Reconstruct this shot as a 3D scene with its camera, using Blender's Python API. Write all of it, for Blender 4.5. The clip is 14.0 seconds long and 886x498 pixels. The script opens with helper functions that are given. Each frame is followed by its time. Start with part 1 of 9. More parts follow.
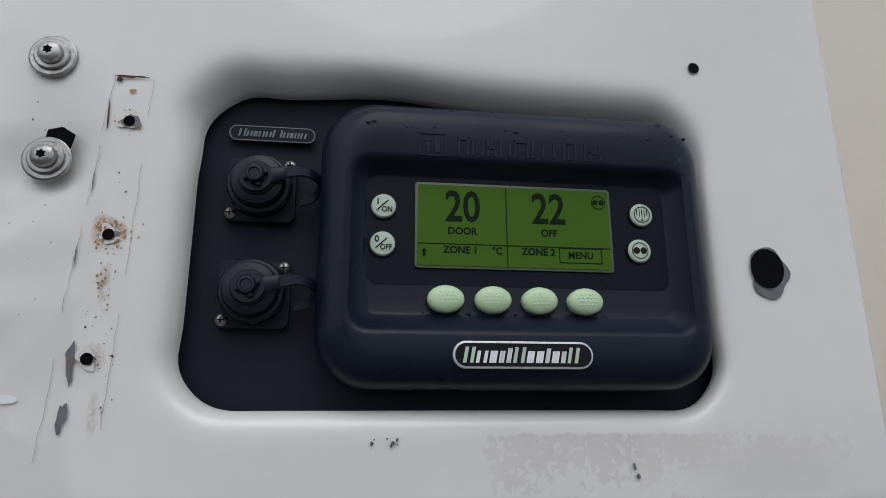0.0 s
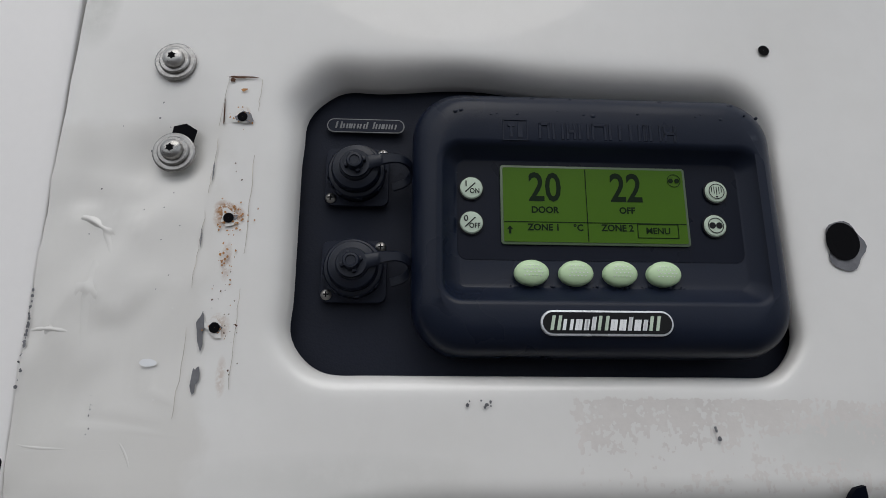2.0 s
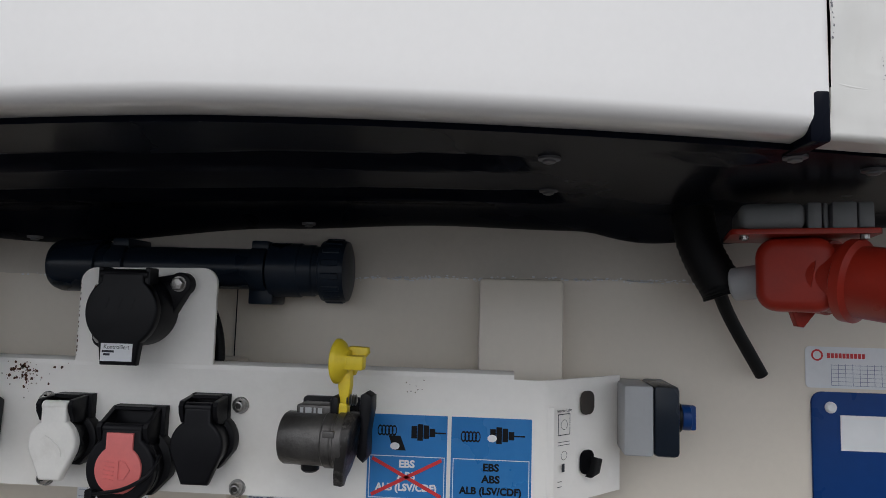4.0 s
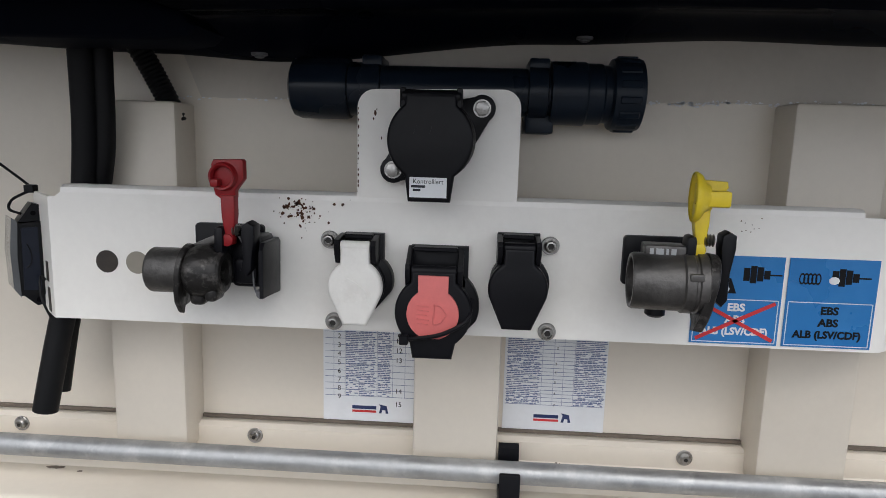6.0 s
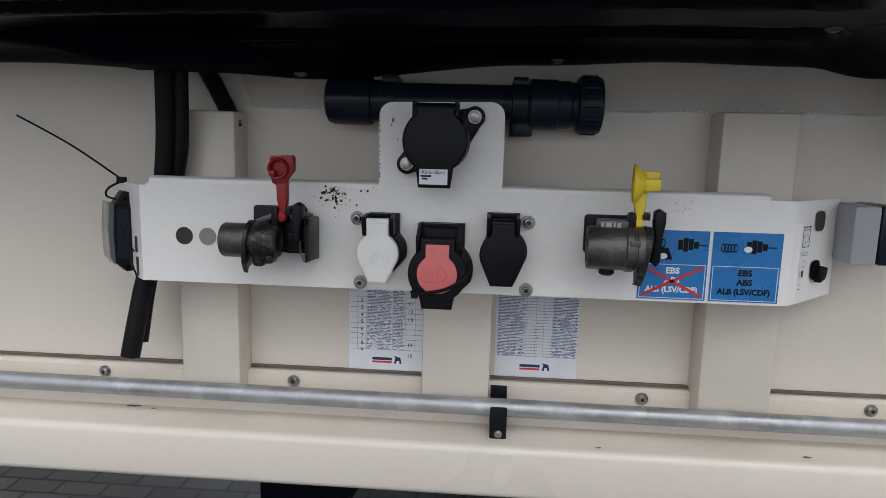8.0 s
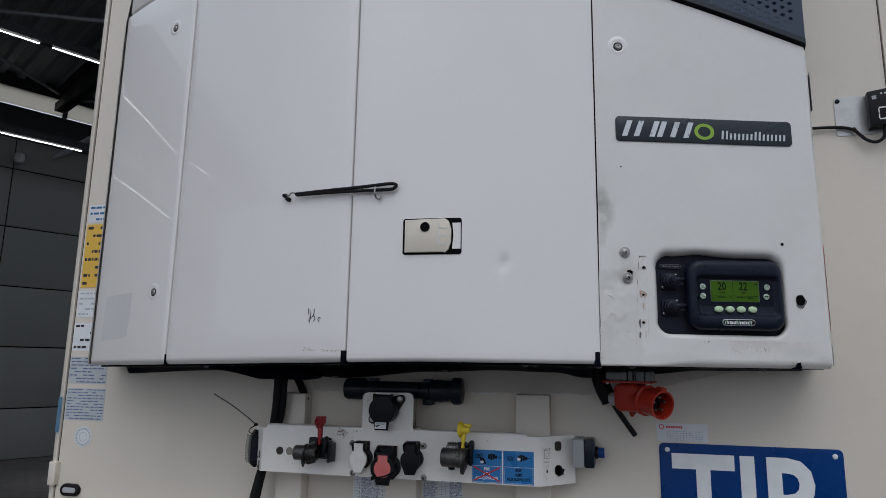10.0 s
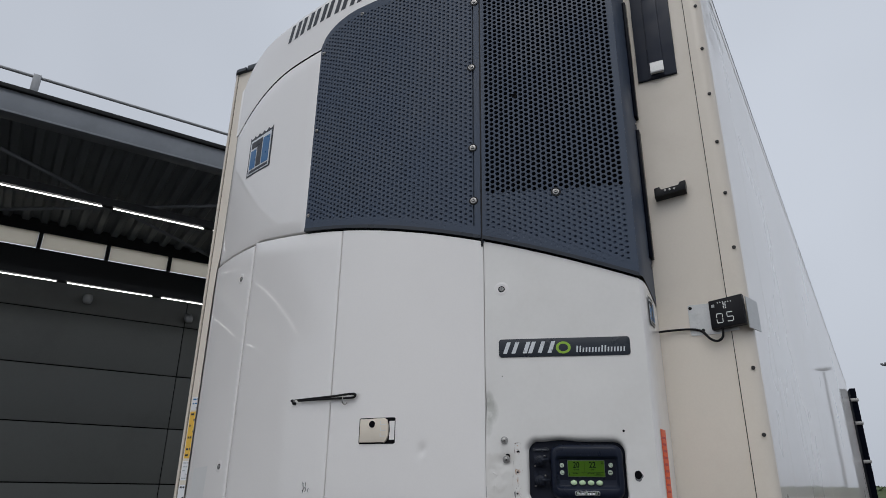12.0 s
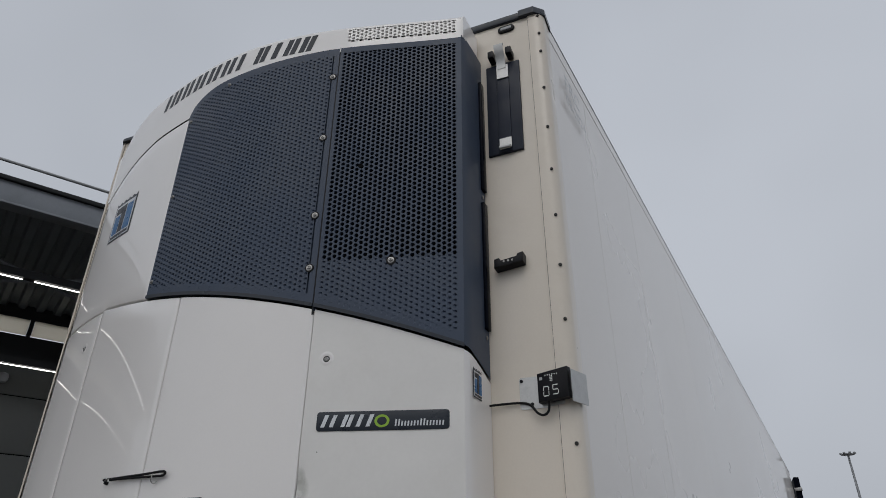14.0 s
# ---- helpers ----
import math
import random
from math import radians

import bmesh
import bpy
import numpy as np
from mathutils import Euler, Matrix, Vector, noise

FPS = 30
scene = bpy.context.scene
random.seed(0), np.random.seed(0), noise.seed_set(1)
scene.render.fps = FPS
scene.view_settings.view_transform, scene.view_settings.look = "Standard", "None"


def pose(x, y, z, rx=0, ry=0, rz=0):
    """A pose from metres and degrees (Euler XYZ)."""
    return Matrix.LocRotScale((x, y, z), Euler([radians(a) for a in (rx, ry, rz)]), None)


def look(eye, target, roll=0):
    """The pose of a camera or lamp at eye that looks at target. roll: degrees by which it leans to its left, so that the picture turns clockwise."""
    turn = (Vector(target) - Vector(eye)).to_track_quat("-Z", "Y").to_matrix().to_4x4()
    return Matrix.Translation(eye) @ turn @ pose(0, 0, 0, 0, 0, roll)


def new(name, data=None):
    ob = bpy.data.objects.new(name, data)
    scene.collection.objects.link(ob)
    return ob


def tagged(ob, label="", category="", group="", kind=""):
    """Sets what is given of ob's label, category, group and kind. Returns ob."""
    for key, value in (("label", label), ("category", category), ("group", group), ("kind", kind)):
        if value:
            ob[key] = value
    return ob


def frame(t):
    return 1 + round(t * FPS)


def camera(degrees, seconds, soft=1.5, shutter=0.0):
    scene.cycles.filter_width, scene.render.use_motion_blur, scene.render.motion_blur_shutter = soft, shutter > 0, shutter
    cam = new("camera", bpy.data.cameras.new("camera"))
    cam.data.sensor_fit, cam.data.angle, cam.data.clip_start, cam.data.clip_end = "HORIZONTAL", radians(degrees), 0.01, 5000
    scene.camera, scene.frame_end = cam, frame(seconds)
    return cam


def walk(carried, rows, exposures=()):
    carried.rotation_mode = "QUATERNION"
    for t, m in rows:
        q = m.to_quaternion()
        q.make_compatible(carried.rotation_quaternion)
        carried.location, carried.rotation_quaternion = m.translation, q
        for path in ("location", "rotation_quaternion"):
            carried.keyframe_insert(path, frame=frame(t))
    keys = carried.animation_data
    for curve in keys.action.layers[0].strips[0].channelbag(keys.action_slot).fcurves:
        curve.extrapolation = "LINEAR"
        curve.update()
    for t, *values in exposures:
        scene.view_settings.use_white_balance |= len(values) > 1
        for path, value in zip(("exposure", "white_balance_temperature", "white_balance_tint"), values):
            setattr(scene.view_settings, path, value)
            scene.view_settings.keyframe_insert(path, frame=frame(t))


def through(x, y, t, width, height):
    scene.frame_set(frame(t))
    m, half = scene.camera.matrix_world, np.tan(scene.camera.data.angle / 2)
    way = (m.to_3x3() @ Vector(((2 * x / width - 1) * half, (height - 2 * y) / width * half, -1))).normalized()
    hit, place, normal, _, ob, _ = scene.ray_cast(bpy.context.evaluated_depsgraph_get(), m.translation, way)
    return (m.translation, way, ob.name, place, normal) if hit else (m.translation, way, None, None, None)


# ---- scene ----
# ==== camera and its walk ====
cam = camera(69.5, 14.0, soft=0.6)
PATH = [
    (0, (0.763, -0.608, 1.721), (0.54, 1.314, 2.225), -0.2),
    (0.5, (0.774, -0.605, 1.72), (0.403, 1.294, 2.227), -0.3),
    (1, (0.778, -0.604, 1.717), (0.404, 1.291, 2.233), -0.3),
    (1.5, (0.773, -0.613, 1.719), (0.396, 1.282, 2.238), -0.2),
    (2, (0.745, -0.634, 1.7), (0.37, 1.262, 2.214), 0.0),
    (2.5, (0.639, -0.676, 1.661), (0.336, 1.231, 2.18), 0.3),
    (2.8, (0.562, -0.708, 1.638), (0.383, 1.222, 2.134), 0.6),
    (3, (0.516, -0.725, 1.617), (0.331, 1.201, 2.123), 0.9),
    (3.3, (0.447, -0.757, 1.584), (0.191, 1.179, 2.049), 1.1),
    (3.5, (0.377, -0.765, 1.574), (0.207, 1.188, 1.968), 1.1),
    (3.7, (0.336, -0.765, 1.559), (0.147, 1.206, 1.865), 1.5),
    (4, (0.24, -0.757, 1.536), (0.104, 1.23, 1.716), 1.6),
    (4.2, (0.19, -0.747, 1.539), (0.054, 1.247, 1.621), 1.9),
    (6.3, (-0.08, -0.694, 1.518), (-0.183, 1.275, 1.184), 1.6),
    (6.5, (-0.081, -0.694, 1.52), (-0.186, 1.275, 1.18), 1.6),
    (7, (-0.096, -0.708, 1.517), (-0.206, 1.259, 1.174), 1.6),
    (7.2, (-0.1, -0.722, 1.51), (-0.214, 1.246, 1.171), 1.6),
    (9.3, (0.195, -1.435, 1.583), (-0.129, 0.537, 1.649), 1.0),
    (9.5, (0.25, -1.557, 1.61), (-0.158, 0.389, 1.826), 1.0),
    (10, (0.437, -1.835, 1.651), (-0.006, 0.084, 2.002), 0.9),
    (10.3, (0.590, -1.977, 1.653), (0.150, -0.064, 2.034), 0.6),
    (10.5, (0.697, -2.054, 1.665), (0.226, -0.15, 2.053), 0.6),
    (10.8, (0.854, -2.110, 1.655), (0.279, -0.270, 2.186), 0.3),
    (11, (0.967, -2.129, 1.686), (0.231, -0.349, 2.224), 0.3),
    (11.3, (1.091, -2.184, 1.705), (0.254, -0.460, 2.279), 0.2),
    (11.5, (1.166, -2.229, 1.722), (0.32, -0.54, 2.38), 0.2),
    (12, (1.292, -2.348, 1.755), (0.46, -0.672, 2.462), 0.7),
    (12.3, (1.327, -2.366, 1.763), (0.537, -0.741, 2.620), 0.7),
    (12.5, (1.337, -2.36, 1.767), (0.563, -0.752, 2.67), 0.6),
    (13, (1.375, -2.374, 1.76), (0.624, -0.773, 2.694), 0.7),
    (13.5, (1.489, -2.28, 1.745), (0.787, -0.672, 2.704), 0.5),
    (14, (1.698, -2.092, 1.728), (1.008, -0.469, 2.673), 0.3),
]
# the clip's camera opens up in the shade under the unit
EXPOSURE = [(0, 0.42, 6380, 10), (0.8, 0.43, 6520, 10), (2, 0.43, 6560, 10), (3.0, 0.42, 6560, 10), (3.5, 0.44, 6540, 10), (3.7, 0.50, 6540, 10), (4.0, 0.79, 6540, 10), (4.6, 1.10, 6600, 10), (6.5, 1.17, 6570, 10), (7.2, 1.16, 6430, 10),
            (8.6, 0.6, 6350, 10), (9.5, 0.38, 6160, 10), (10.0, 0.15, 6160, 10), (10.5, 0.16, 6200, 10), (11.0, 0.19, 6300, 10), (11.5, 0.20, 6380, 10), (12.0, 0.21, 6420, 10), (12.5, 0.13, 6460, 10), (13.0, 0.03, 6490, 10), (13.5, 0.00, 6520, 10), (14, -0.02, 6560, 10)]
walk(cam, [(t, look(eye, target, roll)) for t, eye, target, roll in PATH], EXPOSURE)

# ==== world, sun and exposure: an overcast day ====
world = bpy.data.worlds.new("overcast")
scene.world = world
world.use_nodes = True
wn, wl = world.node_tree.nodes, world.node_tree.links
wn.clear()
w_out = wn.new("ShaderNodeOutputWorld")
w_bg = wn.new("ShaderNodeBackground")
w_sky = wn.new("ShaderNodeTexSky")
w_sky.sky_type = "NISHITA"
w_sky.sun_disc = False
w_sky.sun_elevation = radians(38)
w_sky.sun_rotation = radians(200)
w_sky.dust_density = 4.0
w_hsv = wn.new("ShaderNodeHueSaturation")
w_hsv.inputs["Saturation"].default_value = 0.12
w_mix = wn.new("ShaderNodeMixRGB")
w_mix.inputs["Fac"].default_value = 0.86
w_mix.inputs["Color2"].default_value = (4.25, 4.58, 5.15, 1)      # the even cloud layer
w_tc = wn.new("ShaderNodeTexCoord")
w_cl = wn.new("ShaderNodeTexNoise")
w_cl.inputs["Scale"].default_value, w_cl.inputs["Detail"].default_value, w_cl.inputs["Roughness"].default_value = 1.6, 3.0, 0.45
w_rng = wn.new("ShaderNodeMapRange")
w_rng.inputs["From Min"].default_value, w_rng.inputs["From Max"].default_value = 0.3, 0.7
w_rng.inputs["To Min"].default_value, w_rng.inputs["To Max"].default_value = 0.90, 1.10
w_mul = wn.new("ShaderNodeMixRGB")
w_mul.blend_type = "MULTIPLY"
w_mul.inputs["Fac"].default_value = 1.0
wl.new(w_tc.outputs["Generated"], w_cl.inputs["Vector"])
wl.new(w_cl.outputs["Fac"], w_rng.inputs["Value"])
w_xyz = wn.new("ShaderNodeSeparateXYZ")
w_up = wn.new("ShaderNodeMapRange")
w_up.inputs["From Min"].default_value, w_up.inputs["From Max"].default_value = 0.0, 0.7
w_up.inputs["To Min"].default_value, w_up.inputs["To Max"].default_value = 0.95, 1.12      # the cloud is thinner overhead
w_both = wn.new("ShaderNodeMath")
w_both.operation = "MULTIPLY"
wl.new(w_tc.outputs["Generated"], w_xyz.inputs["Vector"])
wl.new(w_xyz.outputs["Z"], w_up.inputs["Value"])
wl.new(w_rng.outputs["Result"], w_both.inputs[0])
wl.new(w_up.outputs["Result"], w_both.inputs[1])
wl.new(w_mix.outputs["Color"], w_mul.inputs["Color1"])
wl.new(w_both.outputs["Value"], w_mul.inputs["Color2"])
wl.new(w_sky.outputs["Color"], w_hsv.inputs["Color"])
wl.new(w_hsv.outputs["Color"], w_mix.inputs["Color1"])
wl.new(w_mul.outputs["Color"], w_bg.inputs["Color"])
w_bg.inputs["Strength"].default_value = 0.105
wl.new(w_bg.outputs["Background"], w_out.inputs["Surface"])

sun_data = bpy.data.lights.new("sun", "SUN")
sun_data.energy = 0.6
sun_data.angle = radians(40)
sun_data.color = (1.0, 0.97, 0.93)
sun = new("sun", sun_data)
sun.matrix_world = look((3, -7, 10), (0, 0, 0))

# ==== materials ====
def material(name, col, rough=0.5, metal=0.0, var=0.10, scale=3.0, bump=0.03, bscale=90.0, stain=None, amount=0.3,
             sscale=5.0, coat=0.0, rvar=0.12, spread=0.12, noisy=0.0, spec=0.5, crough=0.08, pavers=0.0):
    """A procedural surface: colour that varies at two scales, stains with a shape of their own, and fine relief."""
    m = bpy.data.materials.new(name)
    m.use_nodes = True
    n, l = m.node_tree.nodes, m.node_tree.links
    b = n["Principled BSDF"]
    tc = n.new("ShaderNodeTexCoord")
    big = n.new("ShaderNodeTexNoise")
    big.inputs["Scale"].default_value = scale
    big.inputs["Detail"].default_value = 4
    fine = n.new("ShaderNodeTexNoise")
    fine.inputs["Scale"].default_value = bscale
    fine.inputs["Detail"].default_value = 3
    info = n.new("ShaderNodeObjectInfo")
    for tex in (big, fine):
        l.new(tc.outputs["Object"], tex.inputs["Vector"])
    ramp = n.new("ShaderNodeMapRange")
    ramp.inputs["From Min"].default_value, ramp.inputs["From Max"].default_value = 0.3, 0.7
    ramp.inputs["To Min"].default_value, ramp.inputs["To Max"].default_value = 1 - var, 1 + var * 0.6
    l.new(big.outputs["Fac"], ramp.inputs["Value"])
    grain = n.new("ShaderNodeMapRange")
    grain.inputs["From Min"].default_value, grain.inputs["From Max"].default_value = 0.25, 0.75
    grain.inputs["To Min"].default_value, grain.inputs["To Max"].default_value = 1 - noisy - var * 0.3, 1 + noisy + var * 0.3
    l.new(fine.outputs["Fac"], grain.inputs["Value"])
    mul = n.new("ShaderNodeMath")
    mul.operation = "MULTIPLY"
    l.new(ramp.outputs["Result"], mul.inputs[0])
    l.new(grain.outputs["Result"], mul.inputs[1])
    rnd = n.new("ShaderNodeMapRange")
    rnd.inputs["To Min"].default_value, rnd.inputs["To Max"].default_value = 1 - spread * 0.3, 1 + spread * 0.3
    l.new(info.outputs["Random"], rnd.inputs["Value"])
    mul2 = n.new("ShaderNodeMath")
    mul2.operation = "MULTIPLY"
    l.new(mul.outputs["Value"], mul2.inputs[0])
    l.new(rnd.outputs["Result"], mul2.inputs[1])
    tone = n.new("ShaderNodeMixRGB")
    tone.blend_type = "MULTIPLY"
    tone.inputs["Fac"].default_value = 1
    tone.inputs["Color1"].default_value = (*col, 1)
    l.new(mul2.outputs["Value"], tone.inputs["Color2"])
    last = tone.outputs["Color"]
    if stain:
        patch = n.new("ShaderNodeTexNoise")
        patch.inputs["Scale"].default_value = sscale
        patch.inputs["Detail"].default_value = 7
        patch.inputs["Roughness"].default_value = 0.65
        l.new(tc.outputs["Object"], patch.inputs["Vector"])
        cut = n.new("ShaderNodeMapRange")
        cut.inputs["From Min"].default_value, cut.inputs["From Max"].default_value = 0.52, 0.72
        cut.inputs["To Max"].default_value = amount
        l.new(patch.outputs["Fac"], cut.inputs["Value"])
        dirty = n.new("ShaderNodeMixRGB")
        dirty.inputs["Color2"].default_value = (*stain, 1)
        l.new(cut.outputs["Result"], dirty.inputs["Fac"])
        l.new(last, dirty.inputs["Color1"])
        last = dirty.outputs["Color"]
    if pavers:
        brick = n.new("ShaderNodeTexBrick")
        brick.inputs["Scale"].default_value = 1.0
        brick.inputs["Brick Width"].default_value, brick.inputs["Row Height"].default_value = pavers, pavers / 2
        brick.inputs["Mortar Size"].default_value = 0.008
        brick.inputs["Color1"].default_value, brick.inputs["Color2"].default_value = (1, 1, 1, 1), (0.6, 0.6, 0.6, 1)
        brick.inputs["Mortar"].default_value = (0.3, 0.3, 0.3, 1)
        l.new(tc.outputs["Object"], brick.inputs["Vector"])
        laid = n.new("ShaderNodeMixRGB")
        laid.blend_type = "MULTIPLY"
        laid.inputs["Fac"].default_value = 1
        l.new(last, laid.inputs["Color1"])
        l.new(brick.outputs["Color"], laid.inputs["Color2"])
        last = laid.outputs["Color"]
    l.new(last, b.inputs["Base Color"])
    rr = n.new("ShaderNodeMapRange")
    rr.inputs["From Min"].default_value, rr.inputs["From Max"].default_value = 0.3, 0.7
    rr.inputs["To Min"].default_value, rr.inputs["To Max"].default_value = max(0.02, rough - rvar), min(1, rough + rvar)
    l.new(big.outputs["Fac"], rr.inputs["Value"])
    l.new(rr.outputs["Result"], b.inputs["Roughness"])
    b.inputs["Metallic"].default_value = metal
    b.inputs["Coat Weight"].default_value = coat
    b.inputs["Coat Roughness"].default_value = crough
    b.inputs["Specular IOR Level"].default_value = spec
    if bump:
        bp = n.new("ShaderNodeBump")
        bp.inputs["Strength"].default_value = bump
        bp.inputs["Distance"].default_value = 0.004
        l.new(fine.outputs["Fac"], bp.inputs["Height"])
        l.new(bp.outputs["Normal"], b.inputs["Normal"])
    return m


def glow(name, col, strength):
    m = bpy.data.materials.new(name)
    m.use_nodes = True
    b = m.node_tree.nodes["Principled BSDF"]
    b.inputs["Base Color"].default_value = (*(0.1 * c for c in col), 1)
    b.inputs["Emission Color"].default_value = (*col, 1)
    b.inputs["Emission Strength"].default_value = strength
    return m


WHITE = material("white_panel_paint", (0.83, 0.808, 0.788), 0.42, 0, 0.03, 1.6, 0.006, 160, stain=(0.66, 0.65, 0.62), amount=0.07, sscale=3, coat=1.0, rvar=0.05, crough=0.008, spread=0.0)
WORN = material("worn_white_paint", (0.762, 0.748, 0.720), 0.40, 0, 0.04, 5.0, 0.02, 70, stain=(0.62, 0.59, 0.53), amount=0.16, sscale=7, coat=0.6, crough=0.05, spread=0.0)
CREAM = material("cream_panel", (0.735, 0.668, 0.575), 0.36, 0, 0.05, 1.3, 0.015, 120, stain=(0.50, 0.43, 0.34), amount=0.22, sscale=2.2, coat=0.15)
SIDE = material("white_side_skin", (0.75, 0.705, 0.655), 0.30, 0, 0.03, 1.0, 0.0, 60, stain=(0.57, 0.53, 0.48), amount=0.12, sscale=3, coat=0.55, rvar=0.04, crough=0.02)
BRKT = material("white_powder_coat", (0.88, 0.852, 0.805), 0.35, 0, 0.04, 4, 0.02, 160, stain=(0.5, 0.45, 0.38), amount=0.12, sscale=14, coat=0.2)
GRILLE = material("grille_plastic", (0.043, 0.061, 0.096), 0.45, 0, 0.10, 4, 0.03, 300, stain=(0.08, 0.09, 0.10), amount=0.12, sscale=6, spec=0.35)
UNDER = material("underside_plastic", (0.0035, 0.0048, 0.010), 0.26, 0, 0.2, 3, 0.02, 40, stain=(0.007, 0.007, 0.011), amount=0.5, sscale=4, spec=0.05)
UNDERMATT = material("matt_black_moulding", (0.0025, 0.0035, 0.008), 0.7, 0, 0.2, 3, 0.02, 40, spec=0.03)
CASE = material("controller_plastic", (0.0072, 0.0112, 0.0240), 0.36, 0, 0.10, 12, 0.03, 900, stain=(0.012, 0.017, 0.031), amount=0.35, sscale=30, spec=0.2)
BLACK = material("black_plastic", (0.004, 0.004, 0.006), 0.40, 0, 0.15, 15, 0.03, 500, stain=(0.012, 0.012, 0.013), amount=0.3, sscale=40, spec=0.22)
RUBBER = material("black_rubber", (0.005, 0.005, 0.006), 0.55, 0, 0.2, 15, 0.05, 300, spec=0.25)
PLATE = material("black_backing_plate", (0.015, 0.018, 0.029), 0.55, 0, 0.15, 20, 0.08, 700, stain=(0.022, 0.024, 0.032), amount=0.25, sscale=45, spec=0.14)
DARK = material("dark_cavity", (0.002, 0.002, 0.003), 0.8, 0, 0.1, spec=0.1)
STEEL = material("zinc_steel", (0.40, 0.39, 0.375), 0.34, 1.0, 0.25, 60, 0.10, 400, stain=(0.12, 0.11, 0.10), amount=0.7, sscale=120, spread=0.3)
GALV = material("galvanised_steel", (0.44, 0.445, 0.45), 0.52, 0.75, 0.22, 24, 0.06, 160, stain=(0.62, 0.62, 0.61), amount=0.8, sscale=34)
IRON = material("worn_cast_metal", (0.120, 0.114, 0.110), 0.42, 0.7, 0.30, 40, 0.15, 220, stain=(0.028, 0.026, 0.025), amount=0.75, sscale=42)
SCUFFED = material("scuffed_black_casting", (0.030, 0.028, 0.027), 0.40, 0.5, 0.35, 50, 0.25, 160, stain=(0.22, 0.205, 0.195), amount=0.75, sscale=75)
PVC = material("grey_pvc", (0.009, 0.016, 0.028), 0.32, 0, 0.15, 8, 0.02, 120, stain=(0.012, 0.017, 0.024), amount=0.3, sscale=14, spec=0.25)
CEERED = material("red_plug_plastic", (0.37, 0.026, 0.013), 0.38, 0, 0.12, 14, 0.02, 300, stain=(0.25, 0.022, 0.012), amount=0.4, sscale=25, spec=0.35)
SALMON = material("faded_red_plastic", (0.70, 0.17, 0.16), 0.45, 0, 0.1, 20, 0.02, 300)
REDCAP = material("red_cap_plastic", (0.28, 0.010, 0.014), 0.40, 0, 0.2, 20, 0.02, 200, stain=(0.15, 0.012, 0.014), amount=0.5, sscale=40, spec=0.35)
YELLOW = material("yellow_cap_plastic", (0.80, 0.60, 0.03), 0.42, 0, 0.12, 20, 0.02, 200, stain=(0.6, 0.48, 0.05), amount=0.4, sscale=30)
SOCKWHITE = material("white_socket_plastic", (0.78, 0.76, 0.72), 0.42, 0, 0.06, 25, 0.02, 300, stain=(0.5, 0.46, 0.4), amount=0.25, sscale=40)
BLUE = material("blue_sign", (0.020, 0.19, 0.50), 0.35, 0, 0.06, 12, 0.01, 100, stain=(0.08, 0.28, 0.55), amount=0.2, sscale=25)
TIRBLUE = material("blue_enamel_plate", (0.003, 0.042, 0.19), 0.32, 0, 0.1, 8, 0.01, 100, stain=(0.010, 0.055, 0.20), amount=0.3, sscale=12, spec=0.15)
TAPE = material("faded_blue_tape", (0.10, 0.22, 0.36), 0.4, 0, 0.15, 10, 0.02, 100, stain=(0.3, 0.36, 0.4), amount=0.5, sscale=20)
PAPER = material("label_paper", (0.78, 0.79, 0.81), 0.45, 0, 0.05, 12, 0.01, 200, stain=(0.55, 0.56, 0.58), amount=0.2, sscale=20)
GREYLAB = material("grey_label", (0.50, 0.535, 0.555), 0.45, 0, 0.08, 12, 0.01, 200)
INK = material("label_ink", (0.125, 0.16, 0.30), 0.6, 0, 0.1, 30, 0)
BLACKINK = material("black_ink", (0.006, 0.006, 0.007), 0.5, 0, 0.1, 30, 0, spec=0.2)
WHITEINK = material("white_ink", (0.80, 0.81, 0.82), 0.45, 0, 0.04, 30, 0)
REDINK = material("red_ink", (0.60, 0.03, 0.035), 0.45, 0, 0.08, 30, 0)
MARK = material("dark_grey_lettering", (0.022, 0.026, 0.034), 0.4, 0, 0.08, 30, 0, spec=0.35)
BADGEBG = material("badge_grey", (0.022, 0.028, 0.038), 0.34, 0, 0.08, 12, 0, spec=0.35)
SILVER = material("silver_badge_print", (0.62, 0.64, 0.66), 0.35, 0.4, 0.08, 30, 0)
GREEN = material("green_badge_print", (0.28, 0.48, 0.04), 0.4, 0, 0.08, 30, 0)
LOGOBLUE = material("blue_badge_print", (0.015, 0.13, 0.32), 0.35, 0, 0.1, 30, 0)
BUTTON = material("pale_green_button", (0.56, 0.74, 0.46), 0.42, 0, 0.06, 60, 0.01, 400, stain=(0.42, 0.6, 0.34), amount=0.25, sscale=80)
KEY = material("pale_grey_key", (0.52, 0.62, 0.50), 0.42, 0, 0.05, 60, 0)
ORANGE = material("orange_sticker", (0.85, 0.12, 0.03), 0.45, 0, 0.08, 12, 0.01, 100)
YELLAB = material("amber_sticker", (0.78, 0.48, 0.06), 0.45, 0, 0.06, 12, 0.01, 100)
RUST = material("rust", (0.09, 0.036, 0.016), 0.85, 0, 0.5, 200, 0.2, 500, stain=(0.05, 0.025, 0.012), amount=0.8, sscale=200)
RUSTTINT = material("rust_bloom", (0.40, 0.19, 0.06), 0.7, 0, 0.3, 150, 0.05, 500)
GRIME = material("old_glue_residue", (0.73, 0.72, 0.69), 0.6, 0, 0.10, 60, 0.08, 300, stain=(0.58, 0.56, 0.52), amount=0.5, sscale=60)
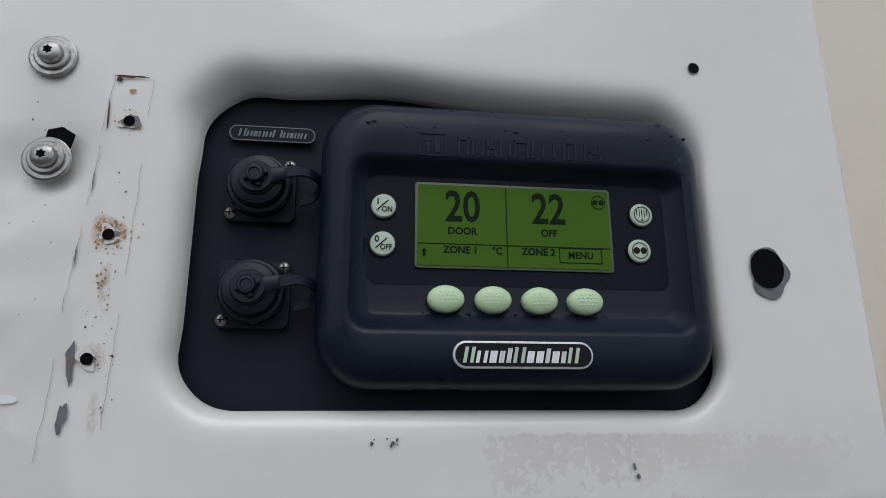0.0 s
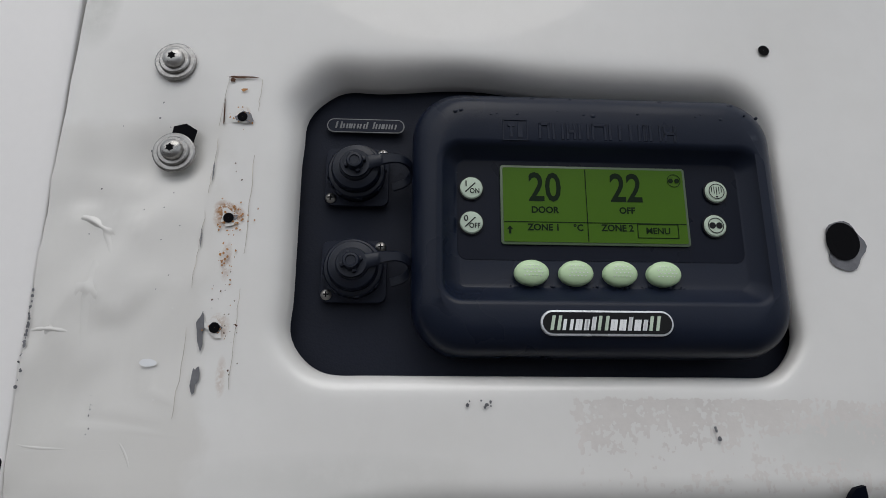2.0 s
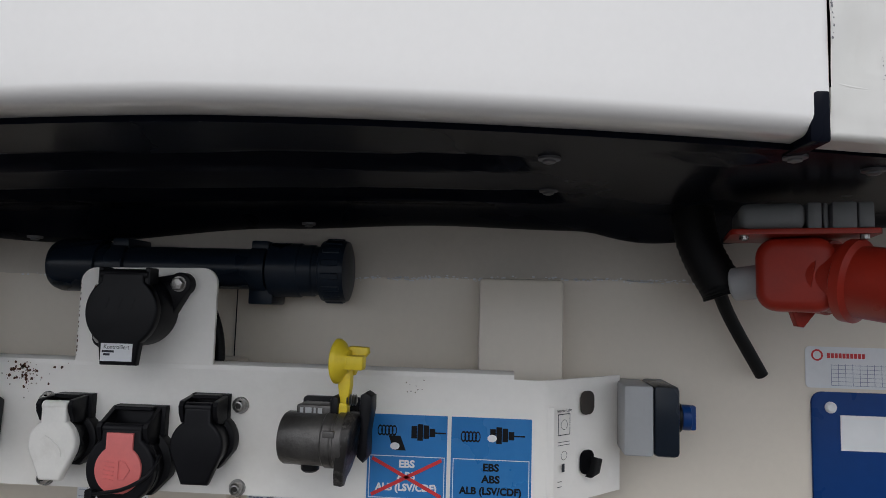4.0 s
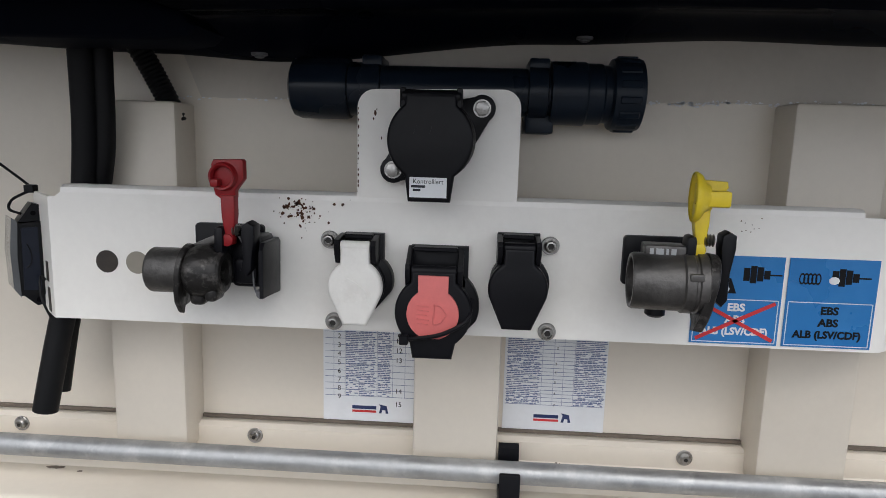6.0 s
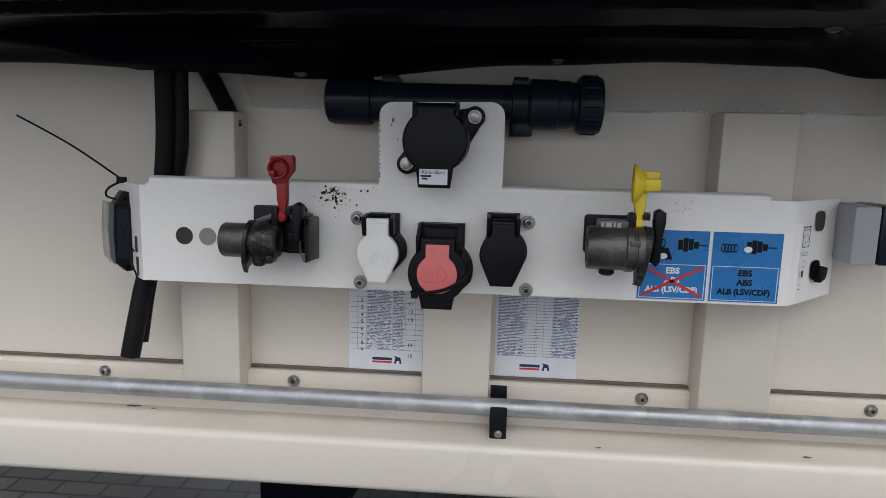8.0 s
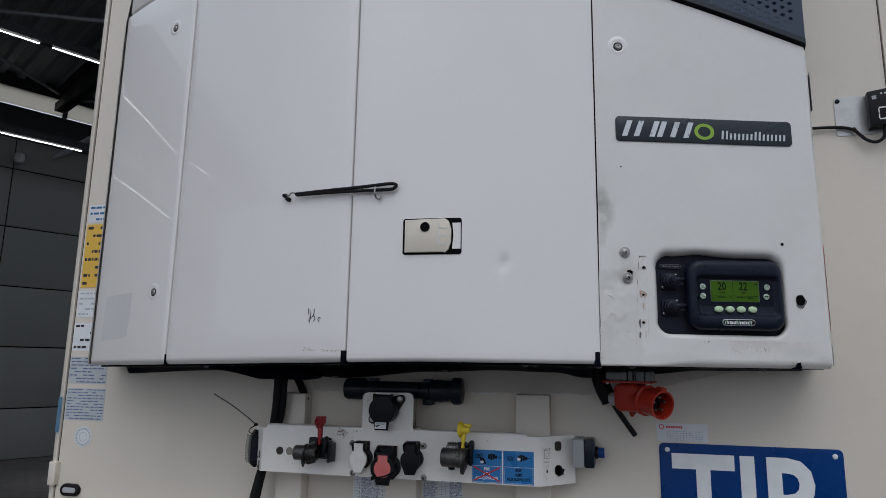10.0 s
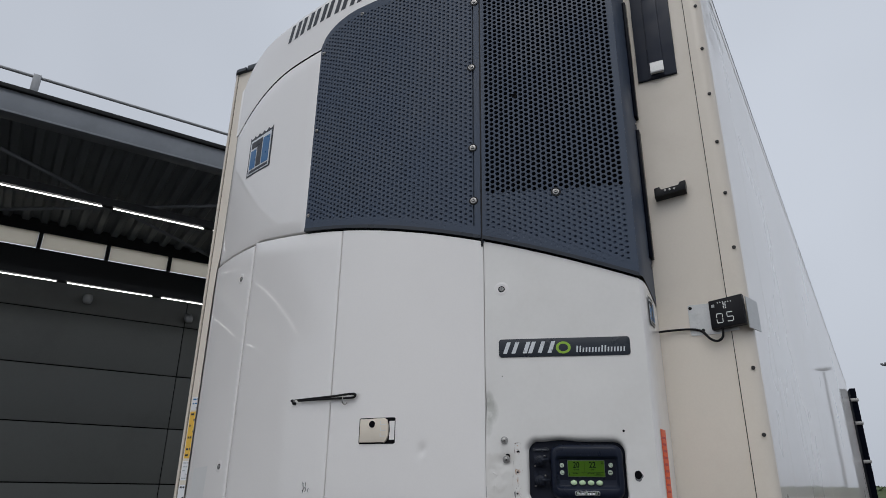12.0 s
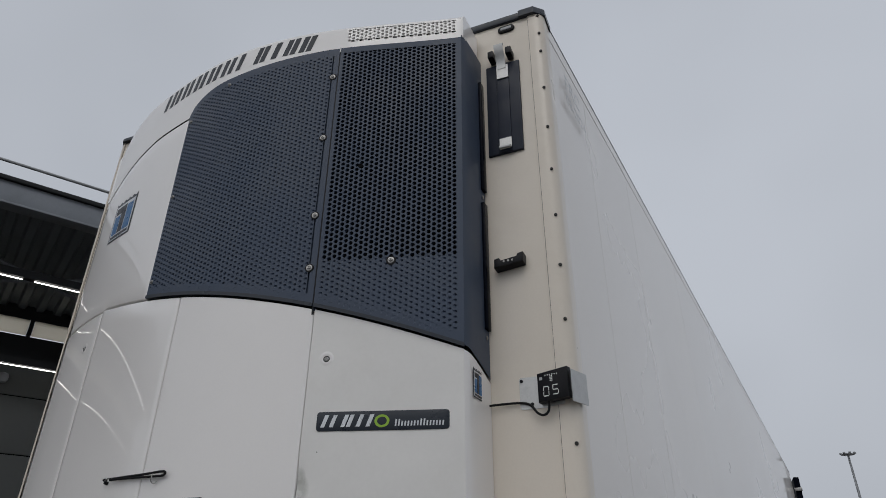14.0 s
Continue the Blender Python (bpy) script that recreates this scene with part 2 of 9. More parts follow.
CHIP = material("bare_scraped_metal", (0.17, 0.17, 0.18), 0.5, 0.5, 0.3, 80, 0.1, 300)
LCD = material("green_lcd", (0.053, 0.126, 0.005), 0.35, 0, 0.06, 8, 0, spec=0.15)
LCDINK = material("lcd_segments", (0.004, 0.013, 0.003), 0.4, 0, 0.05, 30, 0, spec=0.1)
ALU = material("bare_aluminium", (0.50, 0.50, 0.49), 0.40, 0.8, 0.15, 30, 0.03, 200, stain=(0.30, 0.29, 0.28), amount=0.4, sscale=60)
GREYBOX = material("light_grey_plastic", (0.40, 0.41, 0.42), 0.45, 0, 0.06, 20, 0.02, 300)
KNOB = material("blue_knob_plastic", (0.004, 0.045, 0.20), 0.35, 0, 0.1, 30, 0, spec=0.25)
FOAM = material("cream_xps_foil", (0.76, 0.69, 0.58), 0.5, 0, 0.05, 12, 0.02, 200)
ASPHALT = material("damp_paving", (0.095, 0.088, 0.084), 0.45, 0, 0.25, 0.6, 0.3, 8, stain=(0.07, 0.068, 0.066), amount=0.6, sscale=1.2, rvar=0.2, pavers=0.21)
PAVING = material("concrete_paver", (0.092, 0.086, 0.082), 0.5, 0, 0.2, 6, 0.1, 90, stain=(0.07, 0.066, 0.062), amount=0.5, sscale=9, spread=0.8)
HALLWALL = material("grey_sandwich_panel", (0.115, 0.119, 0.112), 0.5, 0, 0.06, 0.7, 0.02, 20, stain=(0.07, 0.07, 0.066), amount=0.3, sscale=1.0, spec=0.3)
HALLSTEEL = material("dark_hall_steel", (0.012, 0.013, 0.014), 0.55, 0, 0.2, 2, 0.03, 30, spec=0.25)
FASCIA = material("grey_steel_fascia", (0.20, 0.215, 0.235), 0.4, 0.2, 0.1, 1.5, 0.02, 20, stain=(0.12, 0.13, 0.14), amount=0.4, sscale=2)
SKYLIGHT = bpy.data.materials.new("frosted_window_strip")     # daylight comes through from behind
SKYLIGHT.use_nodes = True
_n, _l = SKYLIGHT.node_tree.nodes, SKYLIGHT.node_tree.links
_t = _n.new("ShaderNodeBsdfTranslucent")
_t.inputs["Color"].default_value = (0.95, 0.90, 0.80, 1)
_l.new(_t.outputs["BSDF"], _n["Material Output"].inputs["Surface"])
TUBE = glow("lamp_tube", (1.0, 0.98, 0.93), 4.0)
TAGGREY = material("worn_grey_print", (0.17, 0.175, 0.18), 0.4, 0.2, 0.15, 60, 0)
LED = glow("led_segment", (0.85, 0.9, 0.9), 0.33)
GRASS = material("embankment_scrub", (0.060, 0.085, 0.030), 0.9, 0, 0.45, 0.4, 0.4, 3, stain=(0.13, 0.12, 0.07), amount=0.6, sscale=0.8)
FENCEW = material("white_fence_paint", (0.72, 0.72, 0.72), 0.5, 0, 0.05, 5, 0)
TRUCKW = material("truck_white_paint", (0.72, 0.72, 0.73), 0.35, 0, 0.05, 1, 0, coat=0.4)
GLASSD = material("dark_cab_glass", (0.01, 0.012, 0.014), 0.08, 0, 0.05, 1, 0)
WINE = material("dark_red_truck_paint", (0.20, 0.015, 0.025), 0.35, 0, 0.1, 1, 0, coat=0.4)
CAPR = material("cap_rubber", (0.008, 0.011, 0.021), 0.38, 0, 0.15, 30, 0.04, 500, stain=(0.02, 0.022, 0.028), amount=0.3, sscale=60, spec=0.28)
HOLEC = material("shaded_cream_hole", (0.30, 0.27, 0.225), 0.7, 0, 0.1, 20, 0)
RECESSD = material("recess_shade_plastic", (0.004, 0.006, 0.014), 0.35, 0, 0.1, 30, 0.01, 300, spec=0.15)
LCDRIM = material("display_rim", (0.08, 0.12, 0.065), 0.4, 0, 0.05, 30, 0)
NAVY = material("navy_rubber", (0.010, 0.015, 0.030), 0.5, 0, 0.1, 12, 0.03, 200, stain=(0.025, 0.03, 0.04), amount=0.3, sscale=14, spec=0.3)
ROOFSHEET = material("galvanised_roof_sheet", (0.16, 0.178, 0.192), 0.42, 0.2, 0.2, 2, 0.02, 30)
BLOCKG = material("grey_block_plastic", (0.19, 0.195, 0.20), 0.45, 0, 0.08, 20, 0.02, 300)
SEALER = material("dirty_sealer", (0.15, 0.12, 0.095), 0.7, 0, 0.3, 20, 0.05, 200)
HOLED = material("dark_brown_hole", (0.045, 0.036, 0.030), 0.7, 0, 0.4, 60, 0)
DUST = material("dusty_film", (0.60, 0.55, 0.485), 0.65, 0, 0.08, 6, 0.02, 120, stain=(0.50, 0.45, 0.39), amount=0.4, sscale=9)
LENS = material("smoky_lens", (0.10, 0.105, 0.11), 0.12, 0, 0.1, 20, 0.0, 200, coat=0.5)
RIVET = material("dark_rivet", (0.03, 0.028, 0.026), 0.5, 0.3, 0.3, 60, 0.05, 300)
MAST = material("grey_mast", (0.30, 0.31, 0.32), 0.5, 0.3, 0.1, 1, 0)

# ==== building helpers ====
def link(name, bm, mat, parent=None, label="", smooth=None):
    """One mesh object out of a bmesh. smooth: the angle in degrees under which faces are shaded as one."""
    bmesh.ops.recalc_face_normals(bm, faces=bm.faces)
    if smooth is not None:
        for fc in bm.faces:
            fc.smooth = True
        lim = radians(smooth)
        for e in bm.edges:
            if len(e.link_faces) == 2:
                e.smooth = e.calc_face_angle(0) < lim
    me = bpy.data.meshes.new(name)
    bm.to_mesh(me)
    bm.free()
    me.materials.append(mat)
    ob = new(name, me)
    if parent:
        ob.parent = parent
    if label:
        ob["label"] = label
    return ob


def part(name, bm, mat, parent, label="", smooth=35):
    return link(name, bm, mat, parent, label, smooth)


def thing(name, label, category, place=(0, 0, 0), group="", kind=""):
    ob = new(name)
    ob.location = (0, 0, 0)
    ob.empty_display_size = 0.05
    return tagged(ob, label, category, group, kind)


def B():
    return bmesh.new()


def move(bm, verts, m):
    if m is not None:
        bmesh.ops.transform(bm, matrix=m, verts=verts)


def box(bm, x0, x1, y0, y1, z0, z1, bev=0.0, seg=2, m=None):
    made = bmesh.ops.create_cube(bm, size=1.0)["verts"]
    for v in made:
        v.co = Vector((x0 + (v.co.x + 0.5) * (x1 - x0), y0 + (v.co.y + 0.5) * (y1 - y0), z0 + (v.co.z + 0.5) * (z1 - z0)))
    if bev:
        edges = list({e for v in made for e in v.link_edges})
        out = bmesh.ops.bevel(bm, geom=edges, offset=bev, segments=seg, affect="EDGES", profile=0.5)
        made = list({v for fc in out["faces"] for v in fc.verts} | {v for v in made if v.is_valid})
    move(bm, made, m)
    return made


def prism(bm, outline, d0, d1, m=None, bev=0.0, seg=2, rows=1):
    """An outline in x, y pushed from height d0 to d1 along z, then posed by m. bev rounds the edge at d1."""
    if sum(a[0] * b[1] - b[0] * a[1] for a, b in zip(outline, outline[1:] + outline[:1])) < 0:
        outline = outline[::-1]
    loops = []
    steps = [(d0, 0.0)]
    if bev:
        for k in range(seg + 1):
            a = math.pi / 2 * k / seg
            steps.append((d1 - bev + bev * math.sin(a) if d1 > d0 else d1 + bev - bev * math.sin(a), bev * (1 - math.cos(a))))
    else:
        steps.append((d1, 0.0))
    n = len(outline)
    nrm = []
    for i in range(n):
        p, q, r = outline[i - 1], outline[i], outline[(i + 1) % n]
        e1 = Vector((q[0] - p[0], q[1] - p[1])).normalized()
        e2 = Vector((r[0] - q[0], r[1] - q[1])).normalized()
        t = e1 + e2
        t = t.normalized() if t.length > 1e-6 else e1
        k = 1 / max(0.4, t.dot(e1))
        nrm.append((-t.y * k, t.x * k))
    for h, inset in steps:
        loops.append([bm.verts.new((p[0] + nv[0] * inset, p[1] + nv[1] * inset, h)) for p, nv in zip(outline, nrm)])
    for a, b in zip(loops, loops[1:]):
        for i in range(n):
            bm.faces.new((a[i], a[(i + 1) % n], b[(i + 1) % n], b[i]))
    bm.faces.new(loops[0][::-1])
    bm.faces.new(loops[-1])
    made = [v for lp in loops for v in lp]
    move(bm, made, m)
    return made


def rrect(x0, x1, y0, y1, r, seg=6):
    r = min(r, (x1 - x0) / 2 - 1e-5, (y1 - y0) / 2 - 1e-5)
    pts = []
    for cx, cy, a0 in ((x1 - r, y0 + r, -90), (x1 - r, y1 - r, 0), (x0 + r, y1 - r, 90), (x0 + r, y0 + r, 180)):
        for k in range(seg + 1):
            a = radians(a0 + 90 * k / seg)
            pts.append((cx + r * math.cos(a), cy + r * math.sin(a)))
    return pts


def circle(cx, cy, r, seg=24, r2=None):
    return [(cx + r * math.cos(2 * math.pi * k / seg), cy + (r2 or r) * math.sin(2 * math.pi * k / seg)) for k in range(seg)]


def lathe(bm, profile, m=None, seg=24, close=True):
    """A profile of (radius, height) turned about z, then posed by m."""
    loops = []
    for r, h in profile:
        loops.append([bm.verts.new((r * math.cos(2 * math.pi * k / seg), r * math.sin(2 * math.pi * k / seg), h)) for k in range(seg)])
    for a, b in zip(loops, loops[1:]):
        for i in range(seg):
            bm.faces.new((a[i], a[(i + 1) % seg], b[(i + 1) % seg], b[i]))
    if close:
        bm.faces.new(loops[0][::-1])
        bm.faces.new(loops[-1])
    made = [v for lp in loops for v in lp]
    move(bm, made, m)
    return made


def along(p, q):
    """The pose whose z axis runs from p towards q."""
    p, q = Vector(p), Vector(q)
    return Matrix.Translation(p) @ (q - p).to_track_quat("Z", "Y").to_matrix().to_4x4()


def rod(bm, p, q, r, seg=16, bev=0.0):
    d = (Vector(q) - Vector(p)).length
    prof = [(r, 0), (r, d)]
    if bev:
        prof = [(r - bev, 0), (r, bev), (r, d - bev), (r - bev, d)]
    return lathe(bm, prof, along(p, q), seg)


def tube(bm, pts, r, seg=10, ribs=0.0):
    """A round cord through the points, smoothed."""
    P = [Vector(p) for p in pts]
    path = []
    for i in range(len(P) - 1):
        a, b, c, d = P[max(0, i - 1)], P[i], P[i + 1], P[min(len(P) - 1, i + 2)]
        for k in range(8):
            t = k / 8
            path.append(0.5 * ((2 * b) + (c - a) * t + (2 * a - 5 * b + 4 * c - d) * t * t + (3 * b - a - 3 * c + d) * t ** 3))
    path.append(P[-1])
    ref = Vector((0.31, 0.22, 0.92))
    loops = []
    for i, p in enumerate(path):
        t = (path[min(i + 1, len(path) - 1)] - path[max(i - 1, 0)]).normalized()
        u = t.cross(ref).normalized()
        w = t.cross(u)
        rr = r * (1 + (ribs if i % 2 else -ribs))
        loops.append([bm.verts.new(p + rr * (u * math.cos(2 * math.pi * k / seg) + w * math.sin(2 * math.pi * k / seg))) for k in range(seg)])
    for a, b in zip(loops, loops[1:]):
        for i in range(seg):
            bm.faces.new((a[i], a[(i + 1) % seg], b[(i + 1) % seg], b[i]))
    bm.faces.new(loops[0][::-1])
    bm.faces.new(loops[-1])


def letters(text, size, m, mat, name, parent, thick=0.0006, align="CENTER", shear=0.0, bold=0.0, label="", widen=1.0, after=None):
    """Words in the built-in font, as one mesh in the local x, y plane of m, raised along its z."""
    cu = bpy.data.curves.new("lettering", "FONT")
    cu.body, cu.size, cu.align_x, cu.align_y, cu.shear, cu.offset = text, size, align, "CENTER", shear, bold
    cu.extrude = thick / 2
    cu.resolution_u = 3
    ob = bpy.data.objects.new("lettering", cu)
    scene.collection.objects.link(ob)
    me = bpy.data.meshes.new_from_object(ob.evaluated_get(bpy.context.evaluated_depsgraph_get()))
    bpy.data.objects.remove(ob)
    bpy.data.curves.remove(cu)
    for v in me.vertices:
        co = m @ Vector((v.co.x * widen, v.co.y, v.co.z + thick / 2))
        v.co = after(co) if after else co
    me.materials.clear()
    me.materials.append(mat)
    me.name = name
    out = new(name, me)
    if parent:
        out.parent = parent
    if label:
        out["label"] = label
    return out


def yf(x):
    """The bowed front of the cooling unit, in plan."""
    if x < -0.72:
        e = x + 0.72
        return -0.26817 - 0.2971 * e + 0.20 * e * e      # the corner goes on turning
    return -0.402 + 0.31 * x * x - 0.1 * x ** 4


def on_front(x, z, out=0.0):
    """The pose of a flat thing on the bowed front: x along it, y up, z outwards."""
    s = 0.62 * x - 0.4 * x ** 3 if x > -0.72 else -0.2971 + 0.40 * (x + 0.72)
    t = Vector((1, s, 0)).normalized()
    n = Vector((t.y, -t.x, 0))
    m = Matrix((t, Vector((0, 0, 1)), n)).transposed().to_4x4()
    m.translation = Vector((x, yf(x), z)) + n * out
    return m


def on_wall(x, z, y=0.0):
    """The pose of a flat thing on a wall that faces the camera: x along it, y up, z outwards."""
    m = Matrix(((1, 0, 0), (0, 0, -1), (0, 1, 0))).to_4x4()
    m.translation = Vector((x, y, z))
    return m


def bent(co):
    """From flat x, -out, z to the bowed front."""
    return Vector((co.x, co.y + yf(co.x), co.z))


def sheet(bm, us, vs, fn):
    """A grid of points fn(u, v)."""
    rows = [[bm.verts.new(fn(u, v)) for u in us] for v in vs]
    for a, b in zip(rows, rows[1:]):
        for i in range(len(us) - 1):
            bm.faces.new((a[i], a[i + 1], b[i + 1], b[i]))
    return rows


def steps(a, b, n):
    return [a + (b - a) * i / n for i in range(n + 1)]


def split_z(x):
    """The sloping line between the doors and the grille."""
    return 2.715 - 0.180 * x - 0.070 * x * x - 0.030 * x ** 3

# ==== ground ====
bm = B()
gs = [-400, -120, -40, -15, -6, 0, 6, 15, 40, 120, 400]
sheet(bm, gs, gs, lambda u, v: (u, v, 0.0))
ground = link("ground", bm, ASPHALT)
tagged(ground, "damp grey paved yard with dark patches", "ground", kind="structure")

# ==== the trailer's box ====
SKEW = 0.1175          # the box runs off at this slope behind its front wall


def sk(x, y, z):
    return Vector((x + SKEW * max(0.0, y - 0.1), y, z))


trailer = thing("refrigerated_trailer", "cream and white box semi-trailer with riveted corner profiles", "trailer")
bm = B()
box(bm, -1.258, 1.2275, 0.0, 0.08, 1.201, 4.10)
part("front_wall", bm, CREAM, trailer, "smooth cream front wall with old stains")
bm = B()
box(bm, -1.22, 1.228, 0.012, 0.078, 1.08, 4.05)
part("wall_core", bm, DARK, trailer)
for s in (-1, 1):
    # rounded corner profile
    bm = B()
    inner = 1.230 if s > 0 else 1.2615
    outline = [(s * inner, -0.006), (s * max(1.250, inner + 0.0005), -0.006)]
    for k in range(9):
        a = radians(90 * k / 8)
        outline.append((s * (max(1.255, inner + 0.001) + (1.300 - max(1.255, inner + 0.001)) * math.sin(a)), 0.039 - 0.045 * math.cos(a)))
    outline += [(s * 1.300, 0.10), (s * 1.285, 0.10), (s * 1.285, 0.06), (s * inner, 0.06)]
    prism(bm, outline, 1.02, 4.095)
    prof = part("corner_profile", bm, CREAM, trailer, "cream rounded corner profile", 40)
    bm = B()
    box(bm, min(s * (inner - 0.003), s * (inner - 0.0005)), max(s * (inner - 0.003), s * (inner - 0.001)), 0.0005, 0.02, 1.02, 4.07)
    part("sealing_joint", bm, RUBBER, prof, "thin dark joint line")
    bm = B()
    box(bm, min(s * 1.286, s * 1.2985), max(s * 1.286, s * 1.2985), 0.1002, 0.1052, 1.02, 4.04)
    part("side_joint", bm, RUBBER, prof, "thin dark joint before the side skin")
    # side skin
    ys = [0.104, 0.6, 1.4, 2.75, 5.5, 8.2, 11, 14.6]
    for i in range(len(ys) - 1):
        a, b = ys[i] + 0.0015, ys[i + 1] - 0.0015
        x1, x0 = s * 1.297, s * 1.23
        bm = B()
        quad = [(x1, a), (x1, b), (x0, b), (x0, a)]
        lo = [bm.verts.new(sk(x, y, 1.02)) for x, y in quad]
        hi = [bm.verts.new(sk(x, y, 4.045)) for x, y in quad]
        for j in range(4):
            bm.faces.new((lo[j], lo[(j + 1) % 4], hi[(j + 1) % 4], hi[j]))
        bm.faces.new(hi)
        bm.faces.new(lo[::-1])
        part("side_panel", bm, SIDE, trailer, "glossy white side skin", 20)
    bm = B()
    rows = []
    for y in (0.1, 14.62):
        rows.append([bm.verts.new(sk(x, y, z)) for x, z in ((s * 1.2985, 4.02), (s * 1.2985, 4.100), (s * 1.24, 4.112), (s * 1.24, 4.02))])
    for j in range(4):
        bm.faces.new((rows[0][j], rows[0][(j + 1) % 4], rows[1][(j + 1) % 4], rows[1][j]))
    part("top_rail", bm, SIDE, trailer, "white roof rail")
    bm = B()
    rows = [[bm.verts.new(sk(x, y, z)) for x, z in ((s * 1.2965, 4.094), (s * 1.3000, 4.094), (s * 1.3000, 4.1015), (s * 1.2965, 4.1015))] for y in (0.13, 14.62)]
    for j in range(4):
        bm.faces.new((rows[0][j], rows[0][(j + 1) % 4], rows[1][(j + 1) % 4], rows[1][j]))
    part("rail_joint", bm, MARK, trailer, "thin dark edge along the roof rail")
    # blind rivets down the profile
    for z in [] if s < 0 else [4.071, 3.959, 3.849] + [3.637 - 0.2131 * k for k in range(12)]:
        bm = B()
        lathe(bm, [(0.0065, -0.004), (0.0065, 0.001), (0.0045, 0.0025), (0.002, 0.002)], on_wall(s * 1.277, z, -0.0045), 10)
        part("rivet", bm, RIVET, trailer)
bm = B()
rows = []
for y, z in ((0.1, 4.10), (1.0, 4.112), (14.6, 4.112)):
    rows.append([bm.verts.new(sk(x, y, z)) for x in (-1.28, 1.28)] + [bm.verts.new(sk(x, y, 4.0)) for x in (1.28, -1.28)])
for a, b in zip(rows, rows[1:]):
    for j in range(4):
        bm.faces.new((a[j], a[(j + 1) % 4], b[(j + 1) % 4], b[j]))
part("roof", bm, SIDE, trailer)
# dark cap along the front's upper edge, with moulded corners
bm = B()
box(bm, -1.19, 1.19, -0.014, 0.09, 4.082, 4.122, 0.008)
part("front_cap", bm, BADGEBG, trailer, "dark grey metal edge cap")
for s in (-1, 1):
    bm = B()
    out = [(s * 1.19, -0.022), (s * 1.262, -0.022), (s * 1.306, 0.02), (s * 1.306, 0.13), (s * 1.19, 0.13)]
    prism(bm, out, 4.084, 4.128 if s > 0 else 4.112, None, 0.012)
    part("corner_cap", bm, BADGEBG, trailer, "dark grey moulded corner cap")
# floor, rear and chassis
bm = B()
rows = [[bm.verts.new(sk(x, y, z)) for x in (-1.25, 1.25)] for y, z in ((0.05, 1.03), (14.5, 1.03))]
bm.faces.new((rows[0][0], rows[0][1], rows[1][1], rows[1][0]))
part("floor_pan", bm, UNDER, trailer)
bm = B()
vs = [bm.verts.new(sk(x, 14.55, z)) for x, z in ((-1.25, 1.03), (1.25, 1.03), (1.25, 4.08), (-1.25, 4.08))]
bm.faces.new(vs)
part("rear_wall", bm, SIDE, trailer)
for s in (-1, 1):
    bm = B()
    rows = []
    for y in (0.3, 14.4):
        rows.append([bm.verts.new(sk(x, y, z)) for x, z in ((s * 0.45 - 0.06, 0.7), (s * 0.45 + 0.06, 0.7), (s * 0.45 + 0.06, 1.03), (s * 0.45 - 0.06, 1.03))])
    for j in range(4):
        bm.faces.new((rows[0][j], rows[0][(j + 1) % 4], rows[1][(j + 1) % 4], rows[1][j]))
    bm.faces.new(rows[0][::-1])
    bm.faces.new(rows[1])
    part("chassis_rail", bm, UNDER, trailer)
    bm = B()
    box(bm, s * 0.75 - 0.07, s * 0.75 + 0.07, 2.6, 2.74, 0.0, 1.03, 0.008)
    box(bm, s * 0.75 - 0.16, s * 0.75 + 0.16, 2.52, 2.82, 0.0, 0.03, 0.006)
    part("landing_leg", bm, UNDER, trailer)
    for y in (9.5, 10.8, 12.1):
        bm = B()
        c = sk(s * 1.05, y, 0.5)
        lathe(bm, [(0.2, -0.16), (0.46, -0.17), (0.5, -0.13), (0.5, 0.13), (0.46, 0.17), (0.2, 0.16)], Matrix.Translation(c) @ pose(0, 0, 0, 0, 90, 0), 32)
        part("wheel", bm, RUBBER, trailer)
# the open rear door, folded out past the side
for dx, w in ((0.03, 0.11),):
    bm = B()
    p = sk(1.31, 14.66, 0)
    box(bm, p.x + dx, p.x + dx + w, 14.63, 15.3, 1.15, 3.99, 0.01)
    door = part("rear_door", bm, UNDERMATT, trailer, "rear door leaf swung open")
    for z in (1.6, 2.4, 3.2, 3.7):
        bm = B()
        box(bm, p.x + dx - 0.02, p.x + dx + w + 0.02, 14.6, 14.628, z, z + 0.07, 0.005)
        part("hinge", bm, STEEL, door)

# lower edge: gap, stepped rail, tube, shelf
bm = B()
prism(bm, [(-0.010, 1.196), (-0.016, 1.192), (-0.016, 1.170), (-0.024, 1.160), (-0.030, 1.157), (-0.034, 1.146), (-0.034, 1.120), (0.05, 1.118), (0.05, 1.196)],
      -1.21, 1.21, Matrix(((0, 0, 1, 0), (1, 0, 0, 0), (0, 1, 0, 0), (0, 0, 0, 1))))
part("lower_rail", bm, CREAM, trailer, "cream stepped lower rail with dirt", 30)
bm = B()
box(bm, -1.21, 1.21, -0.004, 0.03, 1.1975, 1.201)
part("lower_joint", bm, SEALER, trailer, "dark dirty joint")
bm = B()
box(bm, -1.30, 1.30, -0.105, 0.05, 1.072, 1.143, 0.010, 3)
part("front_beam", bm, CREAM, trailer, "cream front cross beam")
for x in (-0.89, -0.596, -0.3175, 0.168, 0.47, 0.78, 1.08):
    bm = B()
    lathe(bm, [(0.0088, 0), (0.0088, 0.0016), (0.0082, 0.0022), (0.0060, 0.0022), (0.0058, 0.0050), (0.0046, 0.0062), (0.0030, 0.0064)], on_wall(x, 1.1835, -0.016), 20)
    bolt = part("bolt", bm, STEEL, trailer, "steel bolt with washer", 25)
    bm = B()
    prism(bm, circle(0, 0, 0.0024, 6), 0.0060, 0.0066, on_wall(x, 1.1835, -0.016))
    part("hex_recess", bm, RIVET, bolt)

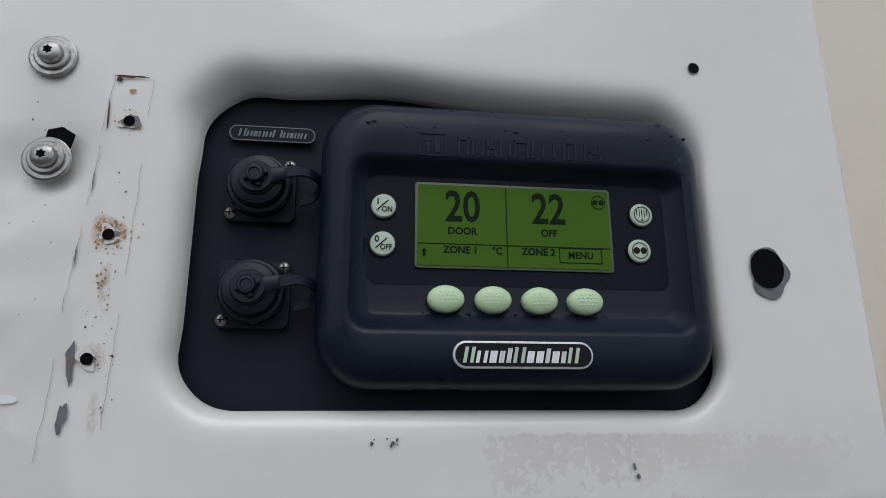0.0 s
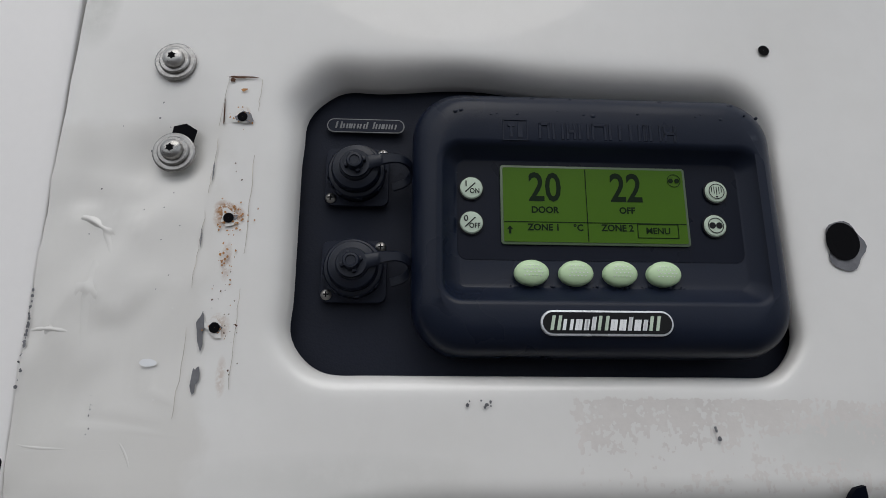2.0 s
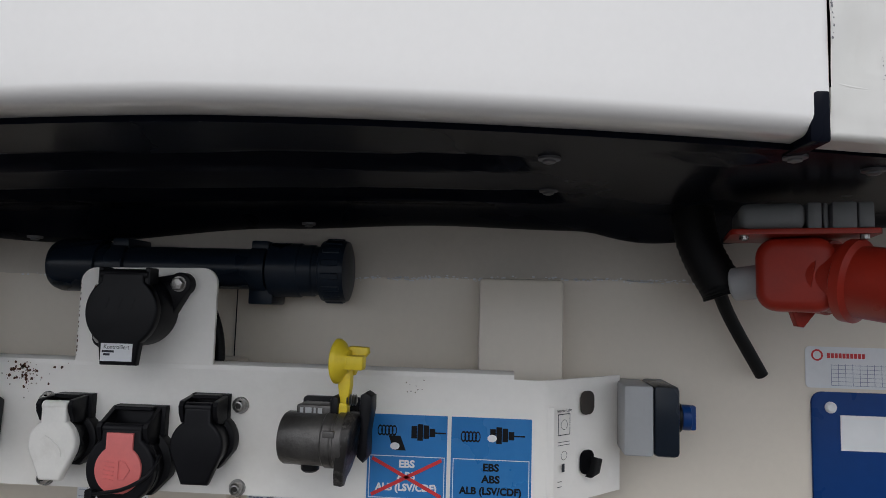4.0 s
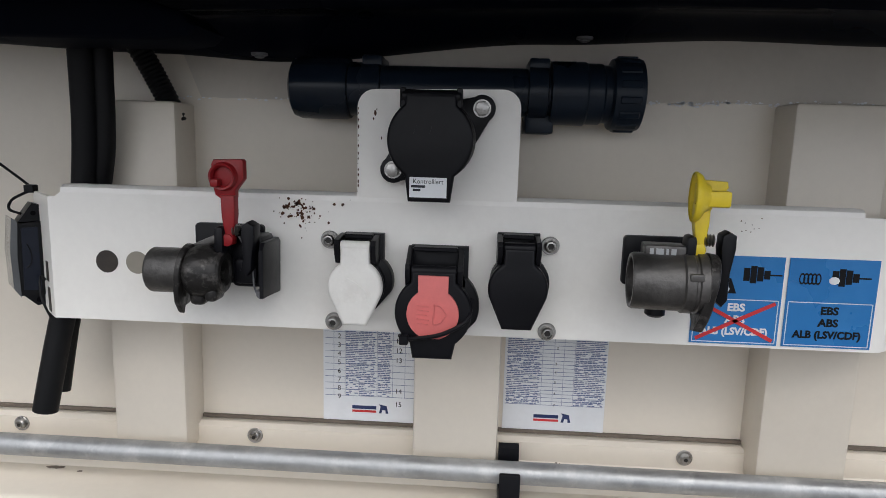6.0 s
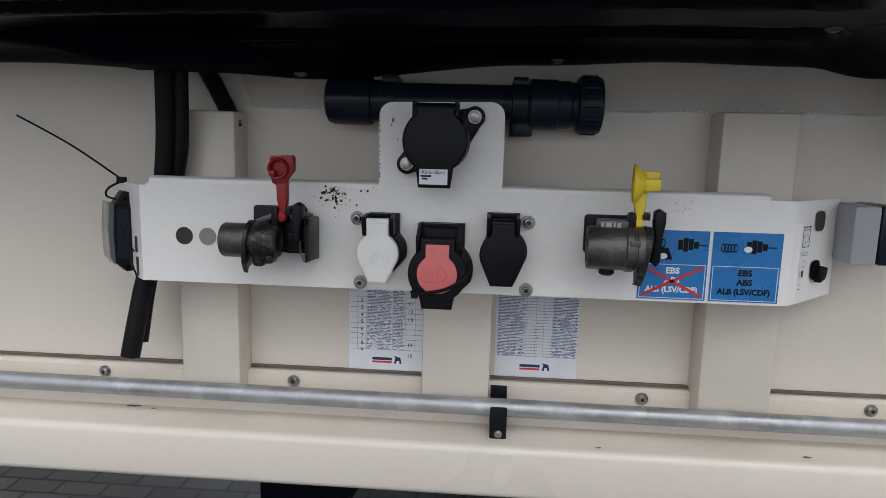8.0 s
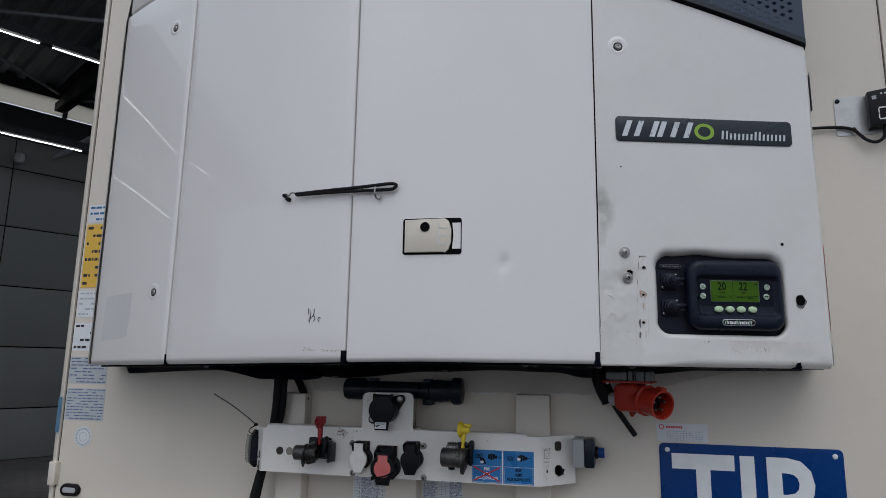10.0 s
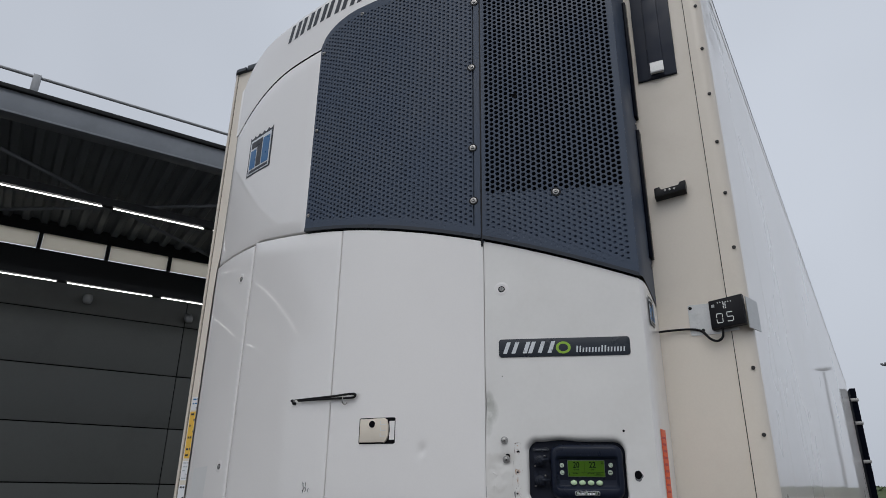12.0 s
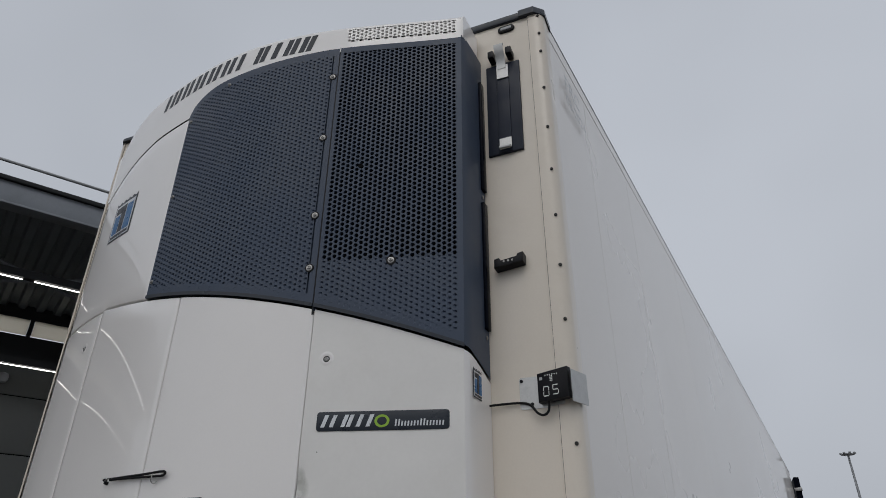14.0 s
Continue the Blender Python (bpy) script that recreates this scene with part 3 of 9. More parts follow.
# upright channels behind the coupling bracket
for x0, x1, ztop in ((-0.466, -0.384, 1.556), (-0.133, -0.041, 1.47), (0.233, 0.326, 1.569)):
    bm = B()
    box(bm, x0, x1, -0.045, 0.004, 1.168 if x0 > -0.2 else 1.172, ztop, 0.004)
    part("upright_channel", bm, CREAM, trailer, "cream box channel screwed to the wall")

# old blue marking tape round the corners
for s in (-1, 1):
    bm = B()
    rows = []
    pts = [(1.231 if s > 0 else 1.264, -0.0085), (1.252 if s > 0 else 1.2645, -0.0085)] + [(max(1.255, 1.2645 if s < 0 else 0) + (1.3025 - max(1.255, 1.2645 if s < 0 else 0)) * math.sin(radians(a)), 0.039 - 0.0475 * math.cos(radians(a))) for a in range(0, 91, 10)]
    sheet(bm, pts, [1.408, 1.52], lambda u, v: (s * u[0], u[1], v))
    part("blue_tape", bm, TAPE, trailer, "faded blue tape")

# small things low on the corners: navy strip, cream block, old joint line, dusty film under the unit
for s in (-1, 1):
    bm = B()
    pts = [(1.280, 0.0)] + [(1.2555 + 0.0462 * math.sin(radians(a)), 0.039 - 0.0462 * math.cos(radians(a))) for a in range(40, 91, 10)]
    sheet(bm, pts, [1.16, 1.315], lambda u, v: (s * u[0], u[1], v))
    part("navy_strip", bm, KNOB, trailer, "dark blue reflective strip")
bm = B()
box(bm, -1.277, -1.250, -0.020, 0.002, 1.245, 1.318, 0.004)
part("corner_block", bm, CREAM, trailer, "small cream plastic block")
bm = B()
box(bm, -0.0597, -0.0587, -0.0012, 0.004, 1.46, 1.575)
part("wall_joint", bm, PVC, trailer, "fine vertical joint")
bm = B()
xs_ = steps(-0.52, 0.86, 200)
sheet(bm, xs_, [0.0, 1.0], lambda u, v: (u, -0.0008, 1.655 if v else 1.655 - 0.0885 * min(1.0, max(0.0, (u + 0.41) / 0.035), 1.0) * min(1.0, max(0.0, (0.86 - u) / 0.35)) + 0.014 * (noise.noise((u * 1.1, 0.4, 0))) + 0.0035 * noise.noise((u * 19, 0.1, 0)) + 0.0015 * noise.noise((u * 90, 0.7, 0))))
part("dust_film", bm, DUST, trailer, "matt dusty film above a wavy tide line")
rnd = random.Random(29)
bm = B()
for _ in range(420):
    u = rnd.choice([rnd.uniform(-0.40, 0.48), rnd.gauss(0.16, 0.05), rnd.gauss(0.40, 0.04), rnd.gauss(-0.02, 0.06)])
    z = 1.5665 + 0.014 * noise.noise((u * 1.1, 0.4, 0)) + 0.0035 * noise.noise((u * 19, 0.1, 0)) + rnd.gauss(0, 0.0012)
    r = rnd.uniform(0.0003, 0.0013)
    bm.faces.new([bm.verts.new((u + 1.7 * r * math.cos(a), -0.0014, z + r * rnd.uniform(0.6, 1.2) * math.sin(a))) for a in [2 * math.pi * k / 7 for k in range(7)]])
tagged(part("lime_crust", bm, PAPER, trailer, "pale crust along the tide line"), kind="stuff")

# chipped paint and road dirt on the beam and the stepped rail
rnd = random.Random(17)


def chip(cx, cy, z, rx, ry, mat, name):
    bm = B()
    bm.faces.new([bm.verts.new((cx + rx * rnd.uniform(0.7, 1.15) * math.cos(a), cy + ry * rnd.uniform(0.6, 1.2) * math.sin(a), z)) for a in [2 * math.pi * k / 14 for k in range(14)]])
    return part(name, bm, mat, trailer)


for cx, cy, rx, ry in ((-0.542, -0.040, 0.011, 0.004), (-0.51, -0.046, 0.004, 0.0015), (-0.241, -0.030, 0.003, 0.001), (0.36, -0.084, 0.006, 0.003), (0.10, -0.09, 0.004, 0.002)):
    chip(cx, cy, 1.1438, rx, ry, SEALER, "paint_chip")
bm = B()
for _ in range(170):
    cx = rnd.choice([rnd.gauss(-0.15, 0.014), rnd.gauss(0.05, 0.06), rnd.uniform(-1.1, 1.1), rnd.gauss(-0.60, 0.03)])
    if abs(cx) > 1.15:
        continue
    cz, r = rnd.uniform(1.158, 1.170), rnd.uniform(0.0002, 0.0009)
    cy = -0.0165 - 0.008 * (1.170 - cz) / 0.010
    bm.faces.new([bm.verts.new((cx + 1.6 * r * math.cos(a), cy - 0.0008, cz + r * math.sin(a))) for a in [2 * math.pi * k / 7 for k in range(7)]])
tagged(part("road_dirt", bm, SEALER, trailer, "specks of road dirt"), kind="stuff")

# ==== the cooling unit on the front wall ====
unit = thing("refrigeration_unit", "white bowed trailer cooling unit with dark grey grille panels", "cooling unit")
XL, XR, ZB = -1.054, 0.972, 1.653


def top_z(x):
    """Upper outline of the white hood: level, rounded down at one end."""
    e = x - XL
    if e < 0.33:
        k = 1 - max(0.0, e) / 0.33
        return 3.975 - 0.30 * (1 - math.sqrt(max(0.0, 1 - k ** 2.4)))
    return 3.975


def groove_z(x):
    e = max(0.0, -0.55 - x)
    return 3.700 - 0.80 * e ** 2


def front_panel(name, x0, x1, zlo, zhi, mat, label="", out=0.0, nx=24, nz=14, roll=0.0, r=0.004, thick=0.02, warp=None, smooth=50):
    """A panel of the bowed front, with rounded rims turned back. roll: radius of its lower edge."""
    xs = [x0, x0 + r * 0.3, x0 + r] + steps(x0 + r, x1 - r, nx)[1:-1] + [x1 - r, x1 - r * 0.3, x1]
    rim = {0: r, 1: r * 0.29, 2: 0.0}
    low = [(0, r), (r * 0.3, r * 0.29), (r, 0.0)]
    bm = B()
    cols = []
    for i, x in enumerate(xs):
        a, b = zlo(x), zhi(x)
        if roll:
            q = roll(x) if callable(roll) else roll
            low = [(q * (1 - math.cos(radians(g))), q * (1 - math.sin(radians(g)))) for g in (0, 12, 25, 38, 51, 64, 77, 90)]
        d = rim.get(min(i, len(xs) - 1 - i), 0.0)
        h0 = low[-1][0]
        lv = [(a + h, max(dep, d)) for h, dep in low]
        lv += [(a + h0 + (b - r - a - h0) * k / nz, d) for k in range(1, nz)]
        lv += [(b - r, d), (b - r * 0.3, max(d, r * 0.29)), (b, max(d, r))]
        col = []
        for z, dep in lv:
            w = warp(x, z) if warp else 0.0
            col.append(bm.verts.new((x, yf(x) - out + dep + w, z)))
        cols.append(col)
    m = len(cols[0])
    for a, b in zip(cols, cols[1:]):
        for j in range(m - 1):
            bm.faces.new((a[j], b[j], b[j + 1], a[j + 1]))
    ring = [c[0] for c in cols] + cols[-1][1:] + [c[-1] for c in cols[::-1]][1:] + cols[0][::-1][1:-1]
    back = [bm.verts.new((v.co.x, v.co.y + thick, v.co.z)) for v in ring]
    for i in range(len(ring)):
        j = (i + 1) % len(ring)
        bm.faces.new((ring[i], ring[j], back[j], back[i]))
    return part(name, bm, mat, unit, label, smooth)


def low_z(x):
    return ZB - 0.024 * max(0.0, 0.05 - x)


GAP = 0.0022
S1, S2, S3 = -0.700, -0.127, 0.459
front_panel("side_corner_panel", XL + 0.006, S1 - GAP, low_z, lambda x: split_z(x) - 0.009 if x > -0.68 else 2.797 - 0.17 * (x + 0.68) ** 2, WHITE, "white bowed corner panel", roll=0.019, nx=20)
front_panel("left_door", S1 + GAP, S2 - GAP, low_z, lambda x: split_z(x) - 0.009, WHITE, "white service door, scuffed", roll=0.019)
def door_dent(x, z):
    return 0.0066 * math.exp(-((x - 0.247) / 0.0115) ** 2 - ((z - 1.879) / 0.0145) ** 2) - 0.0030 * math.exp(-((x - 0.262) / 0.008) ** 2 - ((z - 1.866) / 0.008) ** 2) + 0.0016 * math.exp(-((x - 0.236) / 0.010) ** 2 - ((z - 1.858) / 0.006) ** 2)


front_panel("centre_door", S2 + GAP, S3 - 0.0004, low_z, lambda x: split_z(x) - 0.009, WHITE, "white service door with a small dent", roll=0.012, r=0.0015, nx=70, nz=70, warp=door_dent)

front_panel("upper_corner_panel", XL + 0.02, -0.346, lambda x: split_z(x) if x > -0.68 else 2.805 - 0.17 * (x + 0.68) ** 2, groove_z, WHITE, "white upper corner panel", nx=24)

# inner body that closes the gaps
bm = B()
xs = steps(XL + 0.03, XR - 0.004, 40)
sheet(bm, xs, [1.665, 3.94], lambda u, v: (u, yf(u) + 0.03, min(v, top_z(u) - 0.02)))
part("inner_frame", bm, DARK, unit)

# ---- hood, grilles, sides and underside of the unit ----
def hood_lo(x):
    if x < -0.346:
        return groove_z(x) + 0.008
    k = min(1.0, (x + 0.346) / 0.22)
    return 3.700 + 0.137 * math.sqrt(max(0.0, 1 - (1 - k) ** 2)) + min(0.03, max(0.0, 0.05 * (x + 0.2)))


def hood_hi(x):
    e = max(0.0, x - XL)
    if e < 0.36:
        return 4.012 - 0.27 * (1 - math.sqrt(max(0.0, 1 - (1 - e / 0.36) ** 2.3)))
    return 4.012


def hood_piece(bm, x0, x1, lo, nx, top=True, hi=None):
    xs = steps(x0, x1, nx)
    R = 0.035
    us = [("f", k / 6) for k in range(7)] + ([("r", a) for a in (15, 30, 45, 60, 75, 90)] + [("b", k / 3) for k in (1, 2, 3)] if top else [])

    def fn(u, x):
        kind, k = u
        h = (hood_hi(x) - R) if top else hi
        y0 = yf(x)
        if kind == "f":
            return (x, y0, lo(x) + (h - lo(x)) * k)
        if kind == "r":
            return (x, y0 + R * (1 - math.cos(radians(k))), h + R * math.sin(radians(k)))
        return (x, y0 + R + (-0.02 - y0 - R) * k, h + R + 0.012 * k)
    sheet(bm, us, xs, fn)


def hex_field(bm, x0, x1, inside, rad, depth, through, pitch=(0.0186, 0.0207), z0=2.45, z1=4.0, out=0.0, wide=1.0):
    """Staggered cells over the bowed front; each has a round hole or a dimple of radius rad."""
    px, pz = pitch
    n = int((x1 - x0) / px)
    shape = [(math.cos(radians(a)), math.sin(radians(a))) for a in range(0, 360, 45)]
    for i in range(n + 1):
        x = x0 + px * (i + 0.5)
        if x > x1:
            break
        rows = int((z1 - z0) / pz)
        for j in range(rows + 1):
            z = z0 + pz * (j + (0.5 if i % 2 else 0.0))
            if not inside(x, z):
                continue
            cell = [(px / 2, 0), (px / 2, pz / 2), (0, pz / 2), (-px / 2, pz / 2), (-px / 2, 0), (-px / 2, -pz / 2), (0, -pz / 2), (px / 2, -pz / 2)]
            o = [bm.verts.new((x + a, yf(x + a) - out, z + b)) for a, b in cell]
            c = [bm.verts.new((x + rad * a, yf(x + rad * a) - out, z + rad * b * wide)) for a, b in shape]
            d = [bm.verts.new((x + rad * a * (0.97 if through else 0.35), yf(x + rad * a) - out + depth, z + rad * b * wide * (0.97 if through else 0.35))) for a, b in shape]
            for k in range(8):
                q = (k + 1) % 8
                bm.faces.new((o[k], o[q], c[q], c[k]))
                bm.faces.new((c[k], c[q], d[q], d[k]))
            if not through:
                bm.faces.new(d)


def plain_front(bm, x0, x1, lo, hi, out, nx=20, nz=6):
    xs = steps(x0, x1, nx)
    sheet(bm, steps(0, 1, nz), xs, lambda k, x: (x, yf(x) - out, lo(x) + (hi(x) - lo(x)) * k))


bm = B()
hood_piece(bm, XL + 0.02, 0.478, hood_lo, 60)
hood_piece(bm, 0.478, 0.951, lambda x: 3.984, 20)
hood_piece(bm, 0.478, 0.951, hood_lo, 20, False, 3.901)
hood_piece(bm, 0.951, 0.972, hood_lo, 3)
hex_field(bm, 0.478, 0.951, lambda x, z: 3.903 < z < 3.982, 0.0069, 0.012, True, (0.0182, 0.0206), 3.911, 3.975)
hood = part("hood", bm, WHITE, unit, "white hood with a band of vent holes", 45)
# side faces of hood
for s, x in ((-1, XL + 0.02), (1, 0.972)):
    bm = B()
    zlo = hood_lo(x)
    zh = hood_hi(x) - 0.035
    col = [(yf(x), zlo), (yf(x), zh), (yf(x) + 0.01, zh + 0.025), (yf(x) + 0.035, zh + 0.035), (-0.02, zh + 0.045), (-0.02, zlo)]
    rows = [[bm.verts.new((x + s * dx * (1 if 0 < k < 9 else 1), y, z)) for k, (y, z) in enumerate(col)] for dx in (0.0, 0.012)]
    for k in range(len(col)):
        q = (k + 1) % len(col)
        bm.faces.new((rows[0][k], rows[0][q], rows[1][q], rows[1][k]))
    bm.faces.new(rows[1])
    part("hood_end", bm, WHITE, hood)

# dimpled grille
def gl_hi(x):
    return hood_lo(x) - 0.006


def gl_lo(x):
    return split_z(x) + 0.0005


bm = B()
plain_front(bm, -0.344, 0.452, gl_lo, gl_hi, -0.008, 40, 8)
plain_front(bm, -0.344, 0.452, gl_lo, lambda x: gl_lo(x) + 0.045, 0.0041, 40, 2)
plain_front(bm, -0.344, 0.452, lambda x: gl_hi(x) - 0.04, gl_hi, 0.0041, 40, 2)
plain_front(bm, -0.344, -0.336, gl_lo, gl_hi, 0.0040, 2, 8)
plain_front(bm, 0.430, 0.452, gl_lo, gl_hi, 0.0040, 4, 8)
for a, b, x in ((0, 1, -0.344), (0, 1, 0.452)):
    zs_ = steps(gl_lo(x), gl_hi(x), 6)
    sheet(bm, [0.0, 0.022], zs_, lambda u, z: (x, yf(x) - 0.003 + u, z))
hex_field(bm, -0.338, 0.432, lambda x, z: gl_lo(x) + 0.022 < z < gl_hi(x) - 0.016, 0.0070, 0.0058, False, z0=2.5, z1=3.95, out=0.0045, wide=0.80)
gl = part("dimpled_grille", bm, GRILLE, unit, "blue-grey plastic panel with rows of dimples", 40)
bm = B()
plain_front(bm, -0.344, 0.452, lambda x: gl_lo(x) - 0.002, lambda x: gl_lo(x) + 0.012, 0.008, 40, 2)
sheet(bm, [0.0, 0.02], steps(-0.344, 0.452, 30), lambda u, x: (x, yf(x) - 0.008 + u, gl_lo(x) - 0.002))
part("lower_lip", bm, BADGEBG, gl)

# perforated grille
def gr_hi(x):
    return hood_lo(x) - 0.005


bm = B()
plain_front(bm, 0.459, 0.470, gl_lo, gr_hi, 0.0066, 3, 10)
plain_front(bm, 0.9525, 0.975, gl_lo, gr_hi, 0.0066, 3, 10)
plain_front(bm, 0.468, 0.954, gl_lo, lambda x: 2.790, -0.006, 24, 4)
plain_front(bm, 0.468, 0.954, gl_lo, lambda x: gl_lo(x) + 0.05, 0.0061, 24, 2)
plain_front(bm, 0.468, 0.954, lambda x: 3.830, gr_hi, 0.0064, 24, 2)
sheet(bm, [0.0, 0.025], steps(2.6, 3.86, 6), lambda u, z: (0.459, yf(0.459) - 0.006 + u, z))
hex_field(bm, 0.470, 0.9535, lambda x, z: 2.80 < z < 3.83, 0.0079, 0.010, True, z0=2.5, z1=3.95, out=0.007, wide=1.05)
hex_field(bm, 0.470, 0.9535, lambda x, z: gl_lo(x) + 0.024 < z < 2.80, 0.0070, 0.0055, False, z0=2.5, z1=3.95, out=0.0066, wide=0.70)
gr = part("perforated_grille", bm, GRILLE, unit, "blue-grey plastic panel with round holes above", 40)
bm = B()
plain_front(bm, 0.459, 0.975, lambda x: gl_lo(x) - 0.002, lambda x: gl_lo(x) + 0.012, 0.010, 24, 2)
sheet(bm, [0.0, 0.02], steps(0.459, 0.975, 20), lambda u, x: (x, yf(x) - 0.010 + u, gl_lo(x) - 0.002))
part("lower_lip", bm, BADGEBG, gr)
bm = B()
box(bm, 0.4525, 0.4585, yf(0.455) - 0.004, yf(0.455) + 0.02, split_z(0.455) - 0.03, 3.845)
part("centre_strip", bm, BLACK, unit)
bm = B()
box(bm, 0.453, 0.4585, yf(0.455) - 0.008, yf(0.455), 3.838, 3.866, 0.001)
part("spring_clip", bm, ALU, unit)
# near-black sheet added behind the holes, in place of the unlit inside
bm = B()
sheet(bm, steps(0.46, 0.965, 16), [2.7, 3.99], lambda u, v: (u, yf(u) + 0.05, v))
part("condenser_core", bm, DARK, unit)


RS = [(0.9715, yf(0.9715) - 0.0), (0.979, -0.186), (0.985, -0.168), (0.989, -0.14), (0.992, -0.09), (0.994, -0.03), (0.994, -0.002)]
bm = B()
sheet(bm, RS, steps(0, 1, 12), lambda u, k: (u[0], u[1], 1.66 + k * (split_z(0.972) - 0.012 - 0.35 * max(0, u[1] + 0.19) - 1.66)))
sheet(bm, RS, [0, 1], lambda u, k: (u[0] - 0.018 * (1 - k), u[1] + 0.012 * (1 - k), 1.652 + 0.008 * k))
part("side_panel", bm, WHITE, unit, "white side of the unit", 60)
bm = B()
RG = [(0.975, yf(0.975) - 0.006), (0.982, -0.185), (0.986, -0.15), (0.990, -0.10), (0.994, -0.02), (0.994, -0.002)]
sheet(bm, RG, steps(0, 1, 16), lambda u, k: (u[0], u[1], split_z(0.972) - 0.35 * max(0, u[1] + 0.19) + 0.004 + k * (3.872 - split_z(0.972) + 0.35 * max(0, u[1] + 0.19))))
part("grille_side", bm, GRILLE, unit, "dark grey side of the grille", 60)
for z0, z1 in ((3.16, 3.73), (2.56, 3.10)):
    bm = B()
    box(bm, 0.990, 1.006, -0.045, -0.006, z0, z1, 0.004)
    part("side_strip", bm, UNDER, unit, "black plastic strip")
for z in (3.13, 2.53):
    bm = B()
    lathe(bm, [(0.008, 0), (0.008, 0.003), (0.004, 0.005)], Matrix.Translation((0.994, -0.03, z)) @ pose(0, 0, 0, 0, 90, 0), 12)
    part("screw", bm, STEEL, unit)
bm = B()
LS = [(XL + 0.02, yf(XL + 0.02)), (XL + 0.008, yf(XL + 0.008) + 0.004), (XL, yf(XL) + 0.010), (XL - 0.004, -0.10), (XL - 0.006, -0.002)]
sheet(bm, LS, steps(1.630, 3.70, 24), lambda u, v: (u[0] - 0.0145 * max(0.0, min(1.0, (2.86 - v) / 0.12)), u[1], v))
part("side_panel", bm, WHITE, unit, "white side of the unit", 60)

# underside tray, lower towards the wall
def tray_back(x):
    """Height of the tray's edge along the wall: sagging in places."""
    line = ((-1.10, 1.600), (-0.68, 1.617), (-0.42, 1.608), (-0.29, 1.602), (0.0, 1.625), (0.18, 1.632), (0.33, 1.629), (0.50, 1.616), (0.60, 1.630), (0.72, 1.641), (1.0, 1.644))
    for (x0, z0), (x1, z1) in zip(line, line[1:]):
        if x <= x1:
            k = (x - x0) / (x1 - x0)
            return z0 + (z1 - z0) * k * k * (3 - 2 * k)
    return 1.644


def tray(x, k):
    y = yf(x) + 0.028 + k * (-0.002 - yf(x) - 0.028)
    z = low_z(x) - 0.0045
    b = max(0.0, (k - 0.84) / 0.16)
    z += (tray_back(x) - z) * b * b * (3 - 2 * b)
    for cy, x0, x1, w in ((-0.265, -0.75, 0.245, 0.022), (-0.115, -0.62, 0.285, 0.030)):
        ex = max(0.0, x0 - x, x - x1)
        d = math.hypot(ex, y - cy)
        z += 0.016 * max(0.0, min(1.0, (w - d) / 0.010 + 0.5))
    if 0.36 < x < 0.46 and y > -0.3:
        z -= 0.006 * math.sin(math.pi * (x - 0.36) / 0.10)
    return (x, y, z)


bm = B()
sheet(bm, steps(0, 1, 50), steps(XL + 0.03, 0.962, 130), lambda k, x: tray(x, k))
sheet(bm, [0.0, 1.0], steps(XL + 0.03, 0.962, 90), lambda k, x: (x, yf(x) + 0.028 + 0.004 * k, low_z(x) - 0.0045 + 0.03 * k))
part("underside_tray", bm, UNDER, unit, "black moulded underside with bolts", 50)
bm = B()
prism(bm, [(-0.70, 1.636), (-0.545, 1.613), (-0.478, 1.5985), (-0.338, 1.5985), (-0.315, 1.602), (-0.306, 1.610), (-0.320, 1.622), (-0.380, 1.640), (-0.42, 1.66), (-0.70, 1.66)], 0.105, 0.165, Matrix(((1, 0, 0, 0), (0, 0, -1, 0), (0, 1, 0, 0), (0, 0, 0, 1))), 0.006, 3)
part("hose_cover", bm, UNDERMATT, unit, "black moulded cover over the hoses", 40)
for x, y in ((0.285, -0.287), (0.297, -0.156), (0.53, -0.262), (0.03, -0.02), (-0.30, -0.03), (0.455, -0.30), (-0.62, -0.2), (0.85, -0.1)):
    bm = B()
    zz = low_z(x) - 0.005 if y < -0.1 else tray_back(x) + 0.004
    lathe(bm, [(0.0085, 0.001), (0.0085, -0.0015), (0.005, -0.002), (0.005, -0.0035), (0.003, -0.0042)], Matrix.Translation((x, y, zz)), 12)
    part("tray_bolt", bm, CHIP, unit)
for x, w in ((S3 - 0.008, 0.013), (S2 - 0.007, 0.012), (S1, 0.006)):
    bm = B()
    box(bm, x - w / 2, x + w / 2, yf(x) - 0.001, yf(x) + 0.04, low_z(x) - 0.006, low_z(x) + 0.028, 0.002)
    part("rubber_stop", bm, UNDER, unit, "black rubber stop")


bm = B()
prism(bm, [(0.880, 1.651), (0.889, 1.6535), (0.8925, 1.660), (0.895, 1.663), (0.900, 1.6645), (0.9005, 1.657), (0.9025, 1.655), (0.9015, 1.651), (0.896, 1.6495), (0.884, 1.650)], 0.0, 0.006, on_wall(0, 0, yf(0.893) - 0.001))
part("torn_tab", bm, UNDERMATT, unit, "torn black plastic tab at the lower edge")


def screw(x, z, out, parent, r=0.0125, cup=False):
    bm = B()
    lathe(bm, [(r, -0.004), (r, 0.002), (r * 0.92, 0.0035), (r * 0.62, 0.004), (r * 0.55, 0.0075), (r * 0.42, 0.009), (r * 0.22, 0.009), (r * 0.2, 0.005)], on_front(x, z, out), 20)
    return part("screw", bm, STEEL, parent, "steel screw with washer")


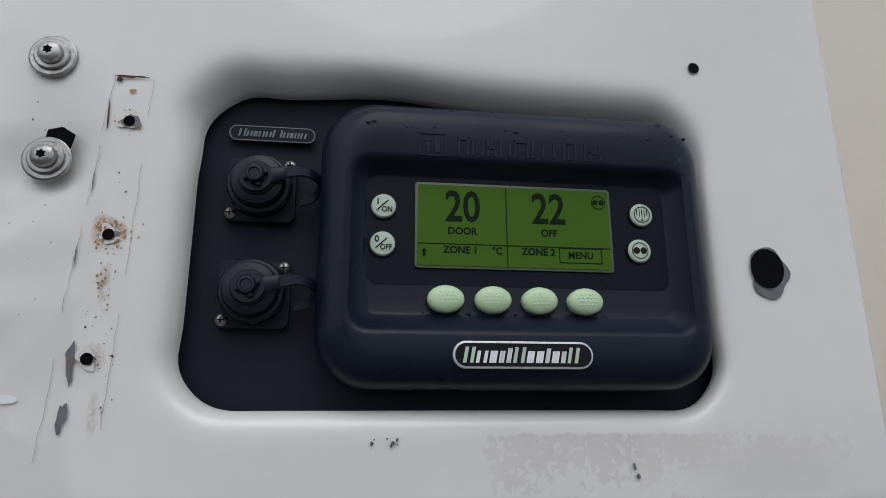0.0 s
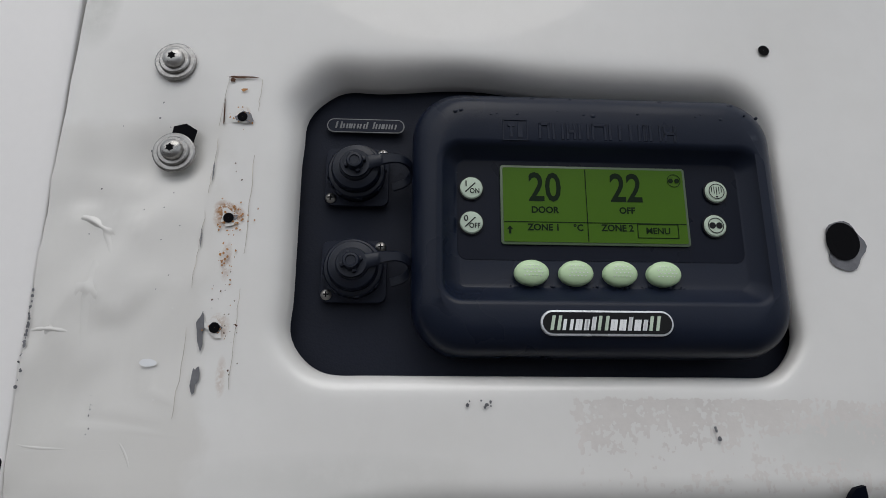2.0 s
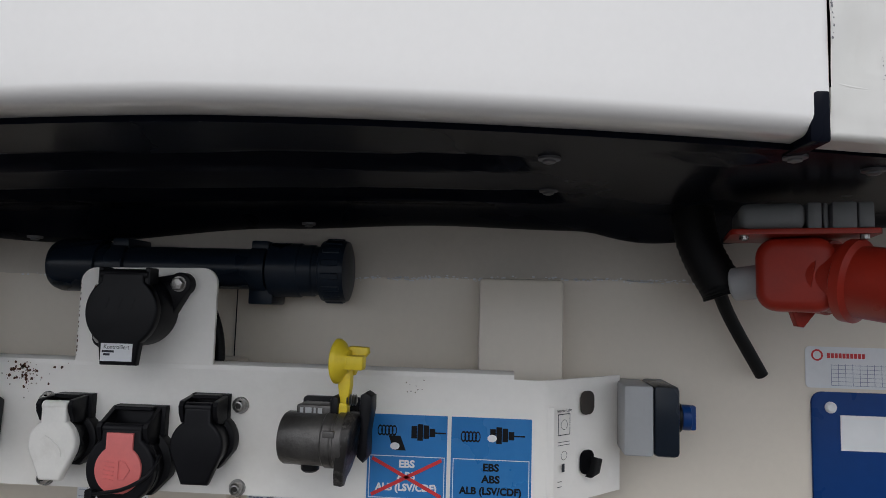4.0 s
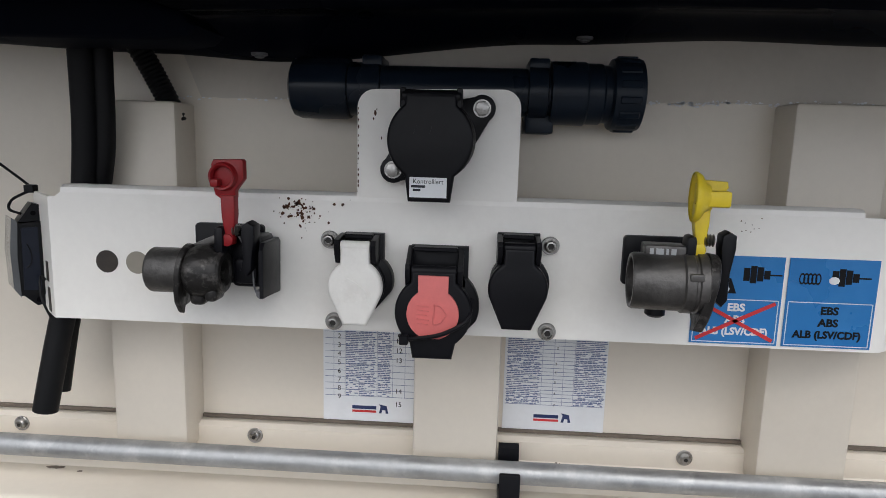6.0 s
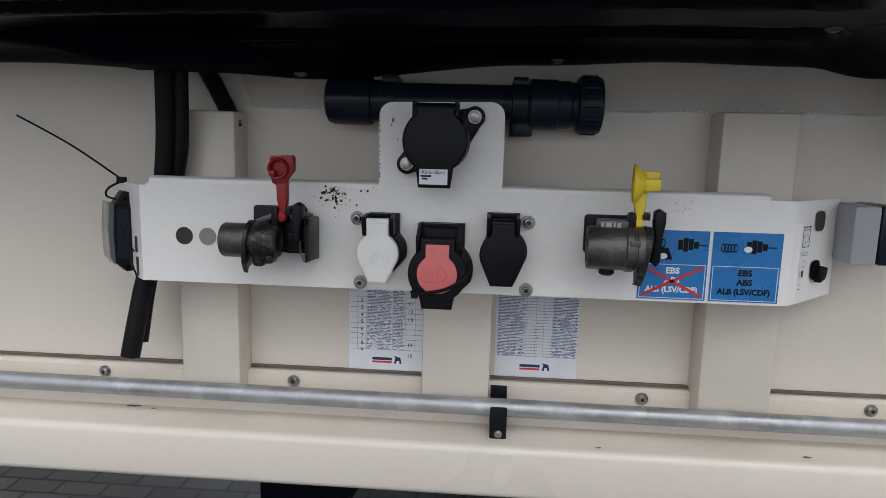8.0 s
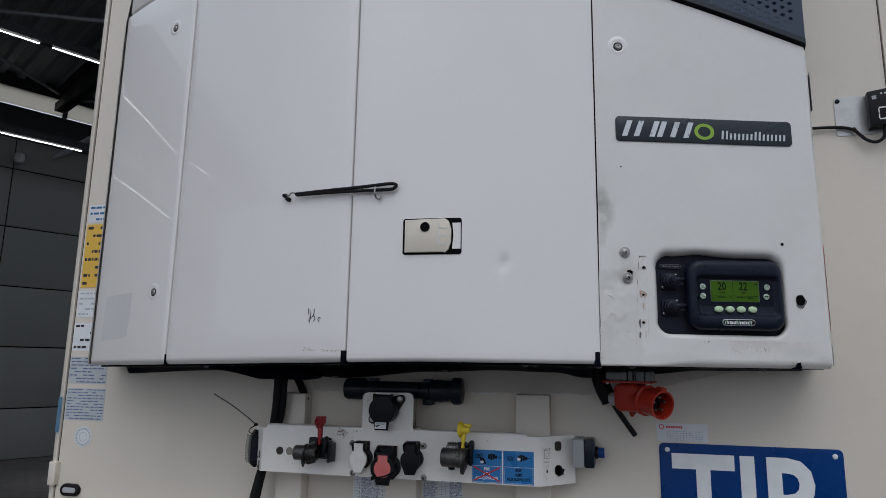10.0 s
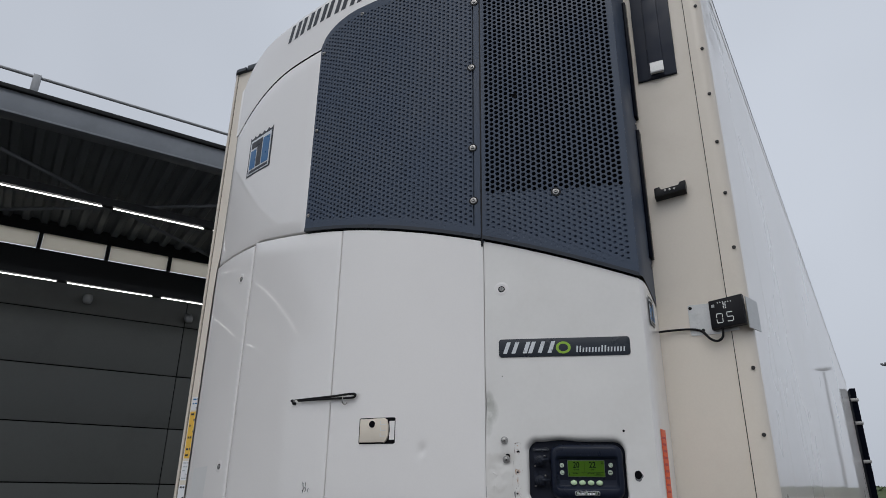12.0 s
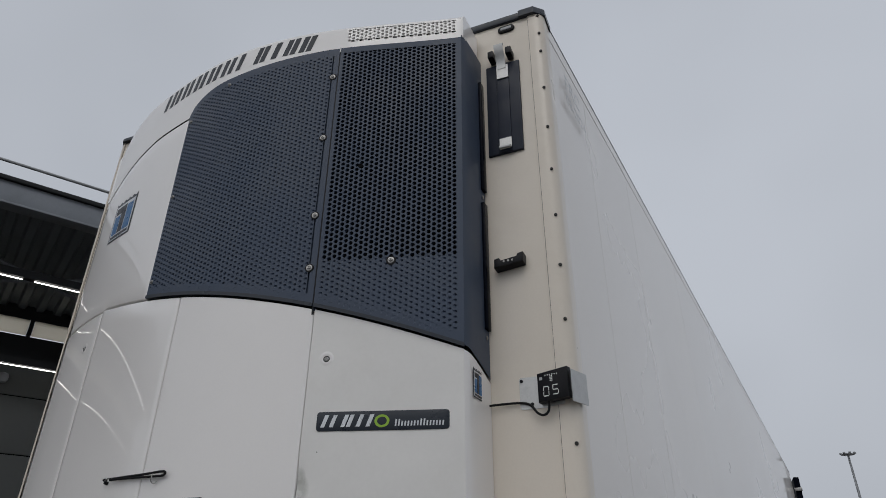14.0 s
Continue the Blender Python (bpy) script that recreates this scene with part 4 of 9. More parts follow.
for x, z in ((0.433, 3.697), (0.420, 3.368), (0.424, 2.995), (0.426, 2.770)):
    screw(x, z, 0.004, gl)
    bm = B()
    lathe(bm, [(0.0175, 0.0), (0.0165, 0.0015), (0.0135, 0.0015), (0.0135, -0.001)], on_front(x, z, 0.0045), 20)
    part("screw_seat", bm, BLACK, gl)
for x, z in ((-0.322, 3.25), (-0.326, 2.838), (-0.322, 3.668), (-0.10, 3.795)):
    screw(x, z, 0.004, gl, 0.009)
screw(0.719, 2.782, 0.006, gr)
bm = B()
lathe(bm, [(0.019, 0.0), (0.018, 0.0015), (0.0135, 0.0015), (0.0135, -0.001)], on_front(0.719, 2.782, 0.006), 20)
part("screw_seat", bm, BLACK, gr)
bm = B()
lathe(bm, [(0.011, 0.0), (0.010, 0.002), (0.004, 0.001)], on_front(0.585, 3.21, 0.0065), 16)
part("blank_plug", bm, DARK, gr)


def rimmed_screw(x, z, parent, r=0.017):
    # a raised ring, shaped so that its shading passes for a sunken dish
    bm = B()
    lathe(bm, [(r * 1.5, 0.0000), (r * 1.3, 0.0005), (r * 1.1, 0.0013), (r * 0.95, 0.0014), (r * 0.75, 0.0007), (r * 0.55, 0.0003), (r * 0.1, 0.0003)], on_front(x, z, 0.0), 28, False)
    d = part("screw_dish", bm, WHITE, parent)
    bm = B()
    lathe(bm, [(0.0085, -0.004), (0.0085, 0.001), (0.006, 0.0035), (0.003, 0.0035), (0.0025, 0.001)], on_front(x, z - 0.002, 0.0), 16)
    part("screw", bm, STEEL, parent, "steel screw")
    bm = B()
    lathe(bm, [(0.0116, 0.0006), (0.0108, 0.0014), (0.0080, 0.0012)], on_front(x, z - 0.002, 0.0), 20, False)
    part("screw_seat", bm, BLACK, parent)


rimmed_screw(0.520, 2.422, unit)
rimmed_screw(-0.785, 2.655, unit)
rimmed_screw(-0.772, 1.838, unit)

# ---- badges: plain shapes in place of words ----
def slab(name, outline, out, mat, parent, thick=0.002, bev=0.0, label="", fine=0.03):
    """A flat outline in x, z laid on the bowed front."""
    x0, x1 = min(p[0] for p in outline), max(p[0] for p in outline)
    bm = B()
    made = prism(bm, [(p[0], p[1]) for p in outline], 0.0, thick, None, bev)
    if x1 - x0 > fine:
        for x in steps(x0, x1, int((x1 - x0) / fine) + 1)[1:-1]:
            bmesh.ops.bisect_plane(bm, geom=bm.verts[:] + bm.edges[:] + bm.faces[:], plane_co=(x, 0, 0), plane_no=(1, 0, 0))
    for v in bm.verts:
        v.co = Vector((v.co.x, yf(v.co.x) - out - v.co.z, v.co.y))
    return part(name, bm, mat, parent, label, 30)


def slant(x0, x1, z0, z1, lean=0.25):
    h = z1 - z0
    return [(x0, z0), (x1, z0), (x1 + lean * h, z1), (x0 + lean * h, z1)]


def ring_shape(bm, cx, cz, r0, r1, out, thick, a0=0, a1=360, n=24, squash=1.0):
    rows = []
    for k in range(n + 1):
        a = radians(a0 + (a1 - a0) * k / n)
        rows.append([(cx + r * math.cos(a) * squash, cz + r * math.sin(a)) for r in (r0, r1)])
    for p, q in zip(rows, rows[1:]):
        vs = [bm.verts.new((x, yf(x) - out - thick, z)) for x, z in (p[0], q[0], q[1], p[1])]
        bm.faces.new(vs)


def open_block(x0, x1, z0, z1, lean, stroke):
    """A pair of plain slanted bars."""
    return [slant(x0, x0 + stroke, z0, z1, lean), slant(x1 - stroke, x1, z0, z1, lean)]


badge = thing("model_badge", "dark grey oblong badge with silver and green print blocks", "badge")
slab("backing", rrect(0.508, 0.924, 2.178, 2.240, 0.010), 0.0005, BADGEBG, badge, 0.003, 0.0015)
for i, (a, b) in enumerate(((0.522, 0.568), (0.586, 0.622), (0.634, 0.684))):
    for bar in open_block(a, b - 0.006, 2.190, 2.229, 0.35, 0.0125):
        slab("print_block", bar, 0.0036, SILVER, badge, 0.0006)
bm = B()
ring_shape(bm, 0.716, 2.207, 0.013, 0.0205, 0.0036, 0.0006, 0, 360, 24, 1.15)
part("green_ring", bm, GREEN, badge)
for k in range(8):
    a = 0.756 + 0.0195 * k
    for bar in open_block(a, a + 0.0145, 2.190, 2.2055 + (0.006 if k in (0, 4) else 0.0), 0.10, 0.0046):
        slab("print_bar", bar, 0.0036, SILVER, badge, 0.0006)

words = thing("hood_lettering", "dark grey brand print along the white hood", "lettering")
for x0, x1, cnt in ((-0.625, -0.045, 6), (0.015, 0.330, 4)):
    w = (x1 - x0) / cnt
    for k in range(cnt):
        narrow = 0.04 if (cnt, k) == (4, 1) else 0.0
        a, b = x0 + w * k + narrow * 0.4, x0 + w * (k + 1) - 0.018 - narrow * 0.4
        for bar in [slant(a, b, 3.880, 3.972, 0.30)] if narrow else open_block(a, b, 3.880, 3.972, 0.30, 0.026):
            slab("letter_block", bar, 0.0006, MARK, words, 0.001)


def crest(name, x0, x1, z0, z1, lean, out, side=False):
    """A scallop-topped shield badge drawn with plain blocks."""
    own = thing(name, "scallop-topped silver badge with blue and grey blocks", "badge")
    place = (lambda p, h: Vector((0.992 + h, p[0], p[1]))) if side else None

    def lay(nm, pts, h, mat):
        if not side:
            return slab(nm, pts, out + h, mat, own, 0.0012, 0.0, "", 0.05)
        bm = B()
        prism(bm, pts, 0, 0.0012)
        for v in bm.verts:
            v.co = Vector((0.9905 + 0.045 * (v.co.x + 0.137) + h + v.co.z, v.co.x, v.co.y))
        return part(nm, bm, mat, own)
    w = x1 - x0

    def sk_(a, b):
        return (x0 + w * a + lean * (b - 0.5) * 0, z0 + (z1 - z0) * b + lean * (a - 0.5))
    top = []
    for k in range(5):
        for j in range(5):
            a = (k + j / 4) / 5
            top.append(sk_(1 - a, 1.0 - 0.055 * math.sin(math.pi * j / 4)))
    lay("rim", [sk_(0, 0), sk_(1, 0)] + top, 0.0, MARK)
    lay("face", [sk_(0.05, 0.03), sk_(0.95, 0.03), sk_(0.95, 0.89), sk_(0.05, 0.89)], 0.0012, SILVER)
    lay("block", [sk_(0.10, 0.16), sk_(0.34, 0.16), sk_(0.34, 0.62), sk_(0.10, 0.62)], 0.0024, LOGOBLUE)
    lay("block", [sk_(0.62, 0.16), sk_(0.90, 0.16), sk_(0.90, 0.80), sk_(0.62, 0.80)], 0.0024, LOGOBLUE)
    lay("block", [sk_(0.38, 0.16), sk_(0.58, 0.16), sk_(0.58, 0.66), sk_(0.38, 0.66)], 0.0024, MARK)
    lay("block", [sk_(0.10, 0.67), sk_(0.58, 0.67), sk_(0.58, 0.83), sk_(0.10, 0.83)], 0.0024, MARK)
    lay("block", [sk_(0.10, 0.06), sk_(0.90, 0.06), sk_(0.90, 0.12), sk_(0.10, 0.12)], 0.0024, MARK)
    return own


crest("maker_badge", -0.865, -0.665, 3.20, 3.425, 0.0, 0.0008)
crest("maker_badge", -0.165, -0.095, 2.285, 2.385, 0.0, 0.0, True)

# ---- right panel: opening with a rolled-in lip for the controller ----
def dent(x, z):
    """Hand-sized dents and creases in the worn part of the panel."""
    k = max(0.0, min(1.0, (0.60 - x) / 0.08)) * max(0.0, min(1.0, (1.95 - z) / 0.08))
    k += 0.5 * max(0.0, min(1.0, (0.54 - x) / 0.04)) * max(0.0, min(1.0, (1.86 - z) / 0.05))
    w = 0.0012 * (abs(noise.noise((x * 30 + 4, z * 22, 0.9))) - 0.25) + 0.0018 * noise.noise((x * 26, z * 17, 0.3)) + 0.0010 * noise.noise((x * 60, z * 40, 2.1))
    d = math.hypot(x - 0.523, z - 1.85)
    k2 = max(0.0, min(1.0, (0.565 - x) / 0.07)) * max(0.0, min(1.0, (1.88 - z) / 0.03)) * max(0.0, min(1.0, (z - 1.660) / 0.045))
    ridge = abs(noise.noise((x * 34 + 0.6, z * 26, 5.2)))
    w2 = -0.0014 * max(0.0, 0.10 - ridge) / 0.10 + 0.0010 * noise.noise((x * 22, z * 14, 8.0))
    push = 0.0070 * math.exp(-((x - 0.470) / 0.022) ** 2 - ((z - 2.02) / 0.05) ** 2)
    flat_ = min(1.0, abs(z - 1.684) / 0.02) ** 2
    return flat_ * (k * w + k2 * w2) + push + 0.006 * math.exp(-(d / 0.022) ** 2)


OX0, OX1, OZ0, OZ1, ORAD = 0.589, 0.8765, 1.7235, 1.9045, 0.034
PX0, PX1, PZ0, PZ1 = S3 + 0.0003, 0.9715, 1.684, 2.02
LIPW, LIPD, DEEP = 0.031, 0.010, 0.027
cx, cz = (OX0 + OX1) / 2, (OZ0 + OZ1) / 2


def bell(a, c, w):
    return math.exp(-((a - c) / w) ** 2)


def lobed(x, z, e):
    """The cut edge is not true: lobes at three corners and a hump along the top."""
    k = max(0.0, 1 - e / LIPW)
    top, low = max(0.0, min(1.0, (z - cz) / 0.08)) ** 2, max(0.0, min(1.0, (cz - z) / 0.08)) ** 2
    left, right = max(0.0, min(1.0, (cx - x) / 0.13)) ** 4, max(0.0, min(1.0, (x - cx) / 0.13)) ** 4
    dz = top * (0.0058 * bell(x, 0.686, 0.042) + 0.0030 * bell(x, 0.607, 0.013)) - low * (0.0022 * bell(x, 0.603, 0.012) + 0.0030 * bell(x, 0.862, 0.012))
    dx = -left * (0.0022 * bell(z, 1.888, 0.014) + 0.0026 * bell(z, 1.742, 0.014)) + right * 0.0026 * bell(z, 1.742, 0.014)
    return (x + k * dx, z + k * dz)


def opening(e):
    # points at even steps round the opening, so that its sides can carry dents
    pts = rrect(OX0, OX1, OZ0, OZ1, ORAD, 12)
    ex = rrect(OX0 - e, OX1 + e, OZ0 - e, OZ1 + e, ORAD + e, 12)
    res = []
    for i in range(len(pts)):
        j = (i + 1) % len(pts)
        n_ = max(1, int(math.dist(pts[i], pts[j]) / 0.0045))
        res += [lobed(ex[i][0] + (ex[j][0] - ex[i][0]) * k / n_, ex[i][1] + (ex[j][1] - ex[i][1]) * k / n_, e) for k in range(n_)]
    return res


def above(z):
    """1 along the upper edge of the opening, 0 further down."""
    return max(0.0, min(1.0, (z - 1.85) / 0.05))


def rusted(base, name, spots, col, patch, rim=(260, 0.40, 0.56)):
    """The worn paint with rust that has bled from holes and a grimy field, both with ragged rims."""
    m = base.copy()
    m.name = name
    n, l = m.node_tree.nodes, m.node_tree.links
    bs = n["Principled BSDF"]
    last = bs.inputs["Base Color"].links[0].from_socket
    tc = n.new("ShaderNodeTexCoord")
    rag = n.new("ShaderNodeTexNoise")
    rag.inputs["Scale"].default_value, rag.inputs["Detail"].default_value = rim[0], 6
    rag.inputs["Roughness"].default_value = 0.75
    l.new(tc.outputs["Object"], rag.inputs["Vector"])
    sep = n.new("ShaderNodeSeparateXYZ")
    l.new(tc.outputs["Object"], sep.inputs["Vector"])
    total = None
    for x, z, rx, rz, k in spots:
        terms = []
        for axis, c, r in (("X", x, rx), ("Z", z, rz)):
            a = n.new("ShaderNodeMath")
            a.operation = "SUBTRACT"
            l.new(sep.outputs[axis], a.inputs[0])
            a.inputs[1].default_value = c
            b = n.new("ShaderNodeMath")
            b.operation = "DIVIDE"
            l.new(a.outputs["Value"], b.inputs[0])
            b.inputs[1].default_value = r
            q = n.new("ShaderNodeMath")
            q.operation = "POWER"
            l.new(b.outputs["Value"], q.inputs[0])
            q.inputs[1].default_value = 2
            terms.append(q)
        d = n.new("ShaderNodeMath")
        d.operation = "ADD"
        l.new(terms[0].outputs["Value"], d.inputs[0])
        l.new(terms[1].outputs["Value"], d.inputs[1])
        f = n.new("ShaderNodeMapRange")
        f.inputs["From Min"].default_value, f.inputs["From Max"].default_value = 0.0, 1.0
        f.inputs["To Min"].default_value, f.inputs["To Max"].default_value = k, 0.0
        l.new(d.outputs["Value"], f.inputs["Value"])
        if total is None:
            total = f.outputs["Result"]
        else:
            g = n.new("ShaderNodeMath")
            g.operation = "ADD"
            l.new(total, g.inputs[0])
            l.new(f.outputs["Result"], g.inputs[1])
            total = g.outputs["Value"]
    cut = n.new("ShaderNodeMapRange")
    cut.inputs["From Min"].default_value, cut.inputs["From Max"].default_value = rim[1], rim[2]
    l.new(rag.outputs["Fac"], cut.inputs["Value"])
    prod = n.new("ShaderNodeMath")
    prod.operation = "MULTIPLY"
    prod.use_clamp = True
    l.new(total, prod.inputs[0])
    l.new(cut.outputs["Result"], prod.inputs[1])
    # grimy field: below a height and short of an edge, with a wandering rim
    wob = n.new("ShaderNodeTexNoise")
    wob.inputs["Scale"].default_value, wob.inputs["Detail"].default_value = 40, 5
    l.new(tc.outputs["Object"], wob.inputs["Vector"])
    sides = []
    for axis, c in (("X", patch[0]), ("Z", patch[1])):
        a = n.new("ShaderNodeMath")
        a.operation = "MULTIPLY_ADD"
        l.new(wob.outputs["Fac"], a.inputs[0])
        a.inputs[1].default_value = 0.030
        l.new(sep.outputs[axis], a.inputs[2])
        f = n.new("ShaderNodeMapRange")
        f.inputs["From Min"].default_value, f.inputs["From Max"].default_value = c + 0.013, c + 0.021
        f.inputs["To Min"].default_value, f.inputs["To Max"].default_value = 1.0, 0.0
        l.new(a.outputs["Value"], f.inputs["Value"])
        sides.append(f)
    both = n.new("ShaderNodeMath")
    both.operation = "MULTIPLY"
    l.new(sides[0].outputs["Result"], both.inputs[0])
    l.new(sides[1].outputs["Result"], both.inputs[1])
    amt = n.new("ShaderNodeMath")
    amt.operation = "MULTIPLY"
    l.new(both.outputs["Value"], amt.inputs[0])
    amt.inputs[1].default_value = patch[2]
    for fac, c in ((amt.outputs["Value"], patch[3]), (prod.outputs["Value"], col)):
        mix = n.new("ShaderNodeMixRGB")
        mix.inputs["Color2"].default_value = (*c, 1)
        l.new(fac, mix.inputs["Fac"])
        l.new(last, mix.inputs["Color1"])
        last = mix.outputs["Color"]
    l.new(last, bs.inputs["Base Color"])
    return m


GREASY = rusted(WORN, "greasy_worn_paint", ((0.470, 2.035, 0.020, 0.036, 1.0), (0.480, 2.000, 0.024, 0.045, 1.0), (0.468, 1.955, 0.016, 0.040, 0.7), (0.473, 1.70, 0.020, 0.03, 0.35), (0.90, 1.688, 0.055, 0.020, 0.30), (0.955, 1.670, 0.022, 0.012, 0.45), (0.62, 1.668, 0.09, 0.016, 0.25)),
                (0.50, 0.50, 0.465), (0.0, 0.0, 0.0, (0.5, 0.5, 0.5)), (38, 0.12, 0.52))
RUSTED = rusted(GREASY, "worn_rusted_paint", ((0.557, 1.812, 0.0095, 0.0090, 1.2), (0.5535, 1.8175, 0.006, 0.005, 0.8), (0.5575, 1.786, 0.0035, 0.013, 0.45), (0.557, 1.749, 0.006, 0.008, 0.6), (0.561, 1.876, 0.0035, 0.006, 0.5), (0.560, 1.722, 0.003, 0.012, 0.35)),
                (0.34, 0.15, 0.035), (0.549, 1.868, 0.60, (0.672, 0.652, 0.612)))
bm = B()
loops = []
for e, dep in ((0.0, LIPD + 0.005), (0.0, LIPD)):
    loops.append([(p[0], p[1], dep + 0.009 * above(p[1])) for p in opening(e)])
edge = opening(0.0)
for e in [LIPW * q for q in (0.02, 0.045, 0.075, 0.11, 0.15, 0.22, 0.30, 0.40, 0.51, 0.63, 0.75, 0.88, 1.0)]:
    s = e / LIPW
    # the roll is wide above, tight at the other sides
    loops.append([(p[0], p[1], (LIPD + 0.009 * above(b[1])) * (1 - s) ** (9.0 - 4.6 * above(b[1]))) for p, b in zip(opening(e), edge)])
last = loops[-1]
outer = []
for x, z, _ in last:
    dx, dz = x - cx, z - cz
    k = min((PX1 - cx) / dx if dx > 1e-9 else 1e9, (PX0 - cx) / dx if dx < -1e-9 else 1e9, (PZ1 - cz) / dz if dz > 1e-9 else 1e9, (PZ0 - cz) / dz if dz < -1e-9 else 1e9)
    outer.append([cx + dx * k, cz + dz * k])
for corner in ((PX0, PZ0), (PX1, PZ0), (PX0, PZ1), (PX1, PZ1)):
    i = min(range(len(outer)), key=lambda j: (outer[j][0] - corner[0]) ** 2 + (outer[j][1] - corner[1]) ** 2)
    outer[i] = list(corner)
for k in steps(0, 1, 26)[1:]:
    loops.append([(a[0] + (b[0] - a[0]) * k, a[1] + (b[1] - a[1]) * k, 0.0) for a, b in zip(last, outer)])
# the door gap opens a little towards the top
loops[-1] = [(x + 0.0026 * max(0.0, min(1.0, (z - 1.75) / 0.25)) if x < PX0 + 1e-5 else x, z, d) for x, z, d in loops[-1]]
vl = [[bm.verts.new((x, yf(x) + d + dent(x, z) * (1 if d == 0 else 0.0), z)) for x, z, d in lp] for lp in loops]
for a, b in zip(vl, vl[1:]):
    for i in range(len(a)):
        j = (i + 1) % len(a)
        bm.faces.new((a[i], a[j], b[j], b[i]))
panel = part("control_panel_surround", bm, RUSTED, unit, "worn white panel with dents, rust and a deep rounded opening", 60)
front_panel("right_panel", PX0 + 0.0026, PX1, lambda x: PZ1, lambda x: split_z(x) - 0.009, RUSTED, "white panel with a badge and a screw", r=0.00001, nx=60, nz=40, warp=dent, smooth=20)


def foot_roll(x):
    k = max(0.0, min(1.0, (x - 0.55) / 0.14))
    return 0.005 + 0.013 * k * k * (3 - 2 * k)


front_panel("panel_foot", PX0, PX1, lambda x: ZB - 0.003, lambda x: PZ0 + 0.0002, RUSTED, "rolled lower edge of the worn panel", roll=foot_roll, r=0.0002, nx=120, nz=8, warp=dent, smooth=20)
# black backing plate
bm = B()
sheet(bm, steps(OX0 - 0.026, OX1 + 0.024, 24), [OZ0 - 0.026, OZ1 + 0.026], lambda u, v: (u, yf(u) + DEEP, v))
plate = part("backing_plate", bm, PLATE, unit, "black grained backing plate")

# marks of wear on the panel
def blot(x, z, r, mat, name, sx=1.0, sz=1.0, seed=0, out=0.0012, n=14, rough=0.35):
    rnd = random.Random(seed * 7 + 3)
    ph = [rnd.uniform(0, 6.28) for _ in range(4)]
    pts = []
    for k in range(n):
        a = 2 * math.pi * k / n
        rr = r * (1 + rough * (0.6 * math.sin(2 * a + ph[0]) + 0.5 * math.sin(3 * a + ph[1]) + 0.4 * math.sin(5 * a + ph[2])))
        pts.append((x + rr * sx * math.cos(a), z + rr * sz * math.sin(a)))
    bm = B()
    vs = [bm.verts.new((p[0], yf(p[0]) - out + dent(*p) * 1.0, p[1])) for p in pts]
    bm.faces.new(vs)
    return part(name, bm, mat, panel)


def speckles(cx_, cz_, w, h, n, r0, r1, mat, seed, name="speck", out=0.0014):
    """Many tiny flecks as one mesh."""
    rnd = random.Random(seed)
    bm = B()
    for _ in range(n):
        x, z, r = cx_ + rnd.gauss(0, w), cz_ + rnd.gauss(0, h), rnd.uniform(r0, r1)
        ang = rnd.uniform(0, 6.28)
        pts = []
        for k in range(7):
            a = 2 * math.pi * k / 7
            q = r * rnd.uniform(0.55, 1.2)
            pts.append((x + q * math.cos(a + ang), z + q * 1.2 * math.sin(a + ang)))
        bm.faces.new([bm.verts.new((p[0], yf(p[0]) - out + dent(*p), p[1])) for p in pts])
    return tagged(part(name, bm, mat, panel), kind="stuff")


for i, (x, z) in enumerate(((0.560, 1.874), (0.557, 1.811), (0.555, 1.748))):
    blot(x, z, 0.0038, GRIME, "hole_stain", 1.15, 1.3, i, 0.0011)
    tagged(speckles(x, z, 0.0035, 0.0035, 16, 0.0003, 0.0007, RUSTTINT, 40 + i), kind="stuff")
    blot(x + 0.0015, z, 0.0046 if i == 0 else 0.003, CHIP, "hole_burr", 0.9, 0.9, i + 11, 0.0013)
    bm = B()
    lathe(bm, [(0.0030, 0.0016), (0.0026, 0.0016), (0.0022, -0.003)], on_front(x, z, -dent(x, z)), 14, False)
    lathe(bm, [(0.0001, 0.0015), (0.0027, 0.0016)], on_front(x, z, -dent(x, z)), 14, False)
    part("screw_hole", bm, DARK, panel)
speckles(0.559, 1.812, 0.005, 0.0055, 30, 0.0002, 0.0008, RUSTTINT, 5)
speckles(0.5575, 1.786, 0.003, 0.011, 22, 0.0002, 0.0008, RUSTTINT, 25)
speckles(0.556, 1.768, 0.003, 0.006, 9, 0.0002, 0.0007, RUST, 26)
speckles(0.5595, 1.79, 0.0035, 0.010, 9, 0.0003, 0.0009, RUSTTINT, 6)
speckles(0.562, 1.745, 0.005, 0.008, 9, 0.0002, 0.0006, RUST, 7)
speckles(0.566, 1.725, 0.003, 0.008, 4, 0.0003, 0.0007, RUST, 8)
speckles(0.562, 1.838, 0.003, 0.006, 4, 0.0003, 0.0007, RUST, 9)
blot(0.5480, 1.7465, 0.0026, CHIP, "scrape", 0.9, 3.2, 3)
blot(0.5475, 1.7205, 0.0023, CHIP, "scrape", 0.9, 3.0, 4)
speckles(0.4605, 1.744, 0.0003, 0.012, 40, 0.0003, 0.0010, CHIP, 51)
speckles(0.497, 1.705, 0.0008, 0.006, 9, 0.0002, 0.0005, CHIP, 52)
blot(0.523, 1.729, 0.0032, WHITEINK, "touch_up", 1.4, 0.65, 5, rough=0.06)
for x, z, sz, s in ((0.5497, 1.877, 14, 1), (0.5460, 1.84, 10, 2), (0.5435, 1.80, 9, 3)):
    blot(x, z, 0.0006, RUST if s == 1 else CHIP, "strip_edge", 0.8, sz, s, 0.0011, 10, 0.25)
blot(0.558, 1.9005, 0.0010, RUST, "strip_edge", 8, 0.8, 4)
blot(0.553, 1.8985, 0.0013, RUST, "strip_edge", 0.9, 1.4, 6)
